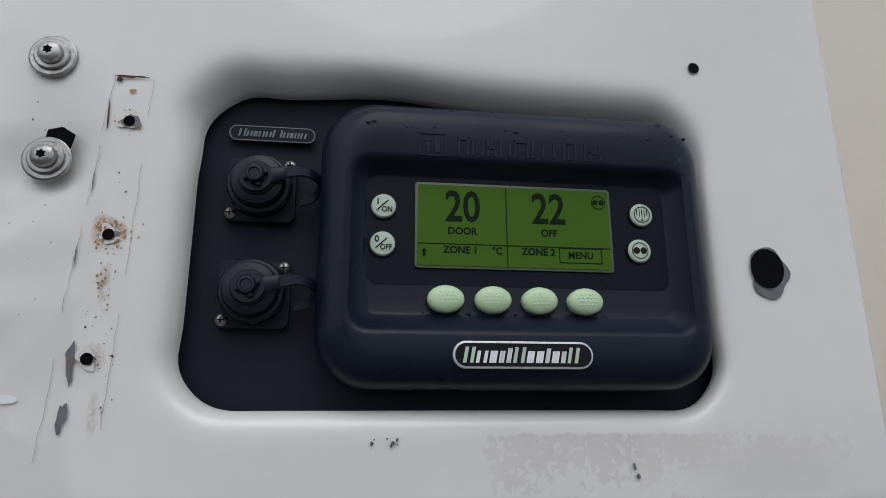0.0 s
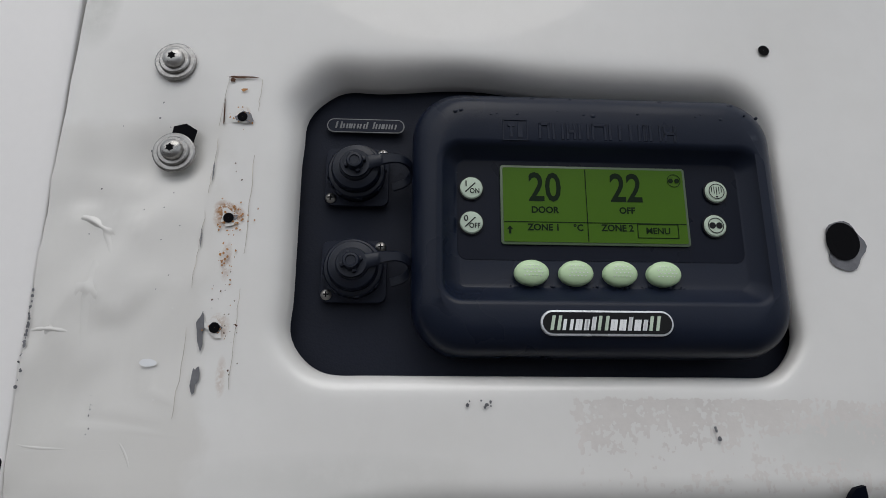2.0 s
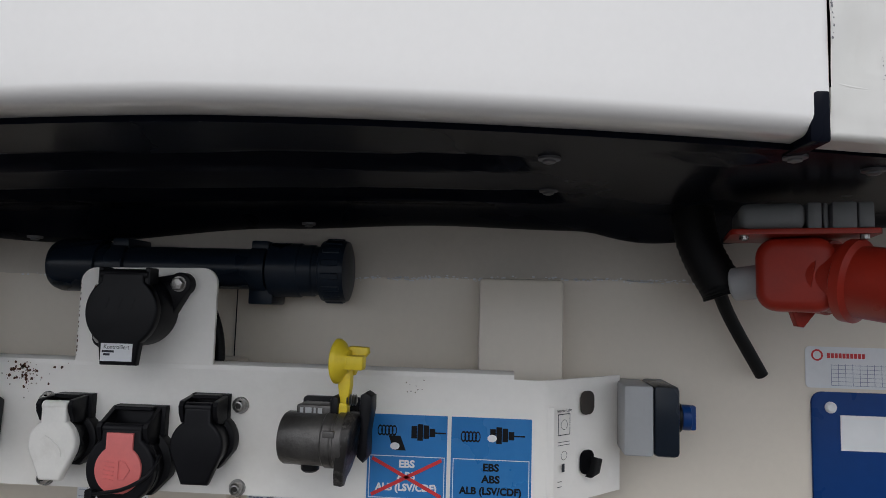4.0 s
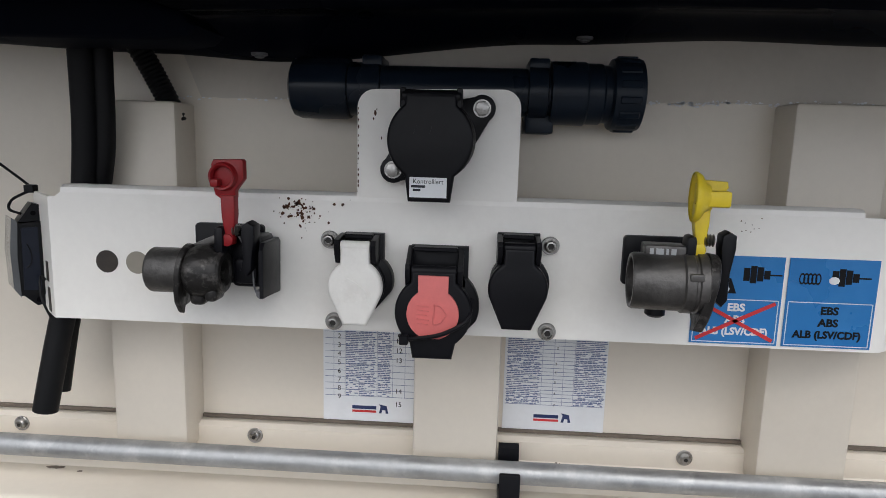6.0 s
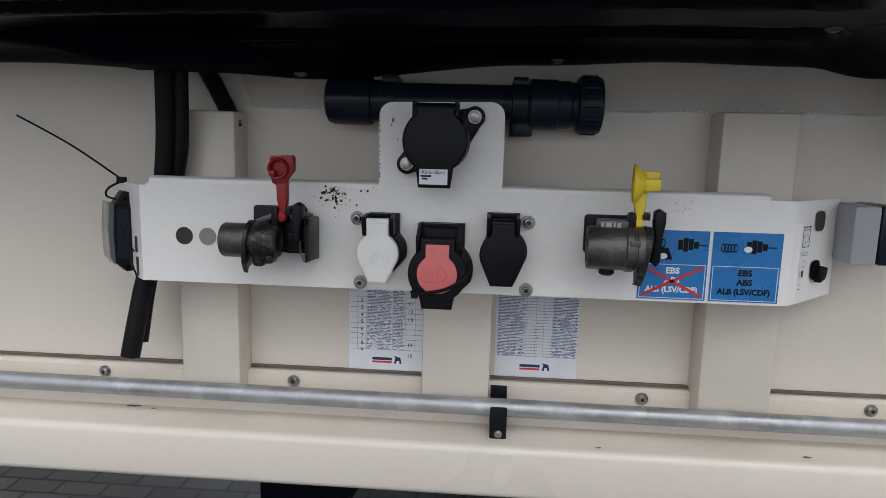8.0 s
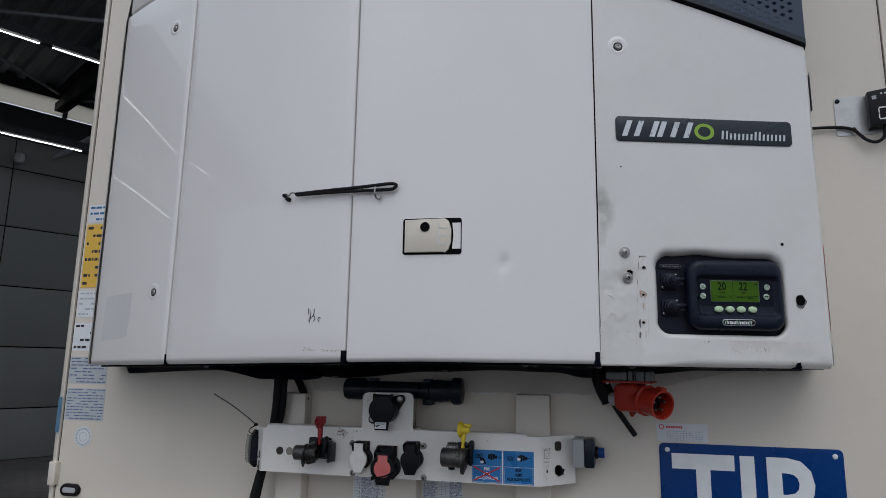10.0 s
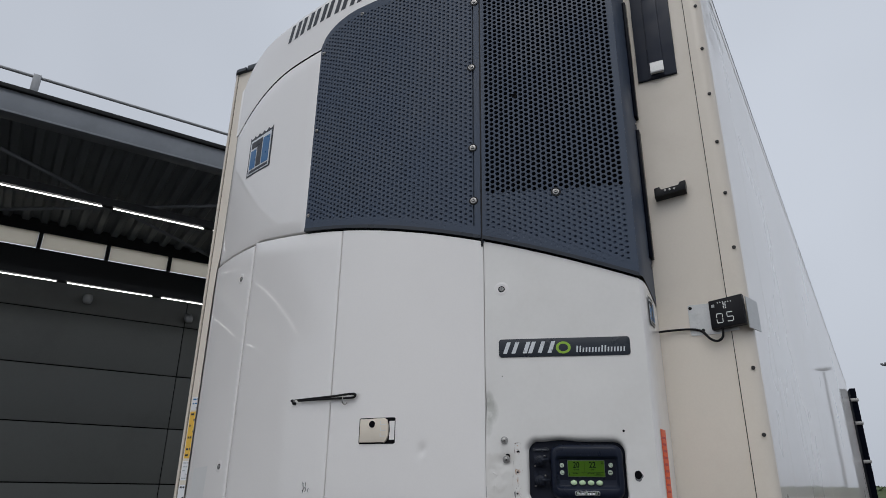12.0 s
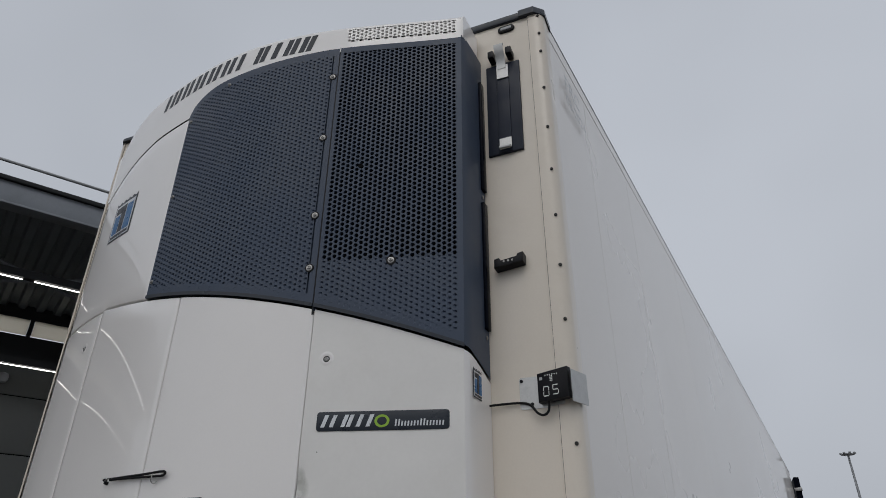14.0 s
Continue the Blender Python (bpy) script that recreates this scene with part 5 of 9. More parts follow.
blot(0.560, 1.892, 0.0011, RUSTTINT, "strip_edge", 1.6, 0.9, 7)
speckles(0.70, 1.707, 0.008, 0.002, 7, 0.0005, 0.0014, CHIP, 12)
speckles(0.823, 1.692, 0.002, 0.002, 3, 0.0006, 0.0014, CHIP, 13)
speckles(0.51, 1.83, 0.012, 0.03, 16, 0.0003, 0.0008, CHIP, 14)
speckles(0.53, 1.76, 0.02, 0.04, 14, 0.0003, 0.0007, GRIME, 15)
# old glue: a thin blistered film with a ragged rim
GLUE = material("old_glue_film", (0.715, 0.682, 0.650), 0.6, 0, 0.06, 30, 0.03, 300, stain=(0.74, 0.725, 0.698), amount=0.5, sscale=70)


def glue_left(x, z, x0, x1, z0, z1, seed):
    """How far the old glue still covers the panel at a spot: dense above, torn to islands and runs below."""
    u, v = (x - x0) / (x1 - x0), (z - z0) / (z1 - z0)
    edge = min(u / 0.02, (1 - u) / 0.02, (1 - v) / 0.05, 1.0)
    k = 0.34 * max(0.0, min(1.0, (v - 0.42) / 0.35)) - 0.16 + 0.12 * max(0.0, min(1.0, (0.30 - v) / 0.2)) * (u > 0.3)
    k -= 0.18 * max(0.0, min(1.0, (u - 0.55) / 0.15)) * (v > 0.35)
    k += 0.26 * noise.noise((x * 75, z * 75, seed)) + 0.30 * noise.noise((x * 240, z * 210, seed + 3.0)) + 0.20 * noise.noise((x * 560, z * 480, seed + 5.0)) + 0.14 * noise.noise((x * 420, z * 60, seed + 9.0))
    bubble = noise.voronoi((x * 210, z * 210, seed + 1.0))[0][0]
    return k - 0.6 * max(0.0, 0.34 - bubble) / 0.34 * max(0.0, min(1.0, (0.6 - u) / 0.2)) - 0.5 * (1 - max(0.0, edge))


def film(x0, x1, z0, z1, seed, cell=0.0006):
    bm = B()
    nu, nv = int((x1 - x0) / cell), int((z1 - z0) / cell)
    made = {}

    def spot(i, j):
        if (i, j) not in made:
            x, z = x0 + cell * i, z0 + cell * j
            made[i, j] = bm.verts.new((x, yf(x) - 0.00012 + dent(x, z) + roll_back(x, z), z))
        return made[i, j]
    for i in range(nu):
        for j in range(nv):
            if glue_left(x0 + cell * (i + 0.5), z0 + cell * (j + 0.5), x0, x1, z0, z1, seed) > 0:
                bm.faces.new((spot(i, j), spot(i + 1, j), spot(i + 1, j + 1), spot(i, j + 1)))
    return tagged(part("glue_residue", bm, GLUE, panel, "blistered old glue residue"), kind="stuff")


def roll_back(x, z):
    q = foot_roll(x)
    e = max(0.0, min(1.0, (ZB - 0.003 + q - z) / q))
    return q * (1 - math.sqrt(1 - e * e))


film(0.743, 0.952, 1.660, 1.7125, 2.0)


def scratch(pts, w, mat, name="strip_edge"):
    """A thin flat line on the panel."""
    bm = B()
    rows = [[bm.verts.new((x + s * w, yf(x) - 0.0011 + dent(x, z), z)) for s in (-1, 1)] for x, z in pts]
    for p, q in zip(rows, rows[1:]):
        bm.faces.new((p[0], p[1], q[1], q[0]))
    return part(name, bm, mat, panel)


def crease(pts, w, h, mat=RUSTED):
    """A pressed ridge along a line on the panel, faded out at both ends."""
    bm = B()
    rows = []
    m = len(pts) - 1
    for i, (x, z) in enumerate(pts):
        a, b = pts[max(0, i - 1)], pts[min(m, i + 1)]
        t = Vector((b[0] - a[0], b[1] - a[1])).normalized()
        fade = math.sin(math.pi * (i + 0.15) / (m + 0.3))
        row = []
        for k in range(-5, 6):
            s_ = k / 5 * w
            px_, pz_ = x - t.y * s_, z + t.x * s_
            row.append(bm.verts.new((px_, yf(px_) + dent(px_, pz_) + 0.0003 - (0.0003 + h * fade) * math.exp(-(k / 2.2) ** 2), pz_)))
        rows.append(row)
    for p, q in zip(rows, rows[1:]):
        for i in range(10):
            bm.faces.new((p[i], p[i + 1], q[i + 1], q[i]))
    return part("crease", bm, mat, panel, "pressed crease in the paint", 60)


def bent(p0_, p1_, p2_, n=14):
    return [tuple((1 - k) ** 2 * a + 2 * k * (1 - k) * b + k * k * c for a, b, c in zip(p0_, p1_, p2_)) for k in steps(0, 1, n)]


crease(bent((0.479, 1.811), (0.4915, 1.8075), (0.4965, 1.789)), 0.0042, 0.0006)
crease(bent((0.4602, 1.7455), (0.467, 1.7480), (0.480, 1.7455)), 0.0026, 0.0006)
crease(bent((0.489, 1.785), (0.486, 1.765), (0.4885, 1.738)), 0.0060, 0.0004)
crease(bent((0.464, 1.6870), (0.472, 1.6850), (0.487, 1.6850)), 0.0022, 0.0002)
crease(bent((0.513, 1.688), (0.517, 1.683), (0.5195, 1.675)), 0.0018, 0.0003)

STRIPE = material("old_strip_outline", (0.56, 0.51, 0.44), 0.7, 0, 0.4, 90, 0)
rnd = random.Random(8)
for x0, x1, za, zb in ((0.5505, 0.5475, 1.900, 1.868), (0.5470, 0.5445, 1.860, 1.826), (0.5440, 0.5415, 1.815, 1.770), (0.5408, 0.5385, 1.748, 1.700), (0.5695, 0.5690, 1.900, 1.878), (0.5685, 0.5672, 1.850, 1.790), (0.5668, 0.5650, 1.770, 1.715)):
    scratch([(x0 + (x1 - x0) * k / 10 + rnd.gauss(0, 0.00025), za + (zb - za) * k / 10) for k in range(11)], 0.00015, STRIPE)
scratch([(0.5505 + 0.0019 * k, 1.9005 + rnd.gauss(0, 0.0002)) for k in range(11)], 0.0003, RUST)

# two large button-head bolts, small hole, big punched hole
for i, (x, z) in enumerate(((0.519, 1.909), (0.524, 1.850))):
    bm = B()
    base = on_front(x, z, 0.001) @ Matrix.Scale(0.9, 4)
    lathe(bm, [(0.0135, 0.0), (0.0135, 0.0016), (0.0125, 0.0022), (0.0102, 0.0022), (0.0100, 0.0036), (0.0092, 0.0042), (0.0072, 0.0043), (0.0070, 0.0062), (0.0064, 0.0076), (0.0050, 0.0086), (0.0030, 0.0091), (0.0001, 0.0092)], base, 28)
    bolt = part("panel_bolt", bm, STEEL, panel, "zinc bolt with two washers", 22)
    bm = B()
    star = [((0.0028 if k % 2 else 0.0019) * math.cos(math.pi * k / 6), (0.0028 if k % 2 else 0.0019) * math.sin(math.pi * k / 6)) for k in range(12)]
    prism(bm, star, 0.0086, 0.0094, base)
    part("star_socket", bm, DARK, bolt)
bm = B()
prism(bm, [(-0.004, 0), (0.009, -0.002), (0.0105, 0.006), (0.004, 0.010), (-0.003, 0.008)], 0.0008, 0.0016, on_front(0.5255, 1.858, 0.001))
part("slot_hole", bm, DARK, panel)
bm = B()
lathe(bm, [(0.0001, 0.0011), (0.0038, 0.0012)], on_front(0.881, 1.937, 0.0), 16, False)
part("screw_hole", bm, DARK, panel)
bm = B()
lathe(bm, [(0.0001, 0.0011), (0.0018, 0.0012)], on_front(0.517, 2.114, 0.0), 12, False)
part("screw_hole", bm, DARK, panel)
blot(0.9143, 1.8030, 0.0127, CHIP, "torn_edge", 1.0, 1.14, 31, 0.0011, 26, 0.18)
bm = B()
lathe(bm, [(0.0001, 0.0017), (0.0108, 0.0018)], on_front(0.9125, 1.8055, 0.0) @ Matrix.Diagonal((1, 1.12, 1, 1)), 24, False)
part("punched_hole", bm, DARK, panel, "punched round hole")

# ==== controller in the opening ====
CA = radians(14.5)
CT = Matrix(((math.cos(CA), 0, math.sin(CA), 0.770), (math.sin(CA), 0, -math.cos(CA), -0.256), (0, 1, 0, 1.800), (0, 0, 0, 1)))
ctl = thing("unit_controller", "dark blue-grey control box with a green display and pale keys", "control box")
BX0, BX1, BZ0, BZ1 = -0.1165, 0.1065, -0.0665, 0.0955
IX0, IX1, IZ0, IZ1 = -0.0985, 0.0915, -0.0350, 0.0570


def ringed(bm, loops, m):
    vl = [[bm.verts.new(m @ Vector(p)) for p in lp] for lp in loops]
    for a, b in zip(vl, vl[1:]):
        for i in range(len(a)):
            j = (i + 1) % len(a)
            bm.faces.new((a[i], a[j], b[j], b[i]))
    return vl


def rr3(x0, x1, z0, z1, r, h):
    return [(p[0], p[1], h) for p in rrect(x0, x1, z0, z1, r, 10)]


bm = B()
loops = [rr3(BX0 + 0.002, BX1 - 0.002, BZ0 + 0.002, BZ1 - 0.002, 0.028, -0.020), rr3(BX0, BX1, BZ0, BZ1, 0.030, -0.012)]
for a in (0, 18, 36, 54, 72, 90):
    q = 0.016 * (1 - math.cos(radians(a)))
    loops.append(rr3(BX0 + q, BX1 - q, BZ0 + q, BZ1 - q, 0.030 - q * 0.6, -0.004 + 0.016 * math.sin(radians(a))))
loops += [rr3(IX0 - 0.004, IX1 + 0.004, IZ0 - 0.004, IZ1 + 0.004, 0.014, 0.0125), rr3(IX0 - 0.0015, IX1 + 0.0015, IZ0 - 0.0015, IZ1 + 0.0015, 0.0125, 0.0115),
          rr3(IX0, IX1, IZ0, IZ1, 0.011, 0.0095), rr3(IX0 + 0.0075, IX1 - 0.0075, IZ0 + 0.0078, IZ1 - 0.0045, 0.007, 0.0014), rr3(IX0 + 0.0085, IX1 - 0.0085, IZ0 + 0.0090, IZ1 - 0.0055, 0.006, 0.0008)]
vl = ringed(bm, loops, CT)
bm.faces.new(vl[-1])
case = part("case", bm, CASE, ctl, "rounded dark plastic case with water drops", 40)
# thin darker sheet on the recess floor: its colour carries the recess's shade
bm = B()
prism(bm, rrect(-0.0896, 0.0826, -0.0105, 0.0512, 0.006), 0.0006, 0.0011, CT)
part("glass_frame", bm, RECESSD, case, "darker sheet round the display, in the tone of the recess's shade")
bm = B()
prism(bm, rrect(-0.0640, 0.0497, -0.0014, 0.0482, 0.0022), 0.0020, 0.0027, CT, 0.0003)
disp = part("display", bm, LCDRIM, ctl, "green monochrome display with dark figures")
bm = B()
prism(bm, rrect(-0.0624, 0.0481, 0.0002, 0.0466, 0.001), 0.0024, 0.0031, CT)
part("lcd_screen", bm, LCD, disp)


def lcd(text, x, z, size, bold=0.0, widen=1.0, name="figure"):
    letters(text, size, CT @ Matrix.Translation((x, z, 0.0032)), LCDINK, name, disp, 0.0001, bold=bold, widen=widen)


lcd("20", -0.0372, 0.0334, 0.0252, 0.00045, 0.80)
lcd("22", 0.0124, 0.0338, 0.0252, 0.00045, 0.80)
lcd("DOOR", -0.0375, 0.0198, 0.0056, 0.00016, 0.98)
lcd("OFF", 0.0122, 0.0202, 0.0056, 0.00016, 0.98)
lcd("ZONE 1", -0.0386, 0.0090, 0.0056, 0.00016, 0.98)
lcd("\u00b0C", -0.0180, 0.0090, 0.0056, 0.00016, 0.98)
lcd("ZONE 2", 0.0056, 0.0092, 0.0056, 0.00016, 0.98)
lcd("MENU", 0.0301, 0.0078, 0.0055, 0.00010, 0.98)


def lcd_bar(x0, x1, z0, z1):
    bm = B()
    prism(bm, [(x0, z0), (x1, z0), (x1, z1), (x0, z1)], 0.0031, 0.0034, CT)
    part("line", bm, LCDINK, disp)


lcd_bar(-0.0622, 0.0478, 0.0122, 0.0126)
lcd_bar(-0.0124, -0.0120, 0.0006, 0.0460)
for a in ((0.0176, 0.0426, 0.0118, 0.0122), (0.0176, 0.0426, 0.0034, 0.0038), (0.0176, 0.0180, 0.0034, 0.0122), (0.0422, 0.0426, 0.0034, 0.0122)):
    lcd_bar(*a)
bm = B()
prism(bm, [(-0.0605, 0.0078), (-0.0588, 0.0098), (-0.0571, 0.0078), (-0.0581, 0.0078), (-0.0581, 0.0050), (-0.0595, 0.0050), (-0.0595, 0.0078)], 0.0031, 0.0034, CT)
part("arrow", bm, LCDINK, disp)


def flat_ring(bm, cx, cz, r0, r1, h, m, n=24):
    a = [bm.verts.new(m @ Vector((cx + r0 * math.cos(2 * math.pi * k / n), cz + r0 * math.sin(2 * math.pi * k / n), h))) for k in range(n)]
    b = [bm.verts.new(m @ Vector((cx + r1 * math.cos(2 * math.pi * k / n), cz + r1 * math.sin(2 * math.pi * k / n), h))) for k in range(n)]
    for i in range(n):
        j = (i + 1) % n
        bm.faces.new((a[i], a[j], b[j], b[i]))


bm = B()
flat_ring(bm, 0.0424, 0.0400, 0.0038, 0.0042, 0.0034, CT)
for x in (0.0405, 0.0443):
    prism(bm, circle(x, 0.0400, 0.0015, 14), 0.0031, 0.0034, CT)
part("fan_sign", bm, LCDINK, disp)
# round keys
for x, z, kind in ((-0.0813, 0.0330, "on"), (-0.0815, 0.0115, "off"), (0.0683, 0.0336, "pins"), (0.0655, 0.0119, "fan")):
    K = CT @ Matrix.Translation((x, z, 0.0018))
    bm = B()
    lathe(bm, [(0.0076, 0.0), (0.0076, 0.0005), (0.0069, 0.0006)], K, 28)
    part("key_rim", bm, BLACK, ctl)
    bm = B()
    lathe(bm, [(0.0068, 0.0), (0.0068, 0.0010), (0.0062, 0.0016), (0.0030, 0.0019), (0.0002, 0.0019)], K, 28)
    key = part("round_key", bm, KEY, ctl, "pale green round key with black sign")
    H = 0.0020
    if kind in ("on", "off"):
        letters("I" if kind == "on" else "0", 0.0052, K @ Matrix.Translation((-0.0032, 0.0022, H)), BLACKINK, "sign", key, 0.0001, bold=0.00008)
        letters("ON" if kind == "on" else "OFF", 0.0044, K @ Matrix.Translation((0.0019, -0.0022, H)), BLACKINK, "sign", key, 0.0001, bold=0.00008, widen=0.85)
        bm = B()
        prism(bm, [(-0.0040, -0.0026), (-0.0034, -0.0030), (0.0026, 0.0028), (0.0021, 0.0033)], H - 0.0004, H + 0.0001, K)
        part("stroke", bm, BLACKINK, key)
    else:
        bm = B()
        flat_ring(bm, 0, 0, 0.0044, 0.0049, H + 0.0001, K)
        if kind == "fan":
            for sx in (-1, 1):
                prism(bm, circle(sx * 0.0021, 0, 0.0020, 14), H - 0.0003, H + 0.0001, K)
        else:
            for sx in (-2, -1, 0, 1, 2):
                prism(bm, [(sx * 0.0015 - 0.0002, -0.0022 + 0.0008 * abs(sx)), (sx * 0.0015 + 0.0002, -0.0022 + 0.0008 * abs(sx)), (sx * 0.0015 + 0.0002, 0.0030), (sx * 0.0015 - 0.0002, 0.0030)], H - 0.0003, H + 0.0001, K)
            prism(bm, [(-0.001, -0.0030), (0.001, -0.0030), (0, -0.0040)], H - 0.0003, H + 0.0001, K)
        part("sign", bm, BLACKINK, key)
# four oval soft keys
for k in range(4):
    K = CT @ Matrix.Translation((-0.0470 + 0.0260 * k, -0.0185, 0.0008)) @ Matrix.Diagonal((1.34, 1, 1, 1))
    bm = B()
    prof = [(0.0075, 0.0), (0.0075, 0.0035)] + [(0.0074 * math.cos(radians(a)), 0.0035 + 0.0036 * math.sin(radians(a))) for a in (15, 30, 45, 60, 75, 88)]
    lathe(bm, prof, K, 32)
    key = part("soft_key", bm, BUTTON, ctl, "pale green oval rubber key with tiny dots")
    bm = B()
    for i in range(4):
        for j in range(5):
            a, b = (j - 2) * 0.0017 + (0.00085 if i % 2 else 0), (i - 1.2) * 0.0019
            if math.hypot(a, b) < 0.0052:
                lathe(bm, [(0.00034, -0.0003), (0.00030, 0.0003)], K @ Matrix.Translation((a, b, 0.0072 - (a * a + b * b) * 38)), 6)
    tagged(part("raised_dots", bm, WHITEINK, key), kind="stuff")
# oblong name plate
bm = B()
prism(bm, rrect(-0.0450, 0.0298, -0.0560, -0.0418, 0.0070, 8), 0.0118, 0.0140, CT, 0.0006)
np_ = part("name_plate", bm, SILVER, ctl, "black name plate with silver rim and pale print")
bm = B()
prism(bm, rrect(-0.0438, 0.0286, -0.0548, -0.0430, 0.0058, 8), 0.0136, 0.0143, CT)
part("field", bm, BLACKINK, np_)
x = -0.0400
for w, tall in ((6.4, 2), (6.6, 0), (4.6, 0), (3.6, 0), (3.2, 1), (6.8, 2), (4.6, 0), (4.6, 0), (3.0, 1), (4.6, 0), (3.2, 0), (6.6, 2)):
    w *= 0.00096
    bm = B()
    h = 0.0034 if tall == 2 else (0.0028 if tall else 0.0012)
    for bar in open_block(x, x + w - 0.0007, -0.0530, -0.0480 + h * 0.9, 0.20, 0.0018):
        prism(bm, bar, 0.0142, 0.0146, CT)
    part("print_block", bm, KEY if tall == 2 else WHITEINK, np_)
    x += w + 0.00055
# raised maker's mark in the case: plain blocks
bm = B()
for a in ((-0.0630, -0.0480, 0.0600, 0.0606), (-0.0630, -0.0480, 0.0730, 0.0736), (-0.0630, -0.0624, 0.0600, 0.0736), (-0.0486, -0.0480, 0.0600, 0.0736), (-0.0600, -0.0560, 0.0690, 0.0710), (-0.0586, -0.0572, 0.0622, 0.0692), (-0.0540, -0.0512, 0.0622, 0.0712)):
    box(bm, a[0], a[1], a[2], a[3], 0.0115, 0.01275, 0.0, 1, CT)
x = -0.0415
for k, w in enumerate((8.2, 8.6, 7.2, 8.2, 10.6, 9.0, 0, 8.6, 3.6, 9.0, 9.0)):
    if w == 0:
        x += 0.0035
        continue
    w *= 0.00095
    for a in ((x, x + 0.0018, 0.0612, 0.0720), (x + w - 0.0026, x + w - 0.0008, 0.0612, 0.0720)):
        box(bm, a[0], a[1], a[2], a[3], 0.0115, 0.01285, 0.0003, 1, CT)
    if k % 2 == 0:
        box(bm, x, x + w - 0.0008, 0.0655 if k % 4 else 0.0700, 0.0675 if k % 4 else 0.0720, 0.0115, 0.01285, 0.0003, 1, CT)
    x += w + 0.0004
tagged(part("raised_mark", bm, CASE, case), kind="stuff")
# water drops on the case
rnd = random.Random(4)
bm = B()
for k in range(70):
    if k < 34:
        x, z = rnd.uniform(-0.10, 0.095), rnd.uniform(0.076, 0.0905)
        h = 0.0118 - max(0, z - 0.080) * 0.42
        r = rnd.uniform(0.0006, 0.0016)
    else:
        x, z = rnd.uniform(-0.060, 0.045), rnd.gauss(-0.0262, 0.0006)
        h, r = 0.0012, rnd.uniform(0.0004, 0.0011)
    lathe(bm, [(r, -0.0006), (r * 0.85, r * 0.30), (r * 0.5, r * 0.5), (r * 0.05, r * 0.55)], CT @ Matrix.Translation((x, z, h)) @ Matrix.Diagonal((1.2, 1, 1, 1)), 8)
tagged(part("water_drops", bm, CASE, case), kind="stuff")

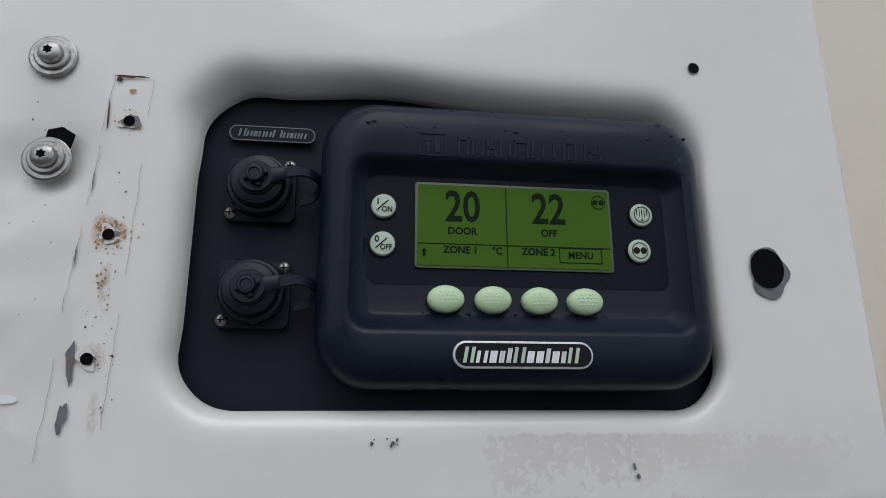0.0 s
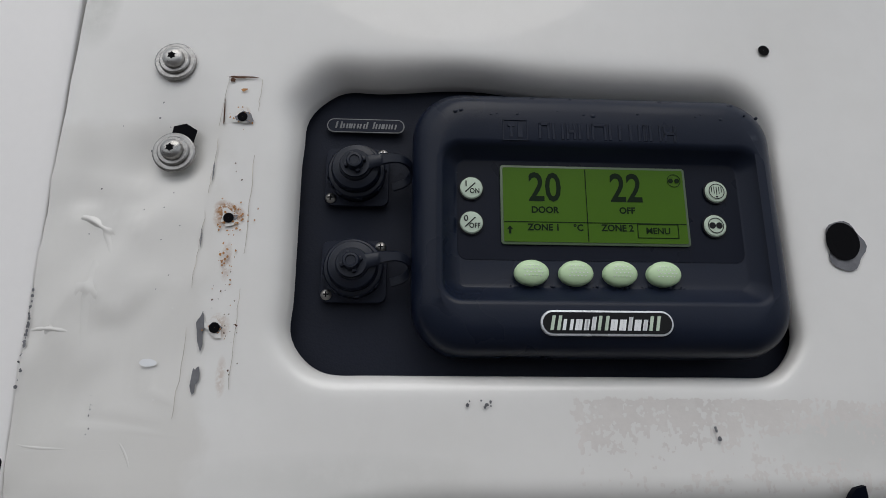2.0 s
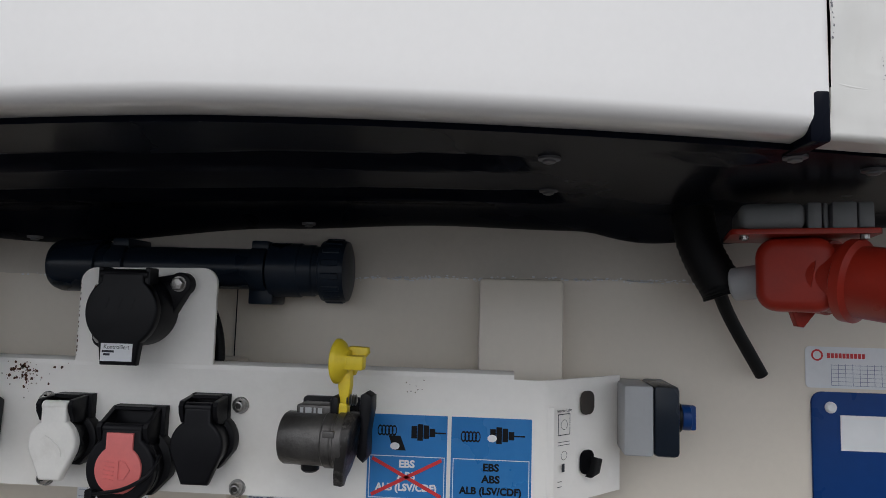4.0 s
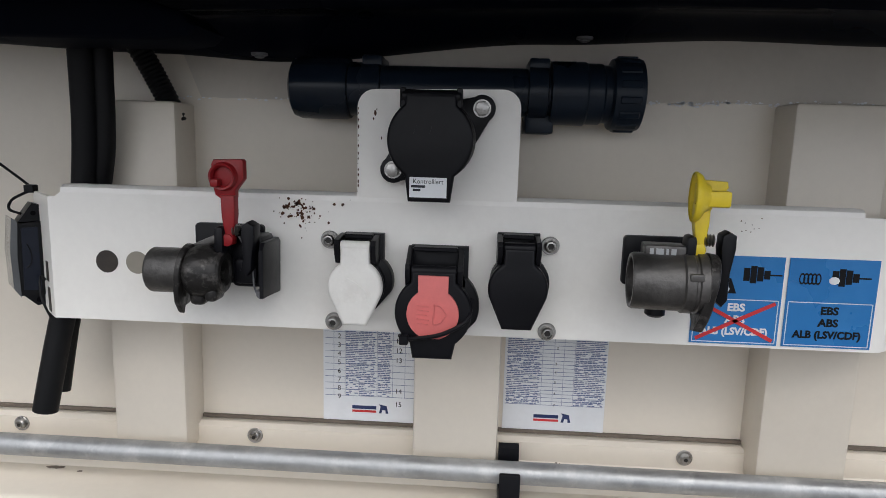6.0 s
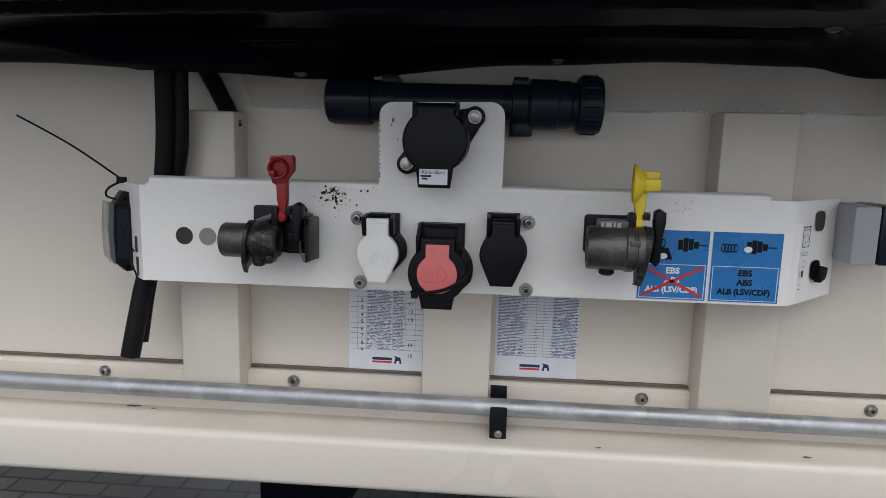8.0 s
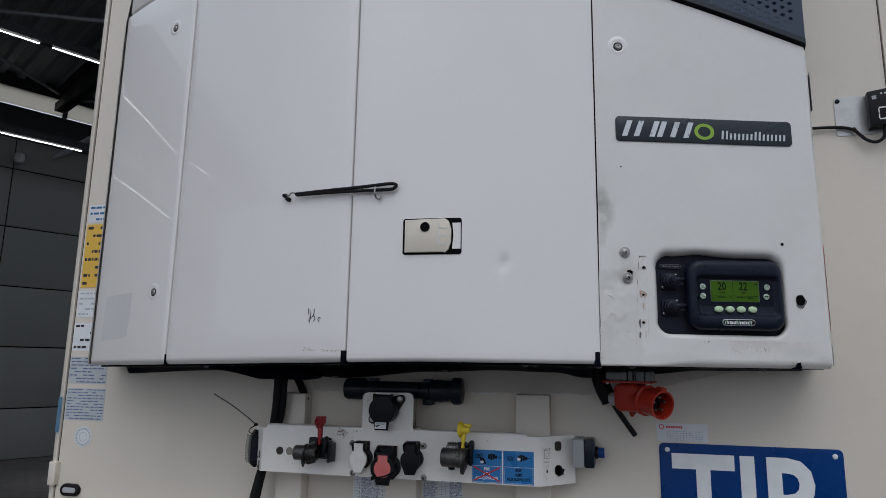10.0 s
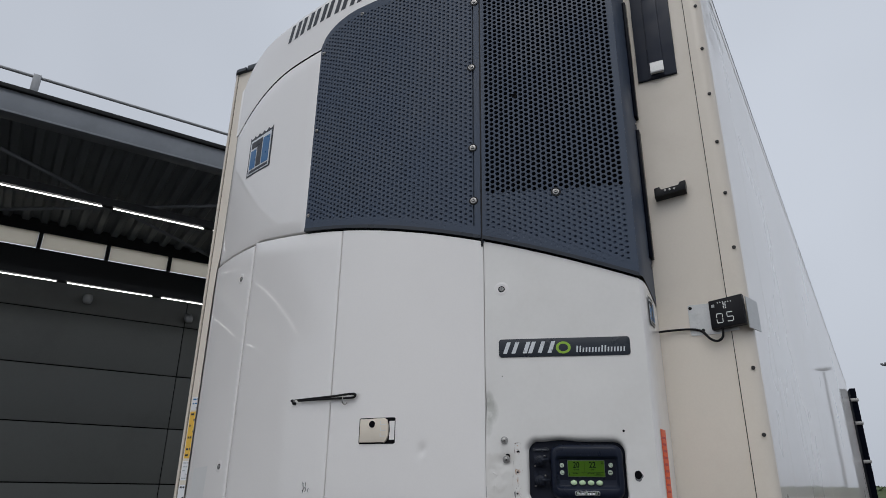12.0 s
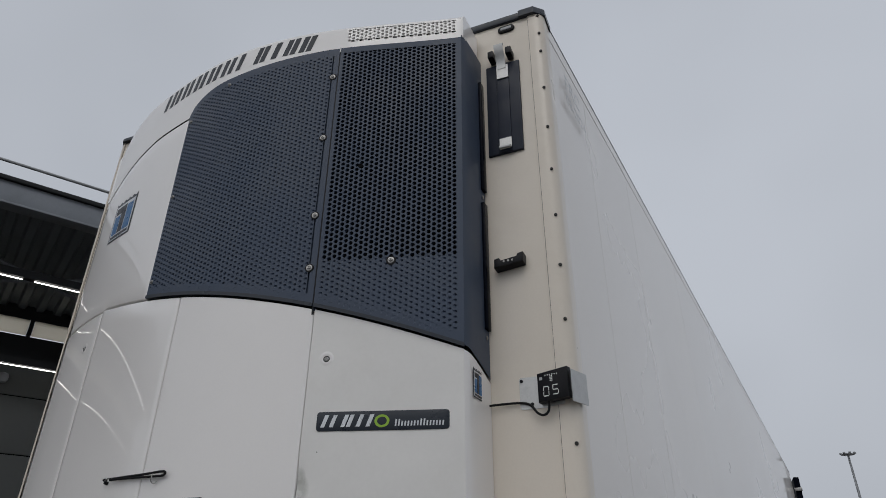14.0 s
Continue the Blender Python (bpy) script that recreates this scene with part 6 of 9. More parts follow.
# two capped round sockets on the backing plate
for k, z in enumerate((0.0465, -0.0140)):
    sock = thing("capped_socket", "black round socket with a strapped rubber cap and screws", "socket", group="capped sockets beside the controller")
    S = CT @ Matrix.Translation((-0.1505, z, -0.0195))
    bm = B()
    prism(bm, rrect(-0.0200, 0.0195, -0.0195, 0.0185, 0.005), 0.0, 0.0030, S, 0.0008)
    part("flange", bm, PLATE, sock)
    bm = B()
    lathe(bm, [(0.0172, 0.002), (0.0172, 0.0060), (0.0176, 0.0066), (0.0176, 0.0112), (0.0168, 0.0124), (0.0150, 0.0130), (0.0146, 0.0142), (0.0148, 0.0168), (0.0138, 0.0190), (0.0112, 0.0200), (0.0098, 0.0204), (0.0094, 0.0216), (0.0080, 0.0226), (0.0001, 0.0228)], S, 40)
    capo = part("cap", bm, CAPR, sock, "stepped black rubber cap", 28)
    bm = B()
    lathe(bm, [(0.0050, 0.0222), (0.0049, 0.0292), (0.0043, 0.0302), (0.0030, 0.0304), (0.0027, 0.0296), (0.0004, 0.0296)], S, 20)
    for a in (20, 110, 200, 290):
        box(bm, 0.0042, 0.0066, -0.0013, 0.0013, 0.0222, 0.0276, 0.0005, 2, S @ pose(0, 0, 0, 0, 0, a))
    part("knob", bm, CAPR, capo)
    bm = B()
    for a in range(0, 360, 45):
        box(bm, 0.0170, 0.0182, -0.0020, 0.0020, 0.0064, 0.0114, 0.0005, 1, S @ pose(0, 0, 0, 0, 0, a + 8))
    part("grip_ribs", bm, CAPR, capo)
    bm = B()
    lathe(bm, [(0.0054, 0.0228), (0.0086, 0.0228), (0.0090, 0.0238), (0.0086, 0.0248), (0.0054, 0.0248)], S, 24)
    ring_pts = [(0.006, 0.0005, 0.0238), (0.013, 0.0022, 0.0240), (0.0205, 0.0038, 0.0236), (0.0275, 0.0042, 0.0212), (0.0325, 0.0026, 0.0160), (0.0335, -0.0010, 0.0105), (0.0300, -0.0050, 0.0062), (0.0220, -0.0075, 0.0042)]
    path = []
    for q in range(len(ring_pts) - 1):
        a, b, c, e = (Vector(ring_pts[max(0, min(len(ring_pts) - 1, q + o))]) for o in (-1, 0, 1, 2))
        path += [0.5 * (2 * b + (c - a) * t + (2 * a - 5 * b + 4 * c - e) * t * t + (3 * b - a - 3 * c + e) * t ** 3) for t in (0, 0.25, 0.5, 0.75)]
    path.append(Vector(ring_pts[-1]))
    loops = []
    for q, p in enumerate(path):
        run = (path[min(q + 1, len(path) - 1)] - path[max(q - 1, 0)]).normalized()
        side = Vector((0, 1, 0)) - run * run.y
        side.normalize()
        up_ = run.cross(side)
        wd = 0.0046 - 0.0016 * min(1.0, q / 10)
        loops.append([bm.verts.new(S @ (p + side * wd * a + up_ * b)) for a, b in ((-1, 0), (-0.8, 0.0009), (0.8, 0.0009), (1, 0), (0.8, -0.0009), (-0.8, -0.0009))])
    for a, b in zip(loops, loops[1:]):
        for i in range(6):
            bm.faces.new((a[i], a[(i + 1) % 6], b[(i + 1) % 6], b[i]))
    bm.faces.new(loops[0][::-1])
    bm.faces.new(loops[-1])
    part("strap", bm, CAPR, sock, "", 50)
    for sx, sz in ((0.0155, 0.0145), (-0.0160, -0.0150)):
        bm = B()
        lathe(bm, [(0.0033, 0.003), (0.0033, 0.0038), (0.0020, 0.0050), (0.0003, 0.0054)], S @ Matrix.Translation((sx, sz, 0)), 16)
        sc = part("screw", bm, STEEL, sock, "bright cross-head screw")
        bm = B()
        box(bm, -0.0017, 0.0017, -0.0004, 0.0004, 0.0046, 0.0056, 0, 1, S @ Matrix.Translation((sx, sz, 0)))
        box(bm, -0.0004, 0.0004, -0.0017, 0.0017, 0.0046, 0.0056, 0, 1, S @ Matrix.Translation((sx, sz, 0)))
        part("cross_slot", bm, DARK, sc)
# small oval plate above them
P_ = CT @ Matrix.Translation((-0.1465, 0.0818, -0.0195))
tag = thing("oval_name_tag", "small oval tag with silver rim on the black plate", "tag")
bm = B()
prism(bm, rrect(-0.0247, 0.0247, -0.0047, 0.0047, 0.0046, 8), 0.0, 0.0010, P_)
part("rim", bm, TAGGREY, tag)
bm = B()
prism(bm, rrect(-0.0240, 0.0240, -0.0040, 0.0040, 0.0039, 8), 0.0006, 0.0013, P_)
part("field", bm, PLATE, tag)
x = -0.0195
for w, big in ((4.2, 1), (3.4, 0), (2.6, 0), (3.6, 0), (3.6, 0), (5.6, 1), (3.4, 0), (2.4, 0), (3.2, 0), (3.6, 0)):
    w *= 0.00105
    bm = B()
    for bar in open_block(x, x + w - 0.0005, -0.0022, 0.0024 if big else 0.0011, 0.2, 0.0010):
        prism(bm, bar, 0.0012, 0.0016, P_)
    part("print_block", bm, TAGGREY, tag)
    x += w + 0.0002

# ==== coupling bracket below the unit, and all that it carries ====
BY = -0.115
bracket = thing("coupling_bracket", "white folded steel bracket with rust specks across the wall", "bracket")


def folded(bm, plan, z0, z1, thick=0.004, tops=None):
    """A strip of sheet standing on a plan line."""
    n = len(plan)
    nr = []
    for i in range(n):
        a, b = plan[max(0, i - 1)], plan[min(n - 1, i + 1)]
        t = Vector((b[0] - a[0], b[1] - a[1])).normalized()
        nr.append((-t.y, t.x))
    tops = tops or [z1] * n
    f = [[bm.verts.new((p[0], p[1], z)) for p, z in ((p, z0), (p, t))] for p, t in zip(plan, tops)]
    g = [[bm.verts.new((p[0] + q[0] * thick, p[1] + q[1] * thick, z)) for z in (z0, t)] for p, q, t in zip(plan, nr, tops)]
    for i in range(n - 1):
        for s_, t_ in ((f, 0), (g, 1)):
            bm.faces.new((s_[i][0], s_[i + 1][0], s_[i + 1][1], s_[i][1]))
        bm.faces.new((f[i][1], f[i + 1][1], g[i + 1][1], g[i][1]))
        bm.faces.new((f[i][0], g[i][0], g[i + 1][0], f[i + 1][0]))
    for i in (0, n - 1):
        bm.faces.new((f[i][0], f[i][1], g[i][1], g[i][0]))


bm = B()
plan = [(-0.5245, -0.068), (-0.4800, -0.1125), (-0.4765, BY - 0.0006), (-0.470, BY), (-0.464, BY), (0.290, BY), (0.298, BY + 0.001), (0.306, BY + 0.006), (0.390, -0.030)]
folded(bm, plan, 1.3435, 1.466, 0.004, [1.4615] * 4 + [1.466] * 5)
part("face_plate", bm, BRKT, bracket, "", 40)
bm = B()
prism(bm, [(BY + 0.000, 1.4655), (BY + 0.001, 1.4705), (BY + 0.005, 1.473), (BY + 0.020, 1.473), (BY + 0.020, 1.469), (BY + 0.004, 1.469)], -0.464, 0.270, Matrix(((0, 0, 1, 0), (1, 0, 0, 0), (0, 1, 0, 0), (0, 0, 0, 1))))
part("top_flange", bm, BRKT, bracket, "", 40)
bm = B()
box(bm, -0.462, 0.296, BY + 0.004, -0.03, 1.3435, 1.3475)
part("bottom_flange", bm, BRKT, bracket)
for x in (-0.43, -0.087, 0.28):
    bm = B()
    box(bm, x - 0.03, x + 0.03, -0.111, -0.044, 1.352, 1.440)
    part("stay", bm, BRKT, bracket)
# uncut plate: flat discs carry the shaded tone of two round holes
for x in (-0.4220, -0.3925):
    bm = B()
    prism(bm, circle(x, 1.401, 0.0108, 28), BY - 0.0006, BY + 0.001, Matrix(((1, 0, 0, 0), (0, 0, 1, 0), (0, 1, 0, 0), (0, 0, 0, 1))))
    part("round_hole", bm, HOLED if x < -0.41 else HOLEC, bracket, "round hole drawn as a flat disc in its shade tone")
# slanted end: two torn openings and a small diagram
ENDM = Matrix.Translation((0.348, -0.0735, 1.41)) @ Matrix(((0.7337, 0, 0.6795, 0), (0.6795, 0, -0.7337, 0), (0, 1, 0, 0), (0, 0, 0, 1)))
for z in (0.031, -0.029):
    bm = B()
    prism(bm, rrect(-0.0105, 0.0105, z - 0.012, z + 0.012, 0.008), -0.001, 0.0008, ENDM)
    part("torn_opening", bm, HOLED if z > 0 else DARK, bracket)
bm = B()
prism(bm, [(-0.004, -0.043), (0.009, -0.040), (0.014, -0.026), (0.006, -0.024), (0.004, -0.034)], 0.001, 0.010, ENDM, 0.002)
part("rubber_flap", bm, RUBBER, bracket, "torn black rubber flap")
# rust specks
rnd = random.Random(3)
bm = B()
for cx_, cz_, w, n, r1 in ((-0.235, 1.455, 0.013, 44, 0.0024), (-0.236, 1.461, 0.007, 30, 0.0030), (-0.231, 1.444, 0.004, 14, 0.0022), (0.178, 1.455, 0.008, 9, 0.0013), (-0.2, 1.462, 0.006, 4, 0.002)):
    for _ in range(n):
        x, z, r = cx_ + rnd.gauss(0, w), min(1.467, cz_ + rnd.gauss(0, 0.005)), rnd.uniform(0.0004, r1 * rnd.random() + 0.0005)
        bm.faces.new([bm.verts.new((x + r * rnd.uniform(0.5, 1.2) * math.cos(a), BY - 0.0008, z + r * rnd.uniform(0.5, 1.2) * math.sin(a))) for a in [2 * math.pi * k / 8 for k in range(8)]])
tagged(part("rust_specks", bm, RUST, bracket, "dark rust specks"), kind="stuff")


def hexnut(x, z, y, parent, r=0.0084):
    bm = B()
    W = on_wall(x, z, y)
    lathe(bm, [(r, 0), (r, 0.0014), (r * 0.94, 0.0020), (r * 0.78, 0.0020)], W, 24)
    lathe(bm, [(r * 0.74, 0.002), (r * 0.74, 0.0055), (r * 0.68, 0.0076), (r * 0.54, 0.0090), (r * 0.40, 0.0093), (r * 0.38, 0.0070), (0.0001, 0.0068)], W, 24)
    bolt = part("socket_bolt", bm, STEEL, parent, "steel socket-head bolt", 25)
    bm = B()
    prism(bm, circle(0, 0, r * 0.36, 6), 0.0069, 0.0074, W)
    part("hex_recess", bm, RIVET, bolt)
    return bolt


for x, z in ((-0.207, 1.430), (-0.203, 1.352), (-0.004, 1.4315), (-0.003, 1.3505)):
    hexnut(x, z, BY, bracket)

# ---- upper plate with a large black socket ----
up = thing("socket_plate", "white rounded plate with rusty edge above the bracket", "plate")
bm = B()
outl = [(-0.182, 1.470), (-0.036, 1.470), (-0.036, 1.552)] + [(-0.052 + 0.016 * math.cos(radians(a)), 1.553 + 0.016 * math.sin(radians(a))) for a in range(0, 91, 15)] + [(-0.166 - 0.016 * math.sin(radians(a)), 1.551 + 0.016 * math.cos(radians(a))) for a in range(0, 91, 15)]
prism(bm, outl, 0, 0.004, Matrix(((1, 0, 0, 0), (0, 0, -1, BY + 0.004), (0, 1, 0, 0), (0, 0, 0, 1))))
part("plate", bm, BRKT, up)
bm = B()
for k in range(16):
    z, r = 1.475 + 0.005 * k + rnd.uniform(-0.002, 0.002), rnd.uniform(0.0003, 0.0011)
    bm.faces.new([bm.verts.new((-0.1815 + r * 0.8 * (1 + math.cos(a)) * 0.7, BY - 0.0006, z + r * 1.6 * math.sin(a))) for a in [2 * math.pi * q / 8 for q in range(8)]])
for cx_, cz_, r in ((-0.166, 1.546, 0.0017), (-0.160, 1.524, 0.0011), (-0.1675, 1.541, 0.0010), (-0.1645, 1.549, 0.0007)):
    bm.faces.new([bm.verts.new((cx_ + r * 0.7 * rnd.uniform(0.6, 1.2) * math.cos(a), BY - 0.0006, cz_ + r * 1.6 * rnd.uniform(0.6, 1.2) * math.sin(a))) for a in [2 * math.pi * q / 9 for q in range(9)]])
tagged(part("rust_edge", bm, RUST, up), kind="stuff")


def lid_outline(r, stem_w, stem_top, tail_w, tail_bot, n=20, taper=False):
    """Round lid with a hinge stem above and a tapered tail below."""
    pts = []
    a0 = math.degrees(math.acos(min(1, stem_w / r)))
    a1 = 22 if taper else math.degrees(math.acos(min(1, tail_w / r)))
    for k in range(n + 1):
        a = radians(-a1 + (a0 + a1) * k / n)
        pts.append((r * math.cos(a), r * math.sin(a)))
    pts += [(stem_w, stem_top), (-stem_w, stem_top)]
    for k in range(n + 1):
        a = radians(180 - a0 + (a0 + a1) * k / n)
        pts.append((r * math.cos(a), r * math.sin(a)))
    pts += [(-tail_w * 0.86, tail_bot), (tail_w * 0.86, tail_bot)]
    return pts


big = thing("trailer_socket", "black seven-pin trailer socket with closed hinged lid and paper sticker", "socket")
W = on_wall(-0.109, 1.524, BY)
bm = B()
d = Vector((0.0385, 0.0275, 0))
u_ = d.normalized()
v_ = Vector((-u_.y, u_.x, 0))
hull = []
for k in range(13):
    a = radians(-90 + 180 * k / 12)
    hull.append((d.x + 0.012 * (u_.x * math.cos(a) + v_.x * math.sin(a)), d.y + 0.012 * (u_.y * math.cos(a) + v_.y * math.sin(a))))
hull.append((v_.x * 0.034, v_.y * 0.034))
for k in range(13):
    a = radians(90 + 180 * k / 12)
    hull.append((-d.x + 0.012 * (u_.x * math.cos(a) + v_.x * math.sin(a)), -d.y + 0.012 * (u_.y * math.cos(a) + v_.y * math.sin(a))))
hull.append((-v_.x * 0.034, -v_.y * 0.034))
prism(bm, hull, 0.0, 0.012, W, 0.002)
part("flange", bm, BLACK, big)
for s_ in (1, -1):
    bm = B()
    hx = [(s_ * d.x + 0.0066 * math.cos(radians(a)), s_ * d.y + 0.0066 * math.sin(radians(a))) for a in range(10, 370, 60)]
    prism(bm, circle(s_ * d.x, s_ * d.y, 0.0078, 18), 0.012, 0.0135, W)
    prism(bm, hx, 0.013, 0.019, W, 0.001)
    part("hex_bolt", bm, STEEL, big, "steel hexagon bolt")
bm = B()
lathe(bm, [(0.036, 0.0), (0.036, 0.030), (0.034, 0.034), (0.01, 0.035)], W @ Matrix.Translation((-0.002, 0, 0)), 36)
part("barrel", bm, BLACK, big)
T_ = W @ Matrix.Translation((-0.004, -0.001, 0.034))
bm = B()
prism(bm, lid_outline(0.0365, 0.022, 0.038, 0.021, -0.052), 0.0, 0.008, T_, 0.003, 3)
lid = part("lid", bm, BLACK, big, "black domed lid")
bm = B()
rod(bm, T_ @ Vector((-0.025, 0.036, 0.002)), T_ @ Vector((0.025, 0.036, 0.002)), 0.0055, 14, 0.001)
box(bm, -0.026, -0.021, 0.026, 0.043, -0.012, 0.006, 0.001, 1, T_)
box(bm, 0.021, 0.026, 0.026, 0.043, -0.012, 0.006, 0.001, 1, T_)
part("hinge", bm, BLACK, lid)
bm = B()
prism(bm, [(-0.0165, -0.048), (0.0150, -0.048), (0.0150, -0.031), (-0.0165, -0.031)], 0.0078, 0.0086, T_)
st = part("paper_sticker", bm, PAPER, lid, "white paper sticker with faint print")
bm = B()
for k, (x0, x1, z) in enumerate(((-0.015, -0.003, -0.0385), (-0.0135, -0.007, -0.0415))):
    prism(bm, [(x0, z - 0.0012), (x1, z - 0.0012), (x1, z + 0.0009), (x0, z + 0.0009)], 0.0085, 0.0088, T_)
tagged(part("small_print", bm, MARK, st), kind="stuff")
letters("Kontrolliert", 0.0058, T_ @ Matrix.Translation((-0.0007, -0.0345, 0.0086)), MARK, "sticker_word", st, 0.0002, widen=0.92)
bm = B()
for k in range(3):
    prism(bm, slant(-0.018 + 0.013 * k, -0.015 + 0.013 * k, 0.002, 0.013, 0.35), 0.0076, 0.0083, T_)
part("raised_sign", bm, BLACK, lid)


def small_socket(x, z, name, label, lidmat, r, stem, top, drop, tail, half, btop, shift, group=""):
    """r: the lid's radius; stem, top: half width and height of its hinge end; half, btop: the same of the base behind it."""
    own = thing(name, label, "socket", group=group)
    W = on_wall(x, z, BY)
    V = W @ Matrix.Translation((shift, 0, 0))
    bm = B()
    prism(bm, [(-half, -0.2 * r), (half, -0.2 * r), (half, btop), (-half, btop)], 0.0, 0.008, V, 0.0012)
    part("base", bm, BLACK, own)
    bm = B()
    prism(bm, lid_outline(r * 1.03, stem, top * 0.5, tail * 0.9, drop * 0.74, 20, True), 0.0, 0.012, V @ Matrix.Translation((0.002, 0.001, 0)), 0.002)
    part("flange", bm, BLACK, own)
    bm = B()
    lathe(bm, [(r * 0.93, 0.004), (r * 0.93, 0.022), (r * 0.98, 0.0235), (r * 0.98, 0.0265), (r * 0.8, 0.028)], W @ Matrix.Translation((shift * 0.4, 0, 0)), 36)
    part("barrel", bm, BLACK, own)
    T = W @ Matrix.Translation((0.0, 0, 0.027))
    bm = B()
    prism(bm, lid_outline(r, stem, top - 0.004, tail, drop, 20, r < 0.03), 0.0, 0.0075, T, 0.0032, 4)
    rod(bm, T @ Vector((-stem, top - 0.0045, 0.0022)), T @ Vector((stem, top - 0.0045, 0.0022)), 0.0050, 18, 0.0008)
    lid = part("lid", bm, lidmat, own, "", 40)
    bm = B()
    for s_ in (-1, 1):
        c = s_ * (stem + 0.0032)
        prism(bm, [(-0.008, top - 0.022), (0.000, top - 0.020), (0.0060, top - 0.010), (0.0072, top - 0.003), (0.0045, top + 0.0012), (0.0, top + 0.002), (-0.020, btop - 0.001), (-0.026, btop - 0.001), (-0.026, top - 0.022)], c - 0.0022, c + 0.0022, T @ Matrix(((0, 0, 1, 0), (0, 1, 0, 0), (1, 0, 0, 0), (0, 0, 0, 1))), 0.0008)
    box(bm, -stem, stem, btop - 0.004, btop, -0.024, -0.010, 0.001, 1, T)
    part("hinge", bm, BLACK, own)
    return own, lid, T


ws, wlid, T = small_socket(-0.1775, 1.393, "white_lid_socket", "trailer socket with a closed white lid and raised animal shape", SOCKWHITE, 0.0245, 0.0130, 0.0405, -0.0350, 0.0125, 0.0180, 0.0450, 0.0040, "lidded sockets on the bracket")
bm = B()
prism(bm, [(-0.012, 0.004), (-0.006, 0.008), (0.002, 0.004), (0.010, -0.004), (0.012, -0.012), (0.009, -0.012), (0.006, -0.006), (-0.002, -0.004), (-0.006, 0.0)], 0.0072, 0.0086, T)
part("raised_shape", bm, SOCKWHITE, wlid)
ks, klid, T = small_socket(-0.0335, 1.3965, "black_lid_socket", "trailer socket with a closed black lid", BLACK, 0.0262, 0.0136, 0.0405, -0.0365, 0.0150, 0.0190, 0.0460, 0.0005, "lidded sockets on the bracket")
rs, rlid, T = small_socket(-0.1075, 1.372, "fifteen_pin_socket", "large black socket with a faded red lid and a cable tie", BLACK, 0.0342, 0.0200, 0.0420, -0.0420, 0.0205, 0.0262, 0.0565, 0.0035, "lidded sockets on the bracket")
bm = B()
prism(bm, lid_outline(0.0232, 0.0134, 0.0345, 0.008, -0.0225), 0.0068, 0.0098, T, 0.001)
sal = part("red_inlay", bm, SALMON, rlid, "faded red inlay with a raised lamp sign")
bm = B()
flat_ = [(0.001, -0.009), (0.007, -0.008), (0.0125, 0.0), (0.007, 0.008), (0.001, 0.009)]
for k in range(5):
    prism(bm, [(-0.014, 0.0075 - 0.004 * k), (-0.003, 0.006 - 0.004 * k), (-0.003, 0.0068 - 0.004 * k), (-0.014, 0.0083 - 0.004 * k)], 0.0103, 0.0110, T)
for p, q in zip(flat_, flat_[1:] + flat_[:1]):
    rod(bm, T @ Vector((p[0], p[1], 0.0105)), T @ Vector((q[0], q[1], 0.0105)), 0.0006, 6)
part("lamp_sign", bm, SALMON, sal)
bm = B()
tube(bm, [T @ Vector(p) for p in ((0.034, 0.012, -0.004), (0.030, -0.004, 0.010), (0.010, -0.016, 0.0135), (-0.012, -0.021, 0.0135), (-0.024, -0.023, 0.010), (-0.030, -0.024, -0.002))], 0.0019, 8)
box(bm, -0.029, -0.021, -0.028, -0.019, 0.006, 0.014, 0.001, 1, T)
part("cable_tie", bm, BLACK, rs)

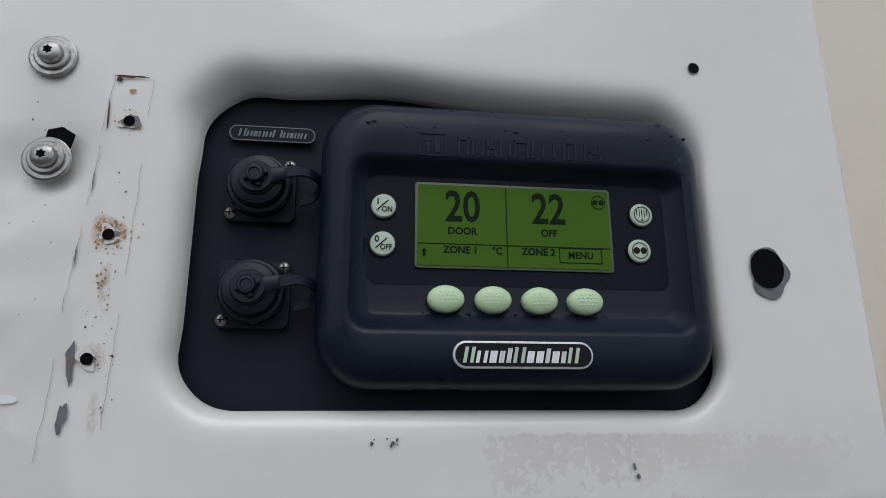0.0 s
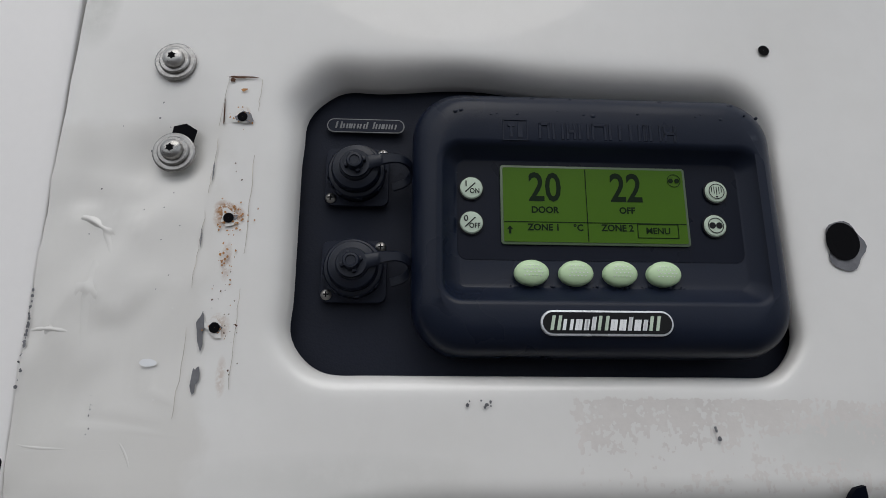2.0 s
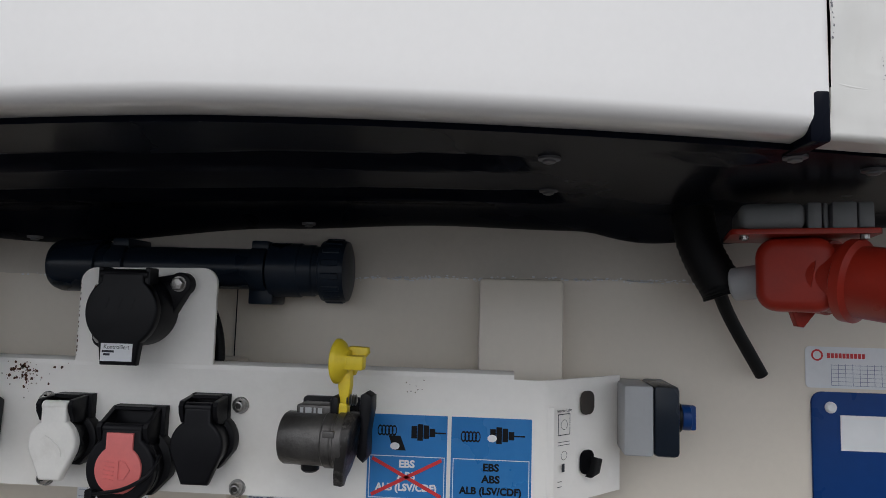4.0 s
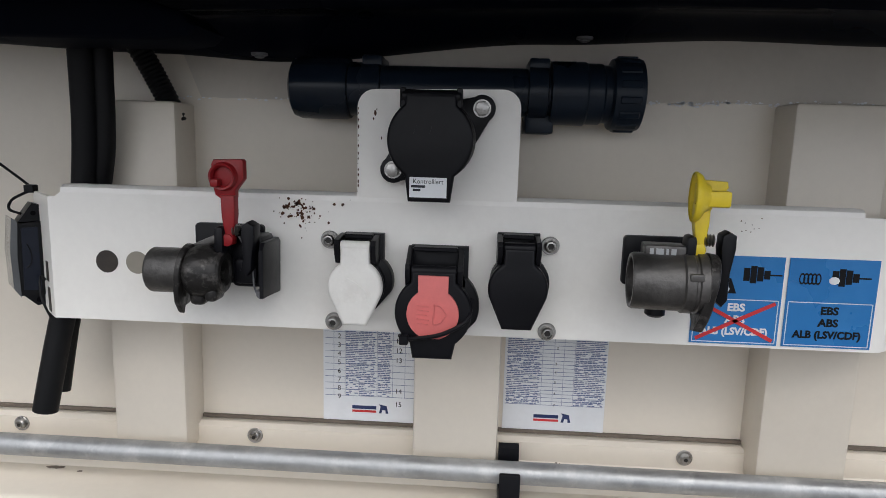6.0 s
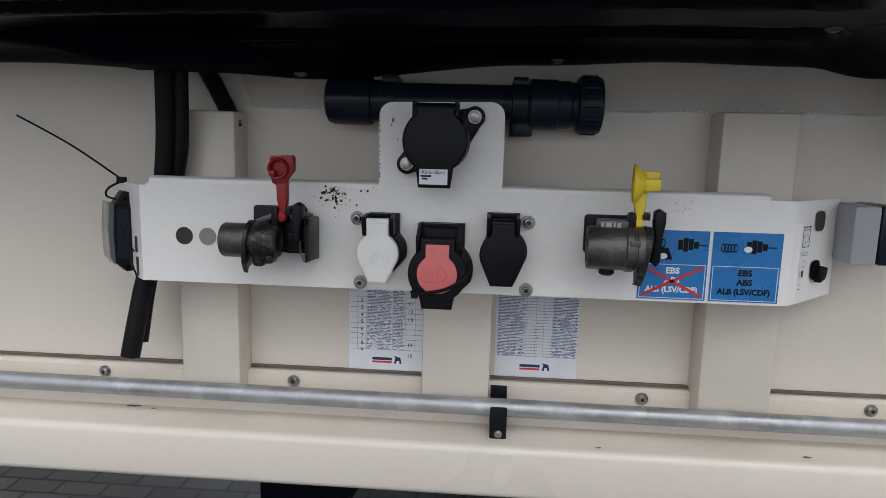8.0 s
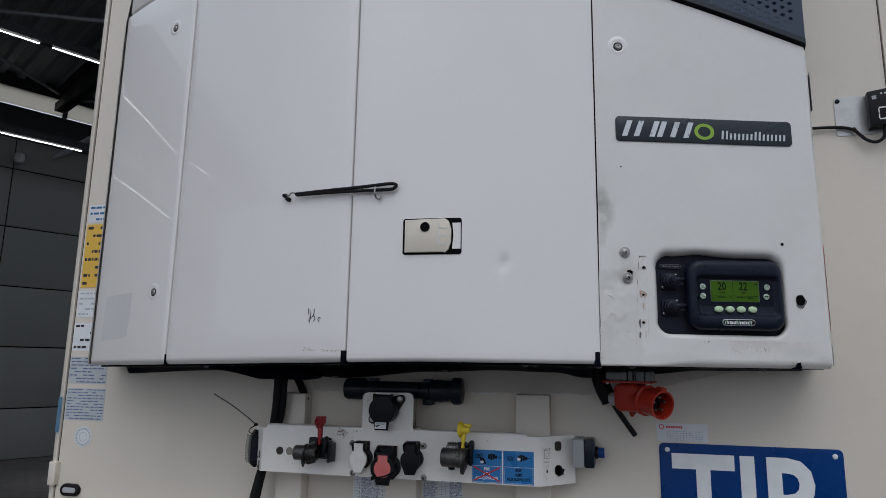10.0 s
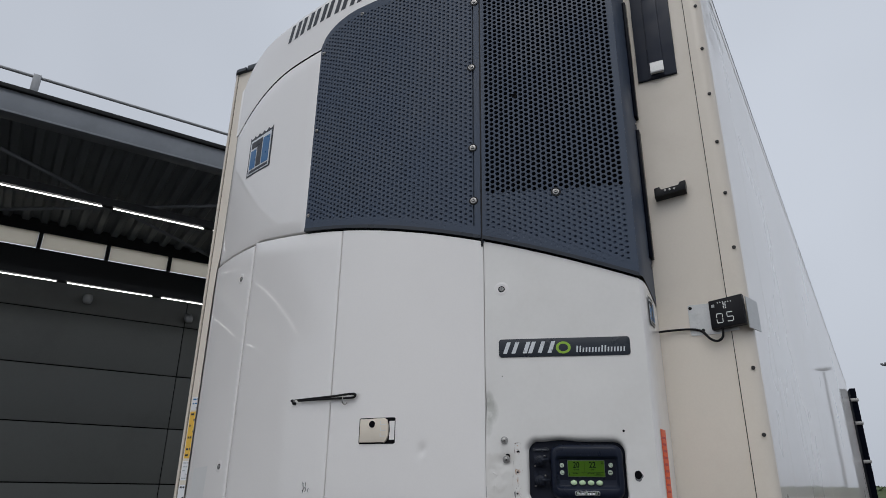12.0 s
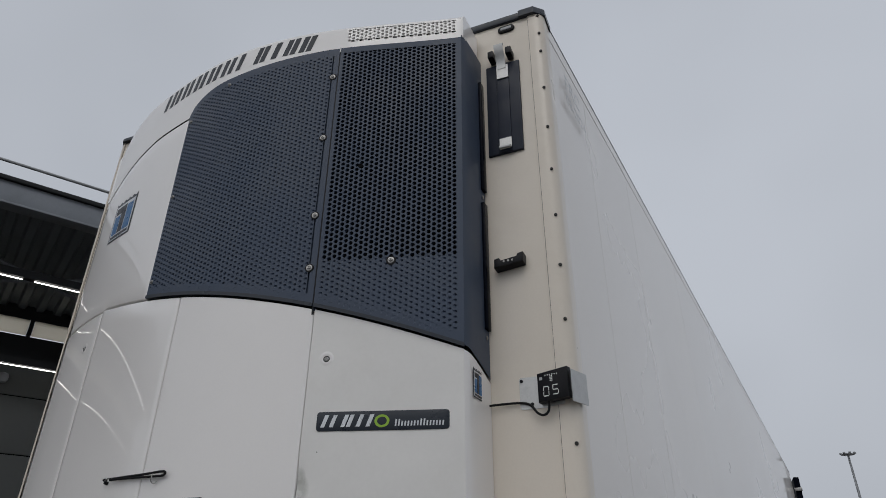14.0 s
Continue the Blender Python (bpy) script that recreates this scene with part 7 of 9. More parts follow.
# ---- air couplings ----
def air_coupling(x, z, turn, name, label, capmat, cup, barrel, rad, more, gasket):
    """x, z: where the barrel meets the claw ring. barrel: its length. more: length of the black body behind the claw."""
    own = thing(name, label, "air coupling", group="air couplings on the bracket")
    W = on_wall(x, z, BY)
    bm = B()
    prism(bm, rrect(*gasket, 0.004), 0.0, 0.005, W, 0.001)
    part("gasket", bm, BLACK, own)
    A = W @ Matrix.Translation((0, 0, 0.050)) @ pose(0, 0, 0, 0, turn, 0)
    C = A @ pose(0, 0, 0, 0, -90, 0)        # z runs to the open mouth
    bm = B()
    lathe(bm, [(rad * 0.9, -0.004), (rad, -0.002), (rad, barrel - 0.002), (rad - 0.0012, barrel), (rad - 0.0035, barrel), (rad - 0.0045, barrel - 0.001), (rad - 0.0045, barrel - 0.012), (rad - 0.008, barrel - 0.0125), (rad - 0.0095, barrel - 0.011), (rad - 0.011, barrel - 0.0125), (0.001, barrel - 0.0135)], C, 44)
    part("barrel", bm, IRON, own, "worn metal barrel")
    if more:
        # bulbous cast head with a chipped crescent lip and an open mouth
        bm = B()
        lathe(bm, [(rad * 0.86, 0.002), (0.0178, -0.003), (0.0205, -0.007), (0.0228, -0.013), (0.0225, -0.019), (0.0195, -0.025), (0.0185, -0.030), (0.0190, -0.0335), (0.0172, -0.0355), (0.0122, -0.0358), (0.0108, -0.0340), (0.0105, -0.024)], C, 40, False)
        box(bm, 0.006, 0.020, -0.029, -0.010, -0.014, 0.010, 0.005, 3, A)
        box(bm, 0.020, 0.031, -0.025, -0.012, -0.010, 0.012, 0.004, 3, A)
        head = part("cast_head", bm, SCUFFED, own, "blackened cast head with worn edges", 35)
        bm = B()
        prism(bm, circle(0, 0, 0.0107, 24), 0.0255, 0.0265, C @ pose(0, 0, 0, 180, 0, 0))
        part("bore", bm, DARK, head)
        lip = [(0.0225 * math.cos(radians(a)), 0.0235 * math.sin(radians(a))) for a in range(-40, 206, 12)]
        lip += [(-0.0215, -0.014), (-0.0185, -0.024), (-0.0105, -0.034), (-0.0065, -0.0365), (-0.0050, -0.0300), (0.004, -0.0290), (0.011, -0.0240)]
        P = A @ Matrix.Translation((0.0022, 0, 0)) @ pose(0, 0, 0, 0, 0, -5) @ pose(0, 0, 0, 0, 90, 0)
        bm = B()
        prism(bm, lip, -0.0022, 0.0022, P, 0.0012)
        part("claw_lip", bm, SCUFFED, own, "chipped claw lip")
        bm = B()
        prism(bm, [(0.002, 0.016), (0.028, 0.024), (0.029, 0.031), (0.024, 0.031), (-0.002, 0.0195)], -0.022, -0.004, A, 0.002)
    else:
        bm = B()
        lathe(bm, [(rad * 0.86, 0.002), (0.0240, 0.000), (0.0252, -0.0015), (0.0252, -0.0085), (0.0242, -0.0095), (0.0242, -0.0115), (0.0255, -0.0125), (0.0255, -0.019), (0.021, -0.023), (0.012, -0.024)], C, 44)
        box(bm, 0.003, 0.014, 0.006, 0.012, 0.020, 0.0255, 0.001, 2, A)
        part("neck", bm, IRON, own, "worn cast neck with a notch")
        lip = [(0.0245 * math.cos(radians(a)), 0.0255 * math.sin(radians(a))) for a in range(-40, 206, 12)]
        lip += [(-0.0235, -0.016), (-0.0200, -0.027), (-0.0120, -0.0385), (-0.0040, -0.0400), (-0.0010, -0.0330), (0.008, -0.0290)]
        P = A @ Matrix.Translation((0.0215, 0, 0)) @ pose(0, 0, 0, 0, 0, -9) @ pose(0, 0, 0, 0, 90, 0)
        bm = B()
        prism(bm, lip, -0.0042, 0.0042, P, 0.0025, 3)
        part("claw_lip", bm, SCUFFED, own, "chipped claw lip")
        bm = B()
        lathe(bm, [(0.0085, 0.0), (0.0085, 0.007), (0.006, 0.009)], A @ Matrix.Translation((-barrel * 0.42, -rad + 0.002, -0.004)) @ pose(0, 0, 0, 90, 0, 0), 16)
        part("lug", bm, BLACK, own)
        bm = B()
        box(bm, -barrel * 0.75, 0.004, rad - 0.004, rad + 0.007, -0.020, 0.004, 0.002, 2, A)
    rib = part("casting_rib", bm, IRON, own)
    if not more:
        bm = B()
        for k, (a, b) in enumerate(((0.006, 0.009), (0.011, 0.017), (0.019, 0.021), (0.023, 0.027))):
            box(bm, -0.032 + a, -0.032 + b, rad - 0.001, rad + 0.0045, 0.0038, 0.0044, 0, 1, A)
        tagged(part("cast_mark", bm, GREYBOX, rib), kind="stuff")
    # body and arm that carry the cap's hinge
    h = more
    bm = B()
    if h:
        box(bm, 0.036, 0.064, -0.016, 0.030, -0.045, -0.012, 0.004, 2, A)
        box(bm, 0.040, 0.060, -0.012, 0.010, -0.014, -0.007, 0.003, 2, A)
    else:
        box(bm, 0.006, 0.030, -0.018, 0.020, -0.045, -0.016, 0.005, 2, A)
    box(bm, 0.002 + h, 0.011 + h, 0.014, 0.040, -0.014, 0.006, 0.004, 2, A)
    body = part("body", bm, BLACK, own, "black cast body", 30)
    if h:
        bm = B()
        prism(bm, [(-0.030, -0.020), (0.018, -0.022), (0.022, -0.016), (0.022, 0.022), (0.016, 0.028), (-0.026, 0.028)], 0.0655, 0.0690, A @ Matrix(((0, 0, 1, 0), (1, 0, 0, 0), (0, 1, 0, 0), (0, 0, 0, 1))) @ Matrix.Translation((0.004, -0.026, 0)), 0.001)
        part("cover_plate", bm, BLACK, body)
        bm = B()
        tube(bm, [A @ Vector(p) for p in ((0.046, 0.033, -0.002), (0.052, 0.020, -0.004), (0.057, 0.004, -0.005), (0.058, -0.012, -0.006), (0.060, -0.020, -0.007))], 0.0009, 6)
        lathe(bm, [(0.0050, -0.006), (0.0050, 0.003), (0.0035, 0.005)], A @ Matrix.Translation((0.064, -0.020, -0.010)), 14)
        part("return_wire", bm, CHIP, body, "bent steel return wire")
    bm = B()
    g = 0.0 if h else 0.0045
    low_ = 0.016 if h else 0.0
    arm = [(q[0] + g + h, q[1]) for q in ((0.024, -0.014 + low_), (0.030, -0.019 + low_), (0.0345, -0.013 + low_), (0.0345, 0.010), (0.0375, 0.030), (0.0372, 0.041), (0.031, 0.0445), (0.0255, 0.041), (0.0250, 0.030), (0.0265, 0.014))]
    prism(bm, arm, -0.012, 0.004, A, 0.003)
    part("hinge_arm", bm, BLACK, own, "curved black hinge arm")
    bm = B()
    for k in range(4):
        lathe(bm, [(0.0040, 0), (0.0054, 0.0008), (0.0040, 0.0016)], A @ Matrix.Translation((0.0165 + h + 0.0024 * k, 0.036, -0.003)) @ pose(0, 0, 0, 0, 90, 0), 14)
    part("spring", bm, STEEL, own)
    bm = B()
    L = A @ Matrix.Translation((0.013 + h, 0.030, 0.0))
    prism(bm, [(-0.0055, -0.004), (0.0045, -0.006), (0.0055, 0.006), (0.0070, 0.020), (0.0068, 0.036), (-0.0058, 0.036), (-0.0052, 0.018), (-0.0035, 0.008)], -0.008, 0.001, L, 0.002)
    prism(bm, circle(0.0, -0.002, 0.0055, 16), -0.006, 0.003, L, 0.001)
    lever = part("cap_lever", bm, capmat, own)
    bm = B()
    if cup:
        Q = L @ Matrix.Translation((-0.008, 0.041, -0.002)) @ pose(0, 0, 0, 0, 86, 0)
        lathe(bm, [(0.0198, 0.0), (0.0208, 0.0008), (0.0208, 0.0026), (0.0185, 0.0060), (0.0120, 0.0100), (0.0105, 0.0130), (0.0005, 0.0130), (0.0005, 0.011), (0.0095, 0.010), (0.0165, 0.0050), (0.0188, 0.001)], Q, 36, False)
        box(bm, 0.000, 0.020, 0.034, 0.047, -0.004, 0.009, 0.002, 2, L)
        prism(bm, [(-0.004, 0.026), (0.008, 0.028), (0.012, 0.038), (0.021, 0.049), (0.020, 0.054), (0.004, 0.055), (-0.004, 0.052)], -0.013, -0.006, L, 0.0015)
    else:
        prism(bm, [(-0.011, 0.036), (-0.0135, 0.046), (-0.014, 0.062), (-0.012, 0.066), (0.012, 0.067), (0.014, 0.065), (0.014, 0.050), (0.0065, 0.040), (0.0065, 0.034), (-0.005, 0.032)], -0.010, -0.002, L, 0.0015)
        lathe(bm, [(0.011, -0.004), (0.0125, -0.002), (0.011, 0.004), (0.0095, 0.0035), (0.008, 0.0)], L @ Matrix.Translation((-0.003, 0.052, 0.0)), 24, False)
        box(bm, -0.0125, -0.005, 0.043, 0.050, -0.004, 0.006, 0.002, 2, L)
    part("cap", bm, capmat, lever)
    return own


air_coupling(-0.322, 1.406, 0, "red_air_coupling", "worn metal air coupling with a raised red cap", REDCAP, False, 0.029, 0.0195, 0.025, (-0.011, 0.054, -0.020, 0.036))
air_coupling(0.098, 1.412, -5, "yellow_air_coupling", "worn metal air coupling with a raised yellow cap", YELLOW, True, 0.040, 0.0238, 0.0, (-0.037, 0.021, -0.013, 0.032))

# ---- blue instruction sign ----
sign = thing("coupling_sign", "blue two-field sign with pictograms and white or black words", "sign")
SG = on_wall(0, 0, BY - 0.0006)
for k, (x0, x1) in enumerate(((0.127, 0.2055), (0.2095, 0.288))):
    bm = B()
    prism(bm, [(x0, 1.3465), (x1, 1.3465), (x1, 1.4285), (x0, 1.4285)], 0.0, 0.0006, SG)
    fld = part("field", bm, BLUE, sign)
    bm = B()
    for a in ((x0 + 0.002, x1 - 0.002, 1.3880, 1.3887), (x0 + 0.002, x1 - 0.002, 1.3480, 1.3487), (x0 + 0.002, x0 + 0.0027, 1.3480, 1.3887), (x1 - 0.0027, x1 - 0.002, 1.3480, 1.3887)):
        prism(bm, [(a[0], a[2]), (a[1], a[2]), (a[1], a[3]), (a[0], a[3])], 0.0005, 0.0009, SG)
    tagged(part("frame_line", bm, WHITEINK, fld), kind="stuff")
    cx_ = (x0 + x1) / 2
    for j, (tx, sz) in enumerate((("EBS", 0.0098), ("ABS", 0.0098), ("ALB (LSV/CDF)", 0.0094))):
        letters(tx, sz, SG @ Matrix.Translation((cx_, 1.3808 - 0.0112 * j, 0.0007)), BLACKINK if k else WHITEINK, "word", fld, 0.0003, bold=0.00038, widen=1.06 if j < 2 else 1.0)
    if k == 0:
        bm = B()
        for a, b in (((x0 + 0.005, 1.351), (x1 - 0.005, 1.386)), ((x0 + 0.005, 1.386), (x1 - 0.005, 1.351))):
            dv = Vector((b[0] - a[0], b[1] - a[1])).normalized() * 0.0017
            prism(bm, [(a[0] + dv.y, a[1] - dv.x), (b[0] + dv.y, b[1] - dv.x), (b[0] - dv.y, b[1] + dv.x), (a[0] - dv.y, a[1] + dv.x)], 0.0012, 0.0016, SG)
        part("red_cross", bm, REDINK, fld)
    bm = B()
    y0 = 1.410
    for j in range(5):      # coiled hose
        c = (x0 + 0.012 + 0.0035 * j, y0 + (0.003 if k == 0 else 0.0))
        flat_ring(bm, 0, 0, 0.0036, 0.0054, 0.0009, SG @ Matrix.Translation((c[0], c[1], 0)) @ Matrix.Diagonal((0.5, 1, 1, 1)), 14)
    ox = x0 + (0.055 if k == 0 else 0.050)
    for a in ((-0.012, -0.006, 0.006), (-0.006, -0.008, 0.008), (0.0, -0.006, 0.007), (0.006, -0.004, 0.004)):
        prism(bm, [(ox + a[0], y0 + a[1] + 0.002), (ox + a[0] + 0.0055, y0 + a[1] + 0.002), (ox + a[0] + 0.0055, y0 + a[2] + 0.002), (ox + a[0], y0 + a[2] + 0.002)], 0.0005, 0.0009, SG)
    prism(bm, [(ox + 0.011, y0 + 0.0012), (ox + 0.022, y0 + 0.0012), (ox + 0.022, y0 + 0.0026), (ox + 0.011, y0 + 0.0026)], 0.0005, 0.0009, SG)
    if k == 0:
        prism(bm, slant(x0 + 0.026, x0 + 0.038, 1.394, 1.408, -0.4), 0.0005, 0.0009, SG)
    tagged(part("pictogram", bm, BLACKINK, fld), kind="stuff")
    bm = B()
    hx_, hz = (x0 + 0.027, 1.398) if k == 0 else (x0 + 0.040, 1.409)
    prism(bm, circle(hx_, hz, 0.0048, 9, 0.0036), 0.0008, 0.0012, SG)
    part("pictogram", bm, WHITEINK, fld)
# small wiring diagram on the slanted end
dg = thing("diagram_sticker", "small faded line diagram sticker on the bracket end", "sticker")
bm = B()
for a in ((-0.046, -0.028, 0.022, 0.0227), (-0.046, -0.028, 0.0018, 0.0025), (-0.046, -0.0455, 0.0018, 0.0227), (-0.0285, -0.028, 0.0018, 0.0227), (-0.046, -0.028, -0.005, -0.0045), (-0.046, -0.028, -0.008, -0.0075), (-0.040, -0.036, -0.034, -0.026), (-0.046, -0.040, -0.043, -0.0425), (-0.046, -0.040, -0.048, -0.0475)):
    prism(bm, [(a[0], a[2]), (a[1], a[2]), (a[1], a[3]), (a[0], a[3])], 0.0003, 0.0007, ENDM)
flat_ring(bm, -0.037, 0.012, 0.0045, 0.0050, 0.0007, ENDM)
flat_ring(bm, -0.037, -0.018, 0.0040, 0.0045, 0.0007, ENDM)
tagged(part("line_drawing", bm, MARK, dg), kind="stuff")
letters("Interior Light", 0.0040, ENDM @ Matrix.Translation((-0.0365, 0.0258, 0.0004)), MARK, "word", dg, 0.0002)

# ---- switch box at the bracket's end ----
sw = thing("switch_box", "grey and black switch box with a blue rotary knob", "switch")
SW = Matrix.Translation((0.386, -0.048, 1.4255)) @ pose(0, 0, 0, 0, 0, -3)
bm = B()
box(bm, 0.0, 0.030, -0.030, 0.044, -0.036, 0.035, 0.003, 2, SW)
part("housing", bm, GREYBOX, sw)
bm = B()
box(bm, 0.030, 0.056, -0.031, 0.045, -0.036, 0.036, 0.005, 2, SW)
part("cover", bm, PVC, sw, "dark grey cover")
bm = B()
rod(bm, SW @ Vector((0.056, 0.006, 0)), SW @ Vector((0.064, 0.006, 0)), 0.016, 20, 0.001)
part("collar", bm, BLACK, sw)
bm = B()
rod(bm, SW @ Vector((0.064, 0.006, 0)), SW @ Vector((0.074, 0.006, 0)), 0.0135, 20, 0.001)
box(bm, 0.066, 0.080, 0.002, 0.010, -0.013, 0.013, 0.002, 2, SW)
part("knob", bm, KNOB, sw, "blue rotary knob")

# ---- side marker on the other end, and loose wire ----
ml = thing("marker_lamp", "black marker lamp with a smoky lens on the bracket's bent end", "lamp")
MY = Matrix(((-0.7071, 0, -0.7071, -0.5044), (-0.7071, 0, 0.7071, -0.0881), (0, 1, 0, 0), (0, 0, 0, 1)))      # x away from the bent end, y up


def on_end(s_, z, out_):
    """A spot on the bent end of the bracket: s_ along it, out_ off it."""
    return (-0.4775 - 0.7071 * (s_ + out_), -0.115 + 0.7071 * (s_ - out_), z)


bm = B()
prism(bm, [(0.000, 1.4335), (0.0195, 1.4320), (0.0215, 1.400), (0.0205, 1.3600), (0.000, 1.3590)], 0.0, 0.032, MY, 0.002)
lamp_body = part("body", bm, RUBBER, ml)
bm = B()
prism(bm, [(0.003, 1.428), (0.017, 1.428), (0.018, 1.366), (0.003, 1.364)], 0.0, -0.0008, MY)
part("side_panel", bm, CAPR, lamp_body)
bm = B()
tube(bm, [MY @ Vector(p) for p in ((0.013, 1.412, -0.0012), (0.010, 1.402, -0.0014), (0.011, 1.392, -0.0014), (0.015, 1.388, -0.0012))], 0.0006, 6)
part("scratch", bm, BLACK, lamp_body)
for pts in ([(0.000, 1.4335), (0.000, 1.4500), (0.006, 1.4515), (0.0185, 1.4335)], [(0.000, 1.3590), (0.000, 1.3490), (0.007, 1.3480), (0.0185, 1.3600)]):
    bm = B()
    prism(bm, pts, 0.003, 0.026, MY, 0.0015)
    ear = part("end_bracket", bm, BLACK, lamp_body)
    bm = B()
    zc = (pts[0][1] + pts[1][1]) / 2
    prism(bm, circle(0.0055, zc, 0.0024, 12), 0.003, 0.0022, MY)
    part("screw_hole", bm, DARK, ear)
bm = B()
prism(bm, [(0.0197, 1.4345), (0.0245, 1.4385), (0.0275, 1.405), (0.0265, 1.368), (0.0207, 1.3585), (0.0217, 1.400)], -0.001, 0.033, MY, 0.0015)
part("lens", bm, LENS, ml, "clear smoky lens")
bm = B()
tube(bm, [(-0.705, -0.012, 1.545), (-0.62, -0.03, 1.508), (-0.548, -0.052, 1.472), (-0.526, -0.068, 1.464)], 0.0014, 6)
tube(bm, [(-0.526, -0.070, 1.462), (-0.536, -0.082, 1.454), (-0.5345, -0.090, 1.445), (-0.5215, -0.092, 1.441)], 0.0014, 6)
tube(bm, [on_end(*p) for p in ((0.030, 1.376, 0.001), (0.024, 1.380, 0.006), (0.015, 1.364, 0.008), (0.010, 1.350, 0.005), (0.016, 1.341, 0.001))], 0.0012, 6)
box(bm, -0.531, -0.521, -0.073, -0.064, 1.460, 1.468, 0.001)
part("tie_wire", bm, RUBBER, ml, "black tie wire with a loose end")
EM = MY @ Matrix.Translation((0, 0, -0.038))
for w_, z, h_ in ((0.020, 1.386, 0.010), (0.018, 1.358, 0.012)):
    bm = B()
    prism(bm, rrect(-0.0005, 0.0006, z - h_, z + h_, 0.0004), w_ - 0.0045, w_ + 0.0045, EM)
    part("slot_hole", bm, HOLED, bracket, "oblong hole in the bent end")

# ---- hoses from the unit ----
hose = thing("drain_hoses", "two black hoses hanging down from the unit's underside", "hose")
bm = B()
tube(bm, [(-0.454, -0.088, 1.64), (-0.456, -0.082, 1.58), (-0.463, -0.074, 1.50), (-0.481, -0.066, 1.40), (-0.499, -0.073, 1.33), (-0.508, -0.080, 1.28), (-0.5165, -0.085, 1.233)], 0.0122, 18)
part("long_hose", bm, RUBBER, hose, "smooth black rubber hose")
bm = B()
tube(bm, [(-0.436, -0.060, 1.64), (-0.429, -0.040, 1.620), (-0.421, -0.034, 1.603), (-0.413, -0.031, 1.587), (-0.406, -0.029, 1.572), (-0.399, -0.027, 1.556), (-0.393, -0.025, 1.535)], 0.0112, 18, 0.06)
part("corrugated_hose", bm, RUBBER, hose, "corrugated black hose")
bm = B()
tube(bm, [(-0.438, -0.078, 1.64), (-0.4405, -0.074, 1.58), (-0.448, -0.066, 1.50), (-0.474, -0.052, 1.42), (-0.490, -0.047, 1.38), (-0.507, -0.049, 1.32), (-0.515, -0.061, 1.246)], 0.0098, 14)
part("thin_hose", bm, RUBBER, hose)

# ---- document tube ----
dt = thing("document_tube", "dark grey plastic document tube with screw caps clamped to the wall", "tube")
TY, TZ = -0.037, 1.573
X_ = Matrix(((0, 0, 1, -0.0007), (1, 0, 0, TY), (0, 1, 0, TZ), (0, 0, 0, 1)))
bm = B()
lathe(bm, [(0.0235, -0.235), (0.0235, 0.06)], X_, 36)
part("tube", bm, PVC, dt)
bm = B()
lathe(bm, [(0.022, -0.262), (0.028, -0.259), (0.0305, -0.252), (0.0305, -0.206), (0.0295, -0.203), (0.0265, -0.202), (0.0265, -0.184), (0.024, -0.183)], X_, 36)
part("end_cap", bm, PVC, dt)
bm = B()
lathe(bm, [(0.024, -0.004), (0.031, -0.003), (0.031, 0.030), (0.0295, 0.032), (0.0295, 0.046), (0.028, 0.048), (0.028, 0.054), (0.034, 0.056), (0.0355, 0.060), (0.0355, 0.078), (0.034, 0.084), (0.028, 0.086), (0.001, 0.0865)], X_, 40)
for a in range(0, 360, 24):
    box(bm, 0.0345, 0.0368, -0.0035, 0.0035, 0.060, 0.080, 0.001, 1, X_ @ pose(0, 0, 0, 0, 0, a))
part("screw_cap", bm, PVC, dt, "ribbed dark screw cap")
for x in (-0.180, -0.016):
    bm = B()
    lathe(bm, [(0.0235, x - 0.010), (0.0275, x - 0.009), (0.0275, x + 0.009), (0.0235, x + 0.010)], X_, 32)
    box(bm, x - 0.012, x + 0.016, TY - 0.012, -0.002, TZ - 0.040, TZ - 0.022, 0.002)
    box(bm, x - 0.010, x + 0.010, TY - 0.015, -0.002, TZ + 0.020, TZ + 0.032, 0.002)
    part("pipe_clip", bm, PVC, dt)

# ---- lower galvanised tube with clips ----
lt = thing("galvanised_rail", "long galvanised steel rail held by black clips", "rail")
bm = B()
rod(bm, (-1.14, -0.062, 1.183), (1.14, -0.062, 1.175), 0.0118, 28)
part("tube", bm, GALV, lt)
for x in (-0.028, -1.13, 1.1):
    bm = B()
    prism(bm, [(-0.105, 1.120), (-0.078, 1.118), (-0.076, 1.158), (-0.046, 1.158), (-0.044, 1.197), (-0.034, 1.199), (-0.034, 1.144), (-0.06, 1.138)], x - 0.011, x + 0.011, Matrix(((0, 0, 1, 0), (1, 0, 0, 0), (0, 1, 0, 0), (0, 0, 0, 1))))
    box(bm, x - 0.011, x + 0.011, -0.079, -0.0735, 1.118, 1.185, 0.002)
    clip = part("clip", bm, BLACK, lt, "black plastic clip")
    bm = B()
    lathe(bm, [(0.005, 0), (0.005, 0.003), (0.003, 0.005), (0.001, 0.005)], on_wall(x, 1.150, -0.079), 12)
    part("screw", bm, STEEL, clip)

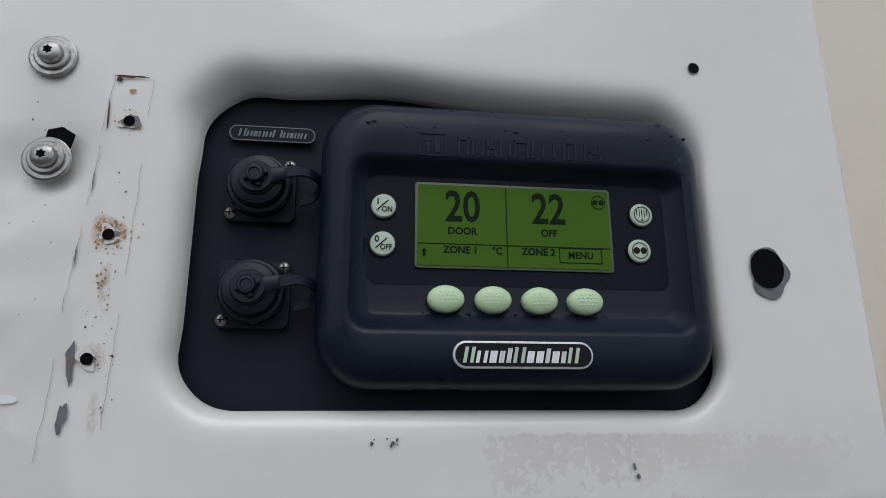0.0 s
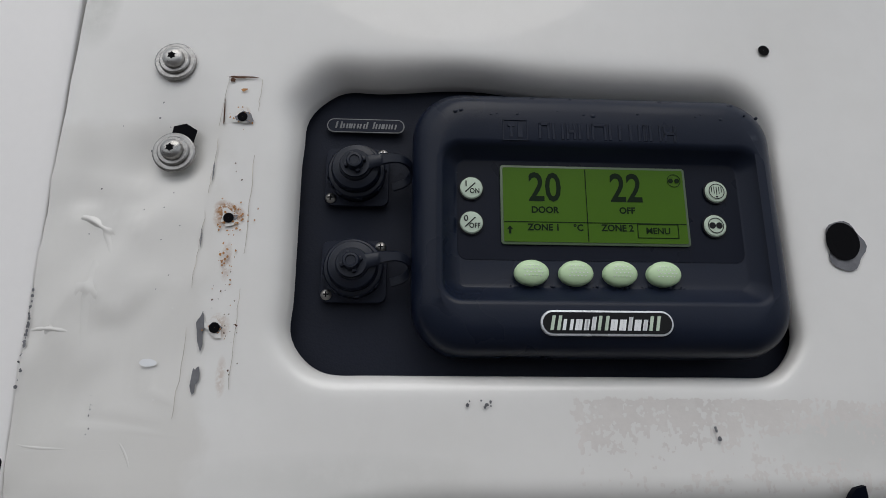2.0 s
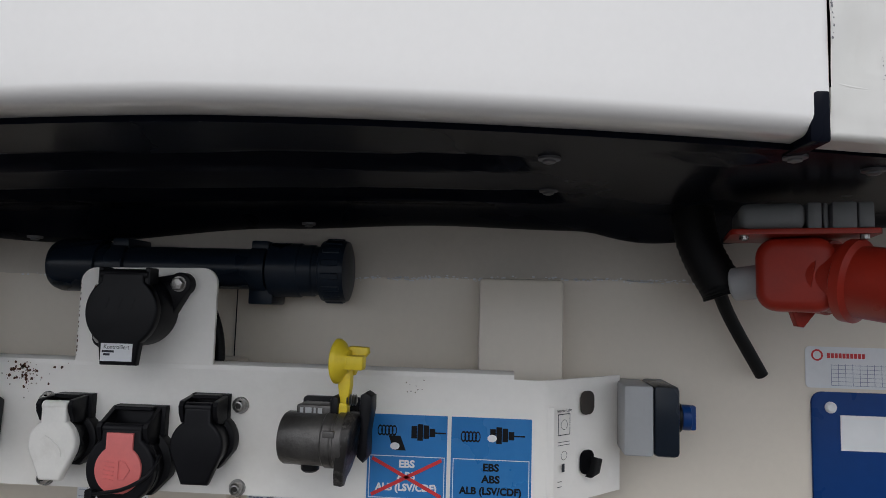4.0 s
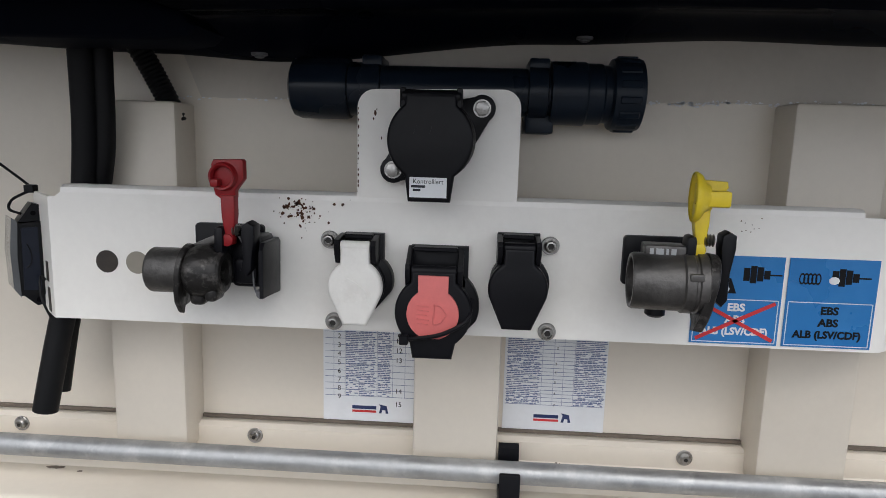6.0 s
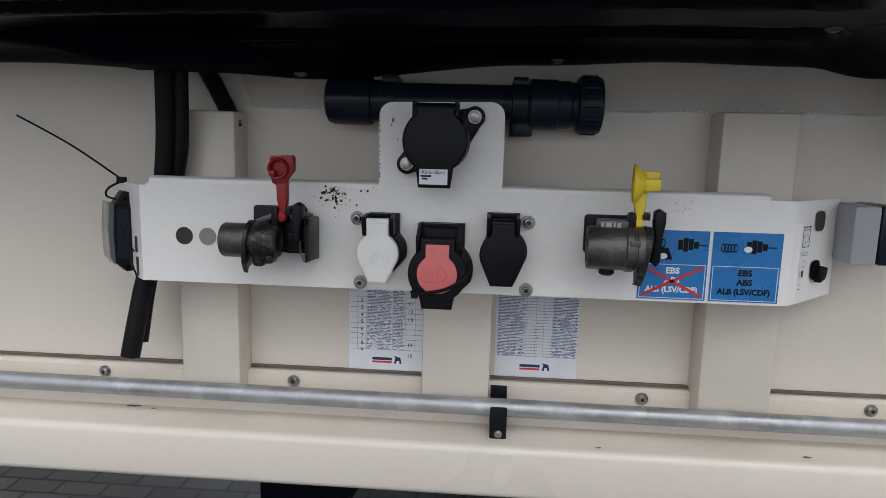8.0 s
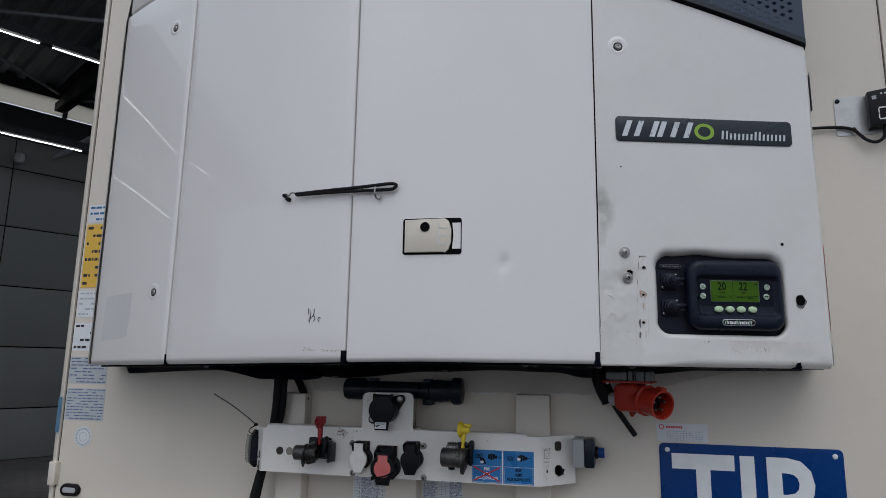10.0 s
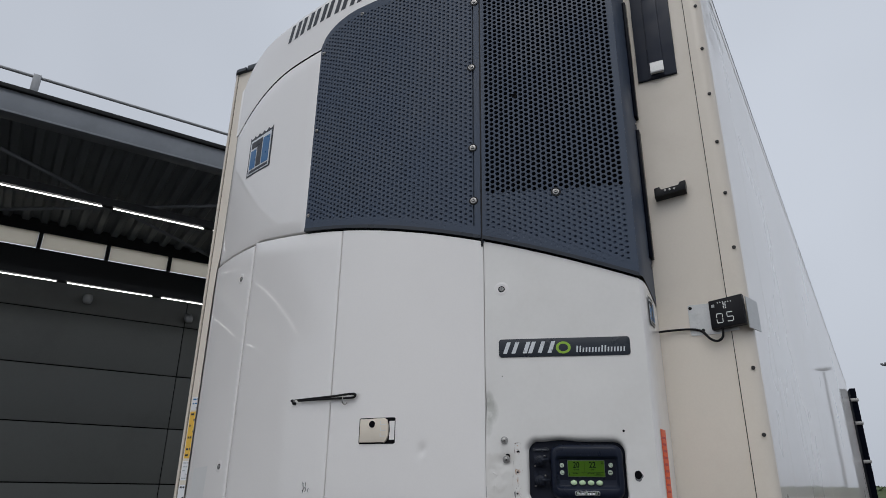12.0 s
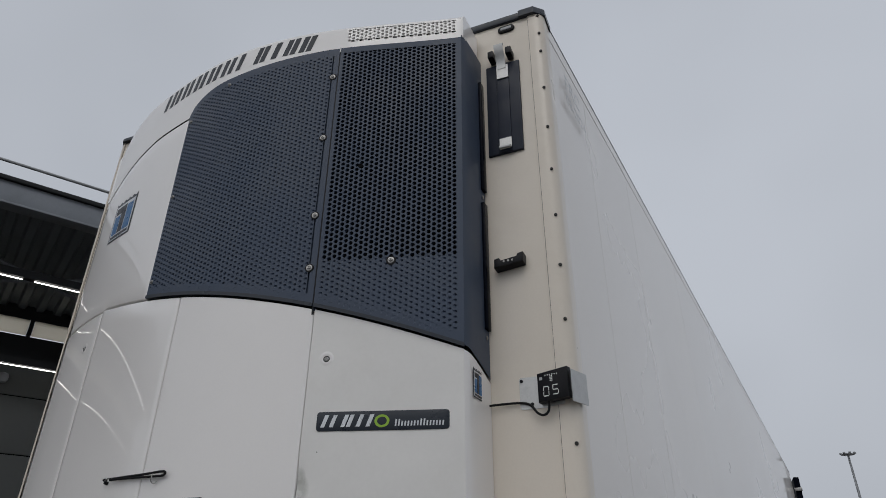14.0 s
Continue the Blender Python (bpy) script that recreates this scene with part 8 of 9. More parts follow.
# ---- red power inlet with cable ----
plug = thing("power_inlet", "orange-red five-pin power inlet hanging under the unit", "power inlet")
C = Vector((0.600, -0.210, 1.560))
ax = Vector((0.60, -0.79, -0.16)).normalized()
M = along(C - ax * 0.085, C)
bm = B()
lathe(bm, [(0.020, 0.004), (0.0315, 0.006), (0.0318, 0.022), (0.0375, 0.025), (0.0375, 0.033), (0.0322, 0.036), (0.0322, 0.078), (0.0340, 0.080), (0.0340, 0.086), (0.0300, 0.086), (0.0293, 0.060), (0.0290, 0.045), (0.001, 0.045)], M, 44)
cup = part("shroud", bm, CEERED, plug)
bm = B()
top = M.inverted() @ (C + Vector((0, 0, 0.03)))
an = math.degrees(math.atan2(top.y, top.x))
box(bm, 0.030, 0.0415, -0.0078, 0.0078, 0.066, 0.087, 0.002, 2, M @ pose(0, 0, 0, 0, 0, an))
part("key_lug", bm, CEERED, cup)
bm = B()
lathe(bm, [(0.0288, 0.044), (0.0288, 0.047), (0.001, 0.047)], M, 28)
fl_ = part("pin_disc", bm, BLACK, cup)
for a in range(0, 360, 72):
    bm = B()
    lathe(bm, [(0.0032, 0.046), (0.0032, 0.072), (0.0022, 0.075), (0.0005, 0.075)], M @ pose(0, 0, 0, 0, 0, an + a) @ Matrix.Translation((0.0165, 0, 0)), 12)
    part("pin", bm, STEEL, fl_)
bm = B()
prism(bm, rrect(-0.032, 0.034, -0.034, 0.034, 0.018), -0.034, 0.034, Matrix.Translation((0.533, -0.133, 1.574)) @ pose(0, 0, 0, 90, 0, -30), 0.010, 6)
lathe(bm, [(0.026, -0.030), (0.0335, -0.020), (0.0345, 0.0), (0.0345, 0.010)], M, 36)
part("body", bm, CEERED, plug, "", 50)
FP = Matrix.Translation((0.532, -0.140, 1.609)) @ pose(0, 0, 0, 0, 0, -15)
bm = B()
prism(bm, rrect(-0.062, 0.058, -0.040, 0.040, 0.006), 0.0, 0.005, FP, 0.001)
part("flange", bm, CEERED, plug)
bm = B()
box(bm, -0.054, 0.000, -0.036, 0.036, 0.005, 0.029, 0.007, 4, FP)
block = part("mounting_block", bm, BLOCKG, plug, "grey ribbed mounting block")
for a, b, dp in ((0.0015, 0.0130, 0.034), (0.0145, 0.0190, 0.030), (0.0205, 0.0400, 0.035), (0.0415, 0.0540, 0.031)):
    bm = B()
    box(bm, a, b, -dp, dp, 0.005, 0.029, 0.0022, 2, FP)
    part("rib", bm, BLOCKG, block)
for sx in (-0.050, 0.046):
    bm = B()
    lathe(bm, [(0.004, 0), (0.004, -0.004), (0.001, -0.005)], FP @ Matrix.Translation((sx, -0.030, 0)), 10)
    part("screw", bm, STEEL, plug)
bm = B()
rod(bm, (0.512, -0.118, 1.570), (0.486, -0.100, 1.566), 0.0165, 20, 0.002)
part("cable_gland", bm, GREYBOX, plug, "pale grey cable gland")
bm = B()
prism(bm, [(0.522, 1.550), (0.552, 1.550), (0.547, 1.540), (0.536, 1.526), (0.530, 1.527)], -0.004, 0.004, Matrix(((1, 0, 0, 0), (0, 0, -1, -0.135), (0, 1, 0, 0), (0, 0, 0, 1))), 0.001)
part("latch_tab", bm, CEERED, plug)
cb = thing("power_cable", "black taped cable between the unit and the power inlet", "cable")
bm = B()
tube(bm, [(0.458, -0.070, 1.668), (0.457, -0.070, 1.645), (0.460, -0.074, 1.615), (0.468, -0.079, 1.590), (0.480, -0.084, 1.566), (0.484, -0.085, 1.556)], 0.0215, 18, 0.02)
part("taped_cable", bm, RUBBER, cb)
bm = B()
tube(bm, [(0.468, -0.072, 1.60), (0.486, -0.060, 1.563), (0.506, -0.042, 1.530), (0.546, -0.020, 1.471)], 0.0072, 12)
part("loose_end", bm, RUBBER, cb, "cut black cable end")

hc = thing("hidden_cable", "black cable curving down behind the socket plate", "cable")
bm = B()
tube(bm, [(-0.118, -0.052, 1.580), (-0.100, -0.042, 1.562), (-0.082, -0.040, 1.540), (-0.067, -0.040, 1.508), (-0.060, -0.042, 1.474), (-0.060, -0.050, 1.440)], 0.0065, 12)
part("sheath", bm, RUBBER, hc)

# ==== stickers, plates and fittings on the wall and the unit ====
def flat(bm, x0, x1, z0, z1, h0, h1, m):
    prism(bm, [(x0, z0), (x1, z0), (x1, z1), (x0, z1)], h0, h1, m)


WALL = on_wall(0, 0, -0.0006)

# blue transit plate
tir = thing("transit_plate", "blue enamel plate with large white letters screwed to the wall", "sign")
bm = B()
prism(bm, rrect(0.607, 1.043, 1.186, 1.453, 0.012), 0.0, 0.003, WALL, 0.001)
part("plate", bm, TIRBLUE, tir)
lt_ = letters("TIR", 0.268, WALL @ Matrix.Translation((0.822, 1.3195, 0.0030)), WHITEINK, "letters", tir, 0.0008, bold=0.0055, widen=1.0)
co = [v.co for v in lt_.data.vertices]
ax0, ax1 = min(c.x for c in co), max(c.x for c in co)
az0, az1 = min(c.z for c in co), max(c.z for c in co)
for v in lt_.data.vertices:
    v.co.x = 0.637 + (v.co.x - ax0) / (ax1 - ax0) * 0.374
    v.co.z = 1.212 + (v.co.z - az0) / (az1 - az0) * 0.216
for x, z in ((0.627, 1.436), (1.024, 1.436), (0.627, 1.203), (1.024, 1.203)):
    bm = B()
    lathe(bm, [(0.0065, 0.002), (0.0065, 0.004), (0.004, 0.006), (0.001, 0.006)], WALL @ Matrix.Translation((x, z, 0)), 14)
    part("rivet", bm, WHITEINK, tir)

# white inspection sticker above it
fc = thing("inspection_sticker", "white sticker with red print and a small table", "sticker")
bm = B()
prism(bm, rrect(0.602, 0.730, 1.457, 1.503, 0.005), 0.0, 0.0005, WALL)
sf = part("paper", bm, PAPER, fc)
bm = B()
flat_ring(bm, 0.615, 1.4935, 0.0045, 0.0065, 0.0008, WALL)
for k in range(10):
    flat(bm, 0.626 + 0.0042 * k, 0.6292 + 0.0042 * k, 1.4905, 1.4960, 0.0004, 0.0008, WALL)
tagged(part("red_print", bm, REDINK, sf), kind="stuff")
bm = B()
for k in range(12):
    flat(bm, 0.630 + 0.0078 * k, 0.6303 + 0.0078 * k, 1.4600, 1.4840, 0.0004, 0.0008, WALL)
for k in range(6):
    flat(bm, 0.630, 0.7158, 1.4600 + 0.0045 * k, 1.4603 + 0.0045 * k, 0.0004, 0.0008, WALL)
tagged(part("table_line", bm, INK, sf), kind="stuff")

INKBLUE = material("dark_blue_ink", (0.015, 0.03, 0.11), 0.5, 0, 0.08, 30, 0)


# two pin-out tables either side of the middle channel
def table(x0, x1, z0, z1, cols, rows, nums, seed, hide):
    own = thing("pin_table_sticker", "white wiring table sticker with blue-grey print and a maker's mark", "sticker", group="wiring tables")
    bm = B()
    flat(bm, x0, x1, z0, z1, 0.0, 0.0005, WALL)
    pp = part("paper", bm, PAPER, own)
    zt = z0 + 0.034
    bm = B()
    for c in cols:
        flat(bm, x0 + c, x0 + c + 0.0003, zt, z1, 0.0004, 0.0007, WALL)
    for k in range(rows + 1):
        z = zt + (z1 - zt) * k / rows
        flat(bm, x0 + 0.002, x1 - 0.002, z - 0.0002, z + 0.0002, 0.0004, 0.0007, WALL)
    tagged(part("grid_line", bm, INK, pp), kind="stuff")
    rnd = random.Random(seed)
    bm = B()
    ends = list(cols) + [x1 - x0]
    for a, b in zip([0.002] + list(cols), ends):
        if b - a < 0.014:
            continue
        z = zt + 0.0006
        while z < z1 - 0.002:
            p = a + 0.001
            while p < b - 0.004:
                w = rnd.uniform(0.0015, 0.0055)
                if rnd.random() < 0.82:
                    flat(bm, x0 + p, x0 + min(p + w, b - 0.001), z, z + 0.00105, 0.0004, 0.0007, WALL)
                p += w + 0.0007
            z += 0.0021
    tagged(part("small_print", bm, INK, pp), kind="stuff")
    for tx, c, zz, s in nums:
        letters(tx, s, WALL @ Matrix.Translation((x0 + c, zz, 0.0006)), BLACKINK, "number", pp, 0.0002)
    bm = B()
    cx_ = x0 + (x1 - x0) * (0.52 if hide else 0.50)
    flat(bm, cx_ - 0.022, cx_ + 0.006, z0 + 0.0185, z0 + 0.0225, 0.0004, 0.0007, WALL)
    prism(bm, [(cx_ + 0.009, z0 + 0.014), (cx_ + 0.011, z0 + 0.022), (cx_ + 0.009, z0 + 0.025), (cx_ + 0.018, z0 + 0.023), (cx_ + 0.020, z0 + 0.014), (cx_ + 0.017, z0 + 0.014), (cx_ + 0.0165, z0 + 0.018), (cx_ + 0.013, z0 + 0.018), (cx_ + 0.012, z0 + 0.014)], 0.0004, 0.0007, WALL)
    part("mark_dark", bm, INKBLUE, pp)
    bm = B()
    flat(bm, cx_ - 0.022, cx_ + 0.006, z0 + 0.0145, z0 + 0.0172, 0.0004, 0.0007, WALL)
    part("mark_red", bm, REDINK, pp)
    return own


zz = [1.3015 - 0.0107 * k for k in range(8)]
nums = [(str(k + 2), 0.0185, 1.3015 - 0.0103 * k, 0.0082) for k in range(8)]
nums += [("11", 0.0870, 1.2985, 0.0082), ("12", 0.0870, 1.2870, 0.0082), ("13", 0.0870, 1.2755, 0.0082), ("14", 0.0870, 1.2385, 0.0082), ("15", 0.0870, 1.2225, 0.0082)]
table(-0.2415, -0.1345, 1.197, 1.345, (0.012, 0.025, 0.062, 0.080, 0.094), 15, nums, 5, True)
table(-0.0345, 0.0800, 1.197, 1.345, (0.042, 0.055, 0.066, 0.078), 26, [("2", 0.0585, 1.2985, 0.0042), ("3", 0.0575, 1.280, 0.0042), ("4", 0.0575, 1.270, 0.0042), ("5", 0.0575, 1.258, 0.0042), ("6", 0.0575, 1.245, 0.0042), ("7", 0.0575, 1.231, 0.0042)], 9, False)

# column of labels by the other corner
def label(x0, x1, z0, z1, mat, text, seed, lines=6, name="information_label", print_mat=INK):
    own = thing(name, text, "sticker", group="labels by the corner")
    bm = B()
    flat(bm, x0, x1, z0, z1, 0.0, 0.0005, WALL)
    pp = part("paper", bm, mat, own)
    rnd = random.Random(seed)
    bm = B()
    for k in range(lines):
        z = z0 + (z1 - z0) * (k + 0.35) / lines
        p = x0 + 0.006
        while p < x1 - 0.012:
            w = rnd.uniform(0.006, 0.024)
            if rnd.random() < 0.8:
                flat(bm, p, min(p + w, x1 - 0.004), z, z + (z1 - z0) / lines * 0.35, 0.0004, 0.0008, WALL)
            p += w + 0.004
    tagged(part("small_print", bm, print_mat, pp), kind="stuff")
    return pp


label(-1.2565, -1.108, 1.449, 1.550, GREYLAB, "grey data label with rows of small print", 1, 11)
label(-1.2570, -1.110, 1.565, 1.652, GREYLAB, "grey data label with a table", 2, 8)
label(-1.2560, -1.10, 1.672, 1.765, PAPER, "pale label with dark bold print", 3, 4, print_mat=MARK)
label(-1.2540, -1.10, 1.785, 1.872, PAPER, "pale label with faint print", 4, 5, print_mat=GREYLAB)
label(-1.2510, -1.10, 1.884, 2.103, YELLAB, "amber warning label with small print", 5, 8, print_mat=MARK)
label(-1.2500, -1.10, 2.110, 2.172, PAPER, "white label with blue blocks", 6, 3, print_mat=LOGOBLUE)
rd = thing("round_label", "round white seal sticker on the cream wall", "sticker")
bm = B()
prism(bm, circle(-1.175, 1.397, 0.033, 32), 0.0, 0.0005, WALL)
rp = part("paper", bm, PAPER, rd)
bm = B()
for a in range(0, 360, 20):
    flat(bm, -0.0032, 0.0032, 0.0225, 0.0285, 0.0004, 0.0008, WALL @ Matrix.Translation((-1.175, 1.397, 0)) @ pose(0, 0, 0, 0, 0, a))
flat_ring(bm, -1.175, 1.397, 0.0135, 0.0150, 0.0008, WALL)
tagged(part("ring_print", bm, GREYLAB, rp), kind="stuff")

# oval position lamp low by the corner, and another by the roof
for x, z, w in ((-1.198, 1.232, 0.036), (1.125, 4.046, 0.040)):
    lamp = thing("position_lamp", "small oval position lamp in a black rubber rim", "lamp", group="position lamps")
    bm = B()
    prism(bm, rrect(x - w, x + w, z - 0.019, z + 0.019, 0.0185, 10), 0.0, 0.010, WALL, 0.005, 4)
    part("rim", bm, RUBBER, lamp)
    bm = B()
    prism(bm, rrect(x - w * 0.68, x + w * 0.68, z - 0.0085, z + 0.0085, 0.008, 8), 0.008, 0.0125, WALL, 0.003, 3)
    part("lens", bm, GREYBOX, lamp, "clear lens")

# ventilation flap high on the wall
vf = thing("air_flap", "dark grey rubber ventilation flap with metal latches", "ventilation flap")
bm = B()
prism(bm, [(1.020, 3.335), (1.172, 3.338), (1.176, 3.830), (1.022, 3.830)], 0.0, 0.012, WALL, 0.004)
fb = part("flap", bm, NAVY, vf)
bm = B()
prism(bm, [(1.068, 3.338), (1.126, 3.338), (1.128, 3.826), (1.070, 3.826)], 0.011, 0.019, WALL, 0.003)
part("raised_panel", bm, NAVY, fb)
bm = B()
box(bm, 1.074, 1.128, 0.018, 0.024, 3.735, 3.81, 0.001, 1, None)
for v in bm.verts:
    v.co = WALL @ Vector((v.co.x, v.co.z, v.co.y))
part("latch_plate", bm, ALU, vf, "bare metal latch")
bm = B()
line = [(3.79, 0.026), (3.83, 0.030), (3.855, 0.046), (3.885, 0.060), (3.903, 0.064), (3.912, 0.055), (3.907, 0.047)]
top_ = [[bm.verts.new(WALL @ Vector((1.098 + sx, z, h))) for sx in (-0.021, 0.021)] for z, h in line]
low_ = [[bm.verts.new(WALL @ Vector((1.098 + sx, z, h - 0.003))) for sx in (-0.021, 0.021)] for z, h in line]
for rows_, flip in ((top_, 1), (low_, -1)):
    for p, q in zip(rows_, rows_[1:]):
        bm.faces.new((p[0], p[1], q[1], q[0])[::flip])
for k in (0, 1):
    for p, q, r, t in zip(top_, top_[1:], low_[1:], low_):
        bm.faces.new((p[k], q[k], r[k], t[k]))
part("strap", bm, ALU, vf)
for x in (1.058, 1.140):
    bm = B()
    box(bm, x - 0.014, x + 0.014, 3.845, 3.885, 0.0, 0.055, 0.006, 2, None)
    for v in bm.verts:
        v.co = WALL @ v.co
    part("catch", bm, BLACK, vf, "black catch")
bm = B()
flat(bm, 1.074, 1.126, 3.355, 3.405, 0.018, 0.022, WALL)
rod(bm, WALL @ Vector((1.076, 3.352, 0.03)), WALL @ Vector((1.124, 3.352, 0.03)), 0.008, 10)
part("lower_latch", bm, ALU, vf, "bare metal latch")

# black holder clip
hc = thing("holder_clip", "black plastic holder clip screwed to the wall", "clip")
bm = B()
prism(bm, [(1.036, 2.795), (1.148, 2.808), (1.150, 2.846), (1.128, 2.842), (1.124, 2.832), (1.062, 2.824), (1.056, 2.836), (1.036, 2.832)], 0.0, 0.045, WALL, 0.003)
part("body", bm, BLACK, hc)
for x in (1.075, 1.092, 1.108):
    bm = B()
    lathe(bm, [(0.004, 0.045), (0.004, 0.047), (0.001, 0.048)], WALL @ Matrix.Translation((x, 2.817, 0)), 10)
    part("screw", bm, STEEL, hc)

# display unit at the corner, on a bent metal strip, with its cable
du = thing("temperature_display", "small black segment display on a bent aluminium strip", "display")
bm = B()
prism(bm, rrect(1.098, 1.200, 2.268, 2.378, 0.008), 0.0, 0.002, WALL)
part("strip", bm, ALU, du, "bare aluminium strip")
bm = B()
pl = [(1.285, -0.045), (1.318, 0.045), (1.3205, 0.044), (1.2875, -0.0465)]
prism(bm, pl, 2.272, 2.378)
prism(bm, [(1.20, -0.0015), (1.255, -0.0220), (1.256, -0.0205), (1.20, 0.0005)], 2.272, 2.375)
part("wing", bm, ALU, du, "bent aluminium wing")
DU = Matrix.Translation((1.224, -0.036, 2.331)) @ pose(0, 0, 0, 0, 0, -12) @ Matrix(((1, 0, 0, 0), (0, 0, -1, 0), (0, 1, 0, 0), (0, 0, 0, 1)))
bm = B()
prism(bm, [(-0.055, -0.052), (0.055, -0.046), (0.055, 0.056), (-0.055, 0.046)], -0.02, 0.008, DU, 0.003)
dbx = part("housing", bm, BLACK, du)


def seg7(cx, cz, w, h, on):
    t = 0.0016
    allp = {"a": (cx - w, cx + w, cz + h - t, cz + h + t), "g": (cx - w, cx + w, cz - t, cz + t), "d": (cx - w, cx + w, cz - h - t, cz - h + t),
            "f": (cx - w - t, cx - w + t, cz, cz + h), "b": (cx + w - t, cx + w + t, cz, cz + h), "e": (cx - w - t, cx - w + t, cz - h, cz), "c": (cx + w - t, cx + w + t, cz - h, cz)}
    bm = B()
    for k in on:
        a = allp[k]
        flat(bm, a[0] + 0.001, a[1] - 0.001 if a[1] - a[0] > 0.005 else a[1], a[2] + (0.0015 if a[3] - a[2] > 0.005 else 0), a[3] - (0.0015 if a[3] - a[2] > 0.005 else 0), 0.0078, 0.0086, DU)
    part("lit_digit", bm, LED, dbx)


seg7(-0.024, -0.018, 0.0095, 0.0155, "abcdef")
seg7(0.010, -0.016, 0.0095, 0.0155, "acdfg")
bm = B()
for k in range(6):
    flat(bm, -0.026 + 0.0085 * k, -0.0225 + 0.0085 * k, 0.034, 0.038, 0.0078, 0.0086, DU)
for j in range(4):
    for k in range(2):
        flat(bm, -0.008 + 0.006 * k, -0.0045 + 0.006 * k, 0.014 + 0.0052 * j, 0.0175 + 0.0052 * j, 0.0078, 0.0086, DU)
tagged(part("lit_bars", bm, LED, dbx), kind="stuff")
bm = B()
flat(bm, -0.046, -0.036, 0.022, 0.032, 0.0078, 0.0085, DU)
part("square_mark", bm, GREYBOX, dbx)
for x, z in ((1.106, 2.366), (1.140, 2.284)):
    bm = B()
    lathe(bm, [(0.006, 0.002), (0.006, 0.004), (0.003, 0.006), (0.001, 0.006)], WALL @ Matrix.Translation((x, z, 0)), 12)
    part("screw", bm, BLACK, du)
bm = B()
tube(bm, [(0.993, -0.02, 2.288), (1.04, -0.012, 2.291), (1.10, -0.010, 2.290), (1.135, -0.012, 2.280), (1.160, -0.018, 2.250), (1.182, -0.022, 2.240), (1.200, -0.026, 2.252), (1.204, -0.03, 2.285)], 0.0042, 8)
part("cable", bm, RUBBER, du, "thin black cable")

# orange sticker on the unit's side, small stickers, cable tie
os_ = thing("warning_sticker", "orange warning sticker with faded print on the unit's side", "sticker")
bm = B()
sheet(bm, [(0.9850, -0.1700), (0.9862, -0.1650), (0.9898, -0.14), (0.9920, -0.112)], steps(1.735, 1.945, 4), lambda u, v: (u[0] + 0.0006, u[1], v))
osp = part("paper", bm, ORANGE, os_)
bm = B()
for k in range(9):
    sheet(bm, [(0.9870, -0.1650), (0.9900, -0.14), (0.9915, -0.122)], [1.755 + 0.020 * k, 1.762 + 0.020 * k], lambda u, v: (u[0] + 0.0008, u[1], v))
tagged(part("small_print", bm, REDINK, osp), kind="stuff")
gs_ = thing("round_sticker", "small green and white round stickers on the unit's side", "sticker")


def side_x(y):
    """The unit's rounded side, in plan."""
    return float(np.interp(y, (-0.198, -0.1845, -0.1675, -0.14, -0.112, -0.05), (0.9718, 0.9800, 0.9858, 0.9898, 0.9920, 0.9945)))


for yc, zc, ry_, rz_, mat_ in ((-0.120, 1.690, 0.020, 0.030, GREEN), (-0.160, 1.682, 0.008, 0.026, GREYLAB)):
    bm = B()
    rows = []
    for k in range(11):
        y = yc + ry_ * math.sin(math.pi * (k / 10 - 0.5))
        h_ = rz_ * max(0.05, math.cos(math.pi * (k / 10 - 0.5)))
        rows.append([bm.verts.new((side_x(y) + 0.0010, y, zc + q * h_)) for q in (-1, 1)])
    for p, q in zip(rows, rows[1:]):
        bm.faces.new((p[0], q[0], q[1], p[1]))
    part("paper", bm, mat_, gs_)

# elastic strap holding the doors shut
sp = thing("elastic_strap", "black elastic strap with wire hooks across the door gap", "strap")
bm = B()
a0, b0 = (-0.300, 2.064), (-0.020, 2.073)
pts = [(-0.282, 2.066), (-0.20, 2.0675), (-0.10, 2.070), (-0.03, 2.074), (-0.010, 2.071), (-0.014, 2.063), (-0.03, 2.060), (-0.10, 2.061), (-0.20, 2.0625), (-0.278, 2.0632)]
tube(bm, [(x, yf(x) - 0.012, z) for x, z in pts], 0.0042, 8)
part("cord", bm, RUBBER, sp)
bm = B()
tube(bm, [(x, yf(x) - o, z) for x, z, o in ((-0.280, 2.066, 0.012), (-0.292, 2.070, 0.014), (-0.303, 2.062, 0.014), (-0.310, 2.066, 0.010))], 0.002, 6)
part("wire_hook", bm, STEEL, sp, "bent steel wire hook")
bm = B()
tube(bm, [(x, yf(x) - o, z) for x, z, o in ((-0.062, 2.068, 0.014), (-0.061, 2.050, 0.018), (-0.058, 2.040, 0.014), (-0.052, 2.038, 0.008), (-0.049, 2.046, 0.004))], 0.002, 6)
part("wire_hook", bm, STEEL, sp, "bent steel wire hook")
bm = B()
for x, z in ((-0.316, 2.066), (-0.306, 2.056)):
    lathe(bm, [(0.006, 0), (0.006, 0.008), (0.004, 0.013), (0.001, 0.014)], on_front(x, z, 0.0), 12)
part("stud", bm, BLACK, sp)

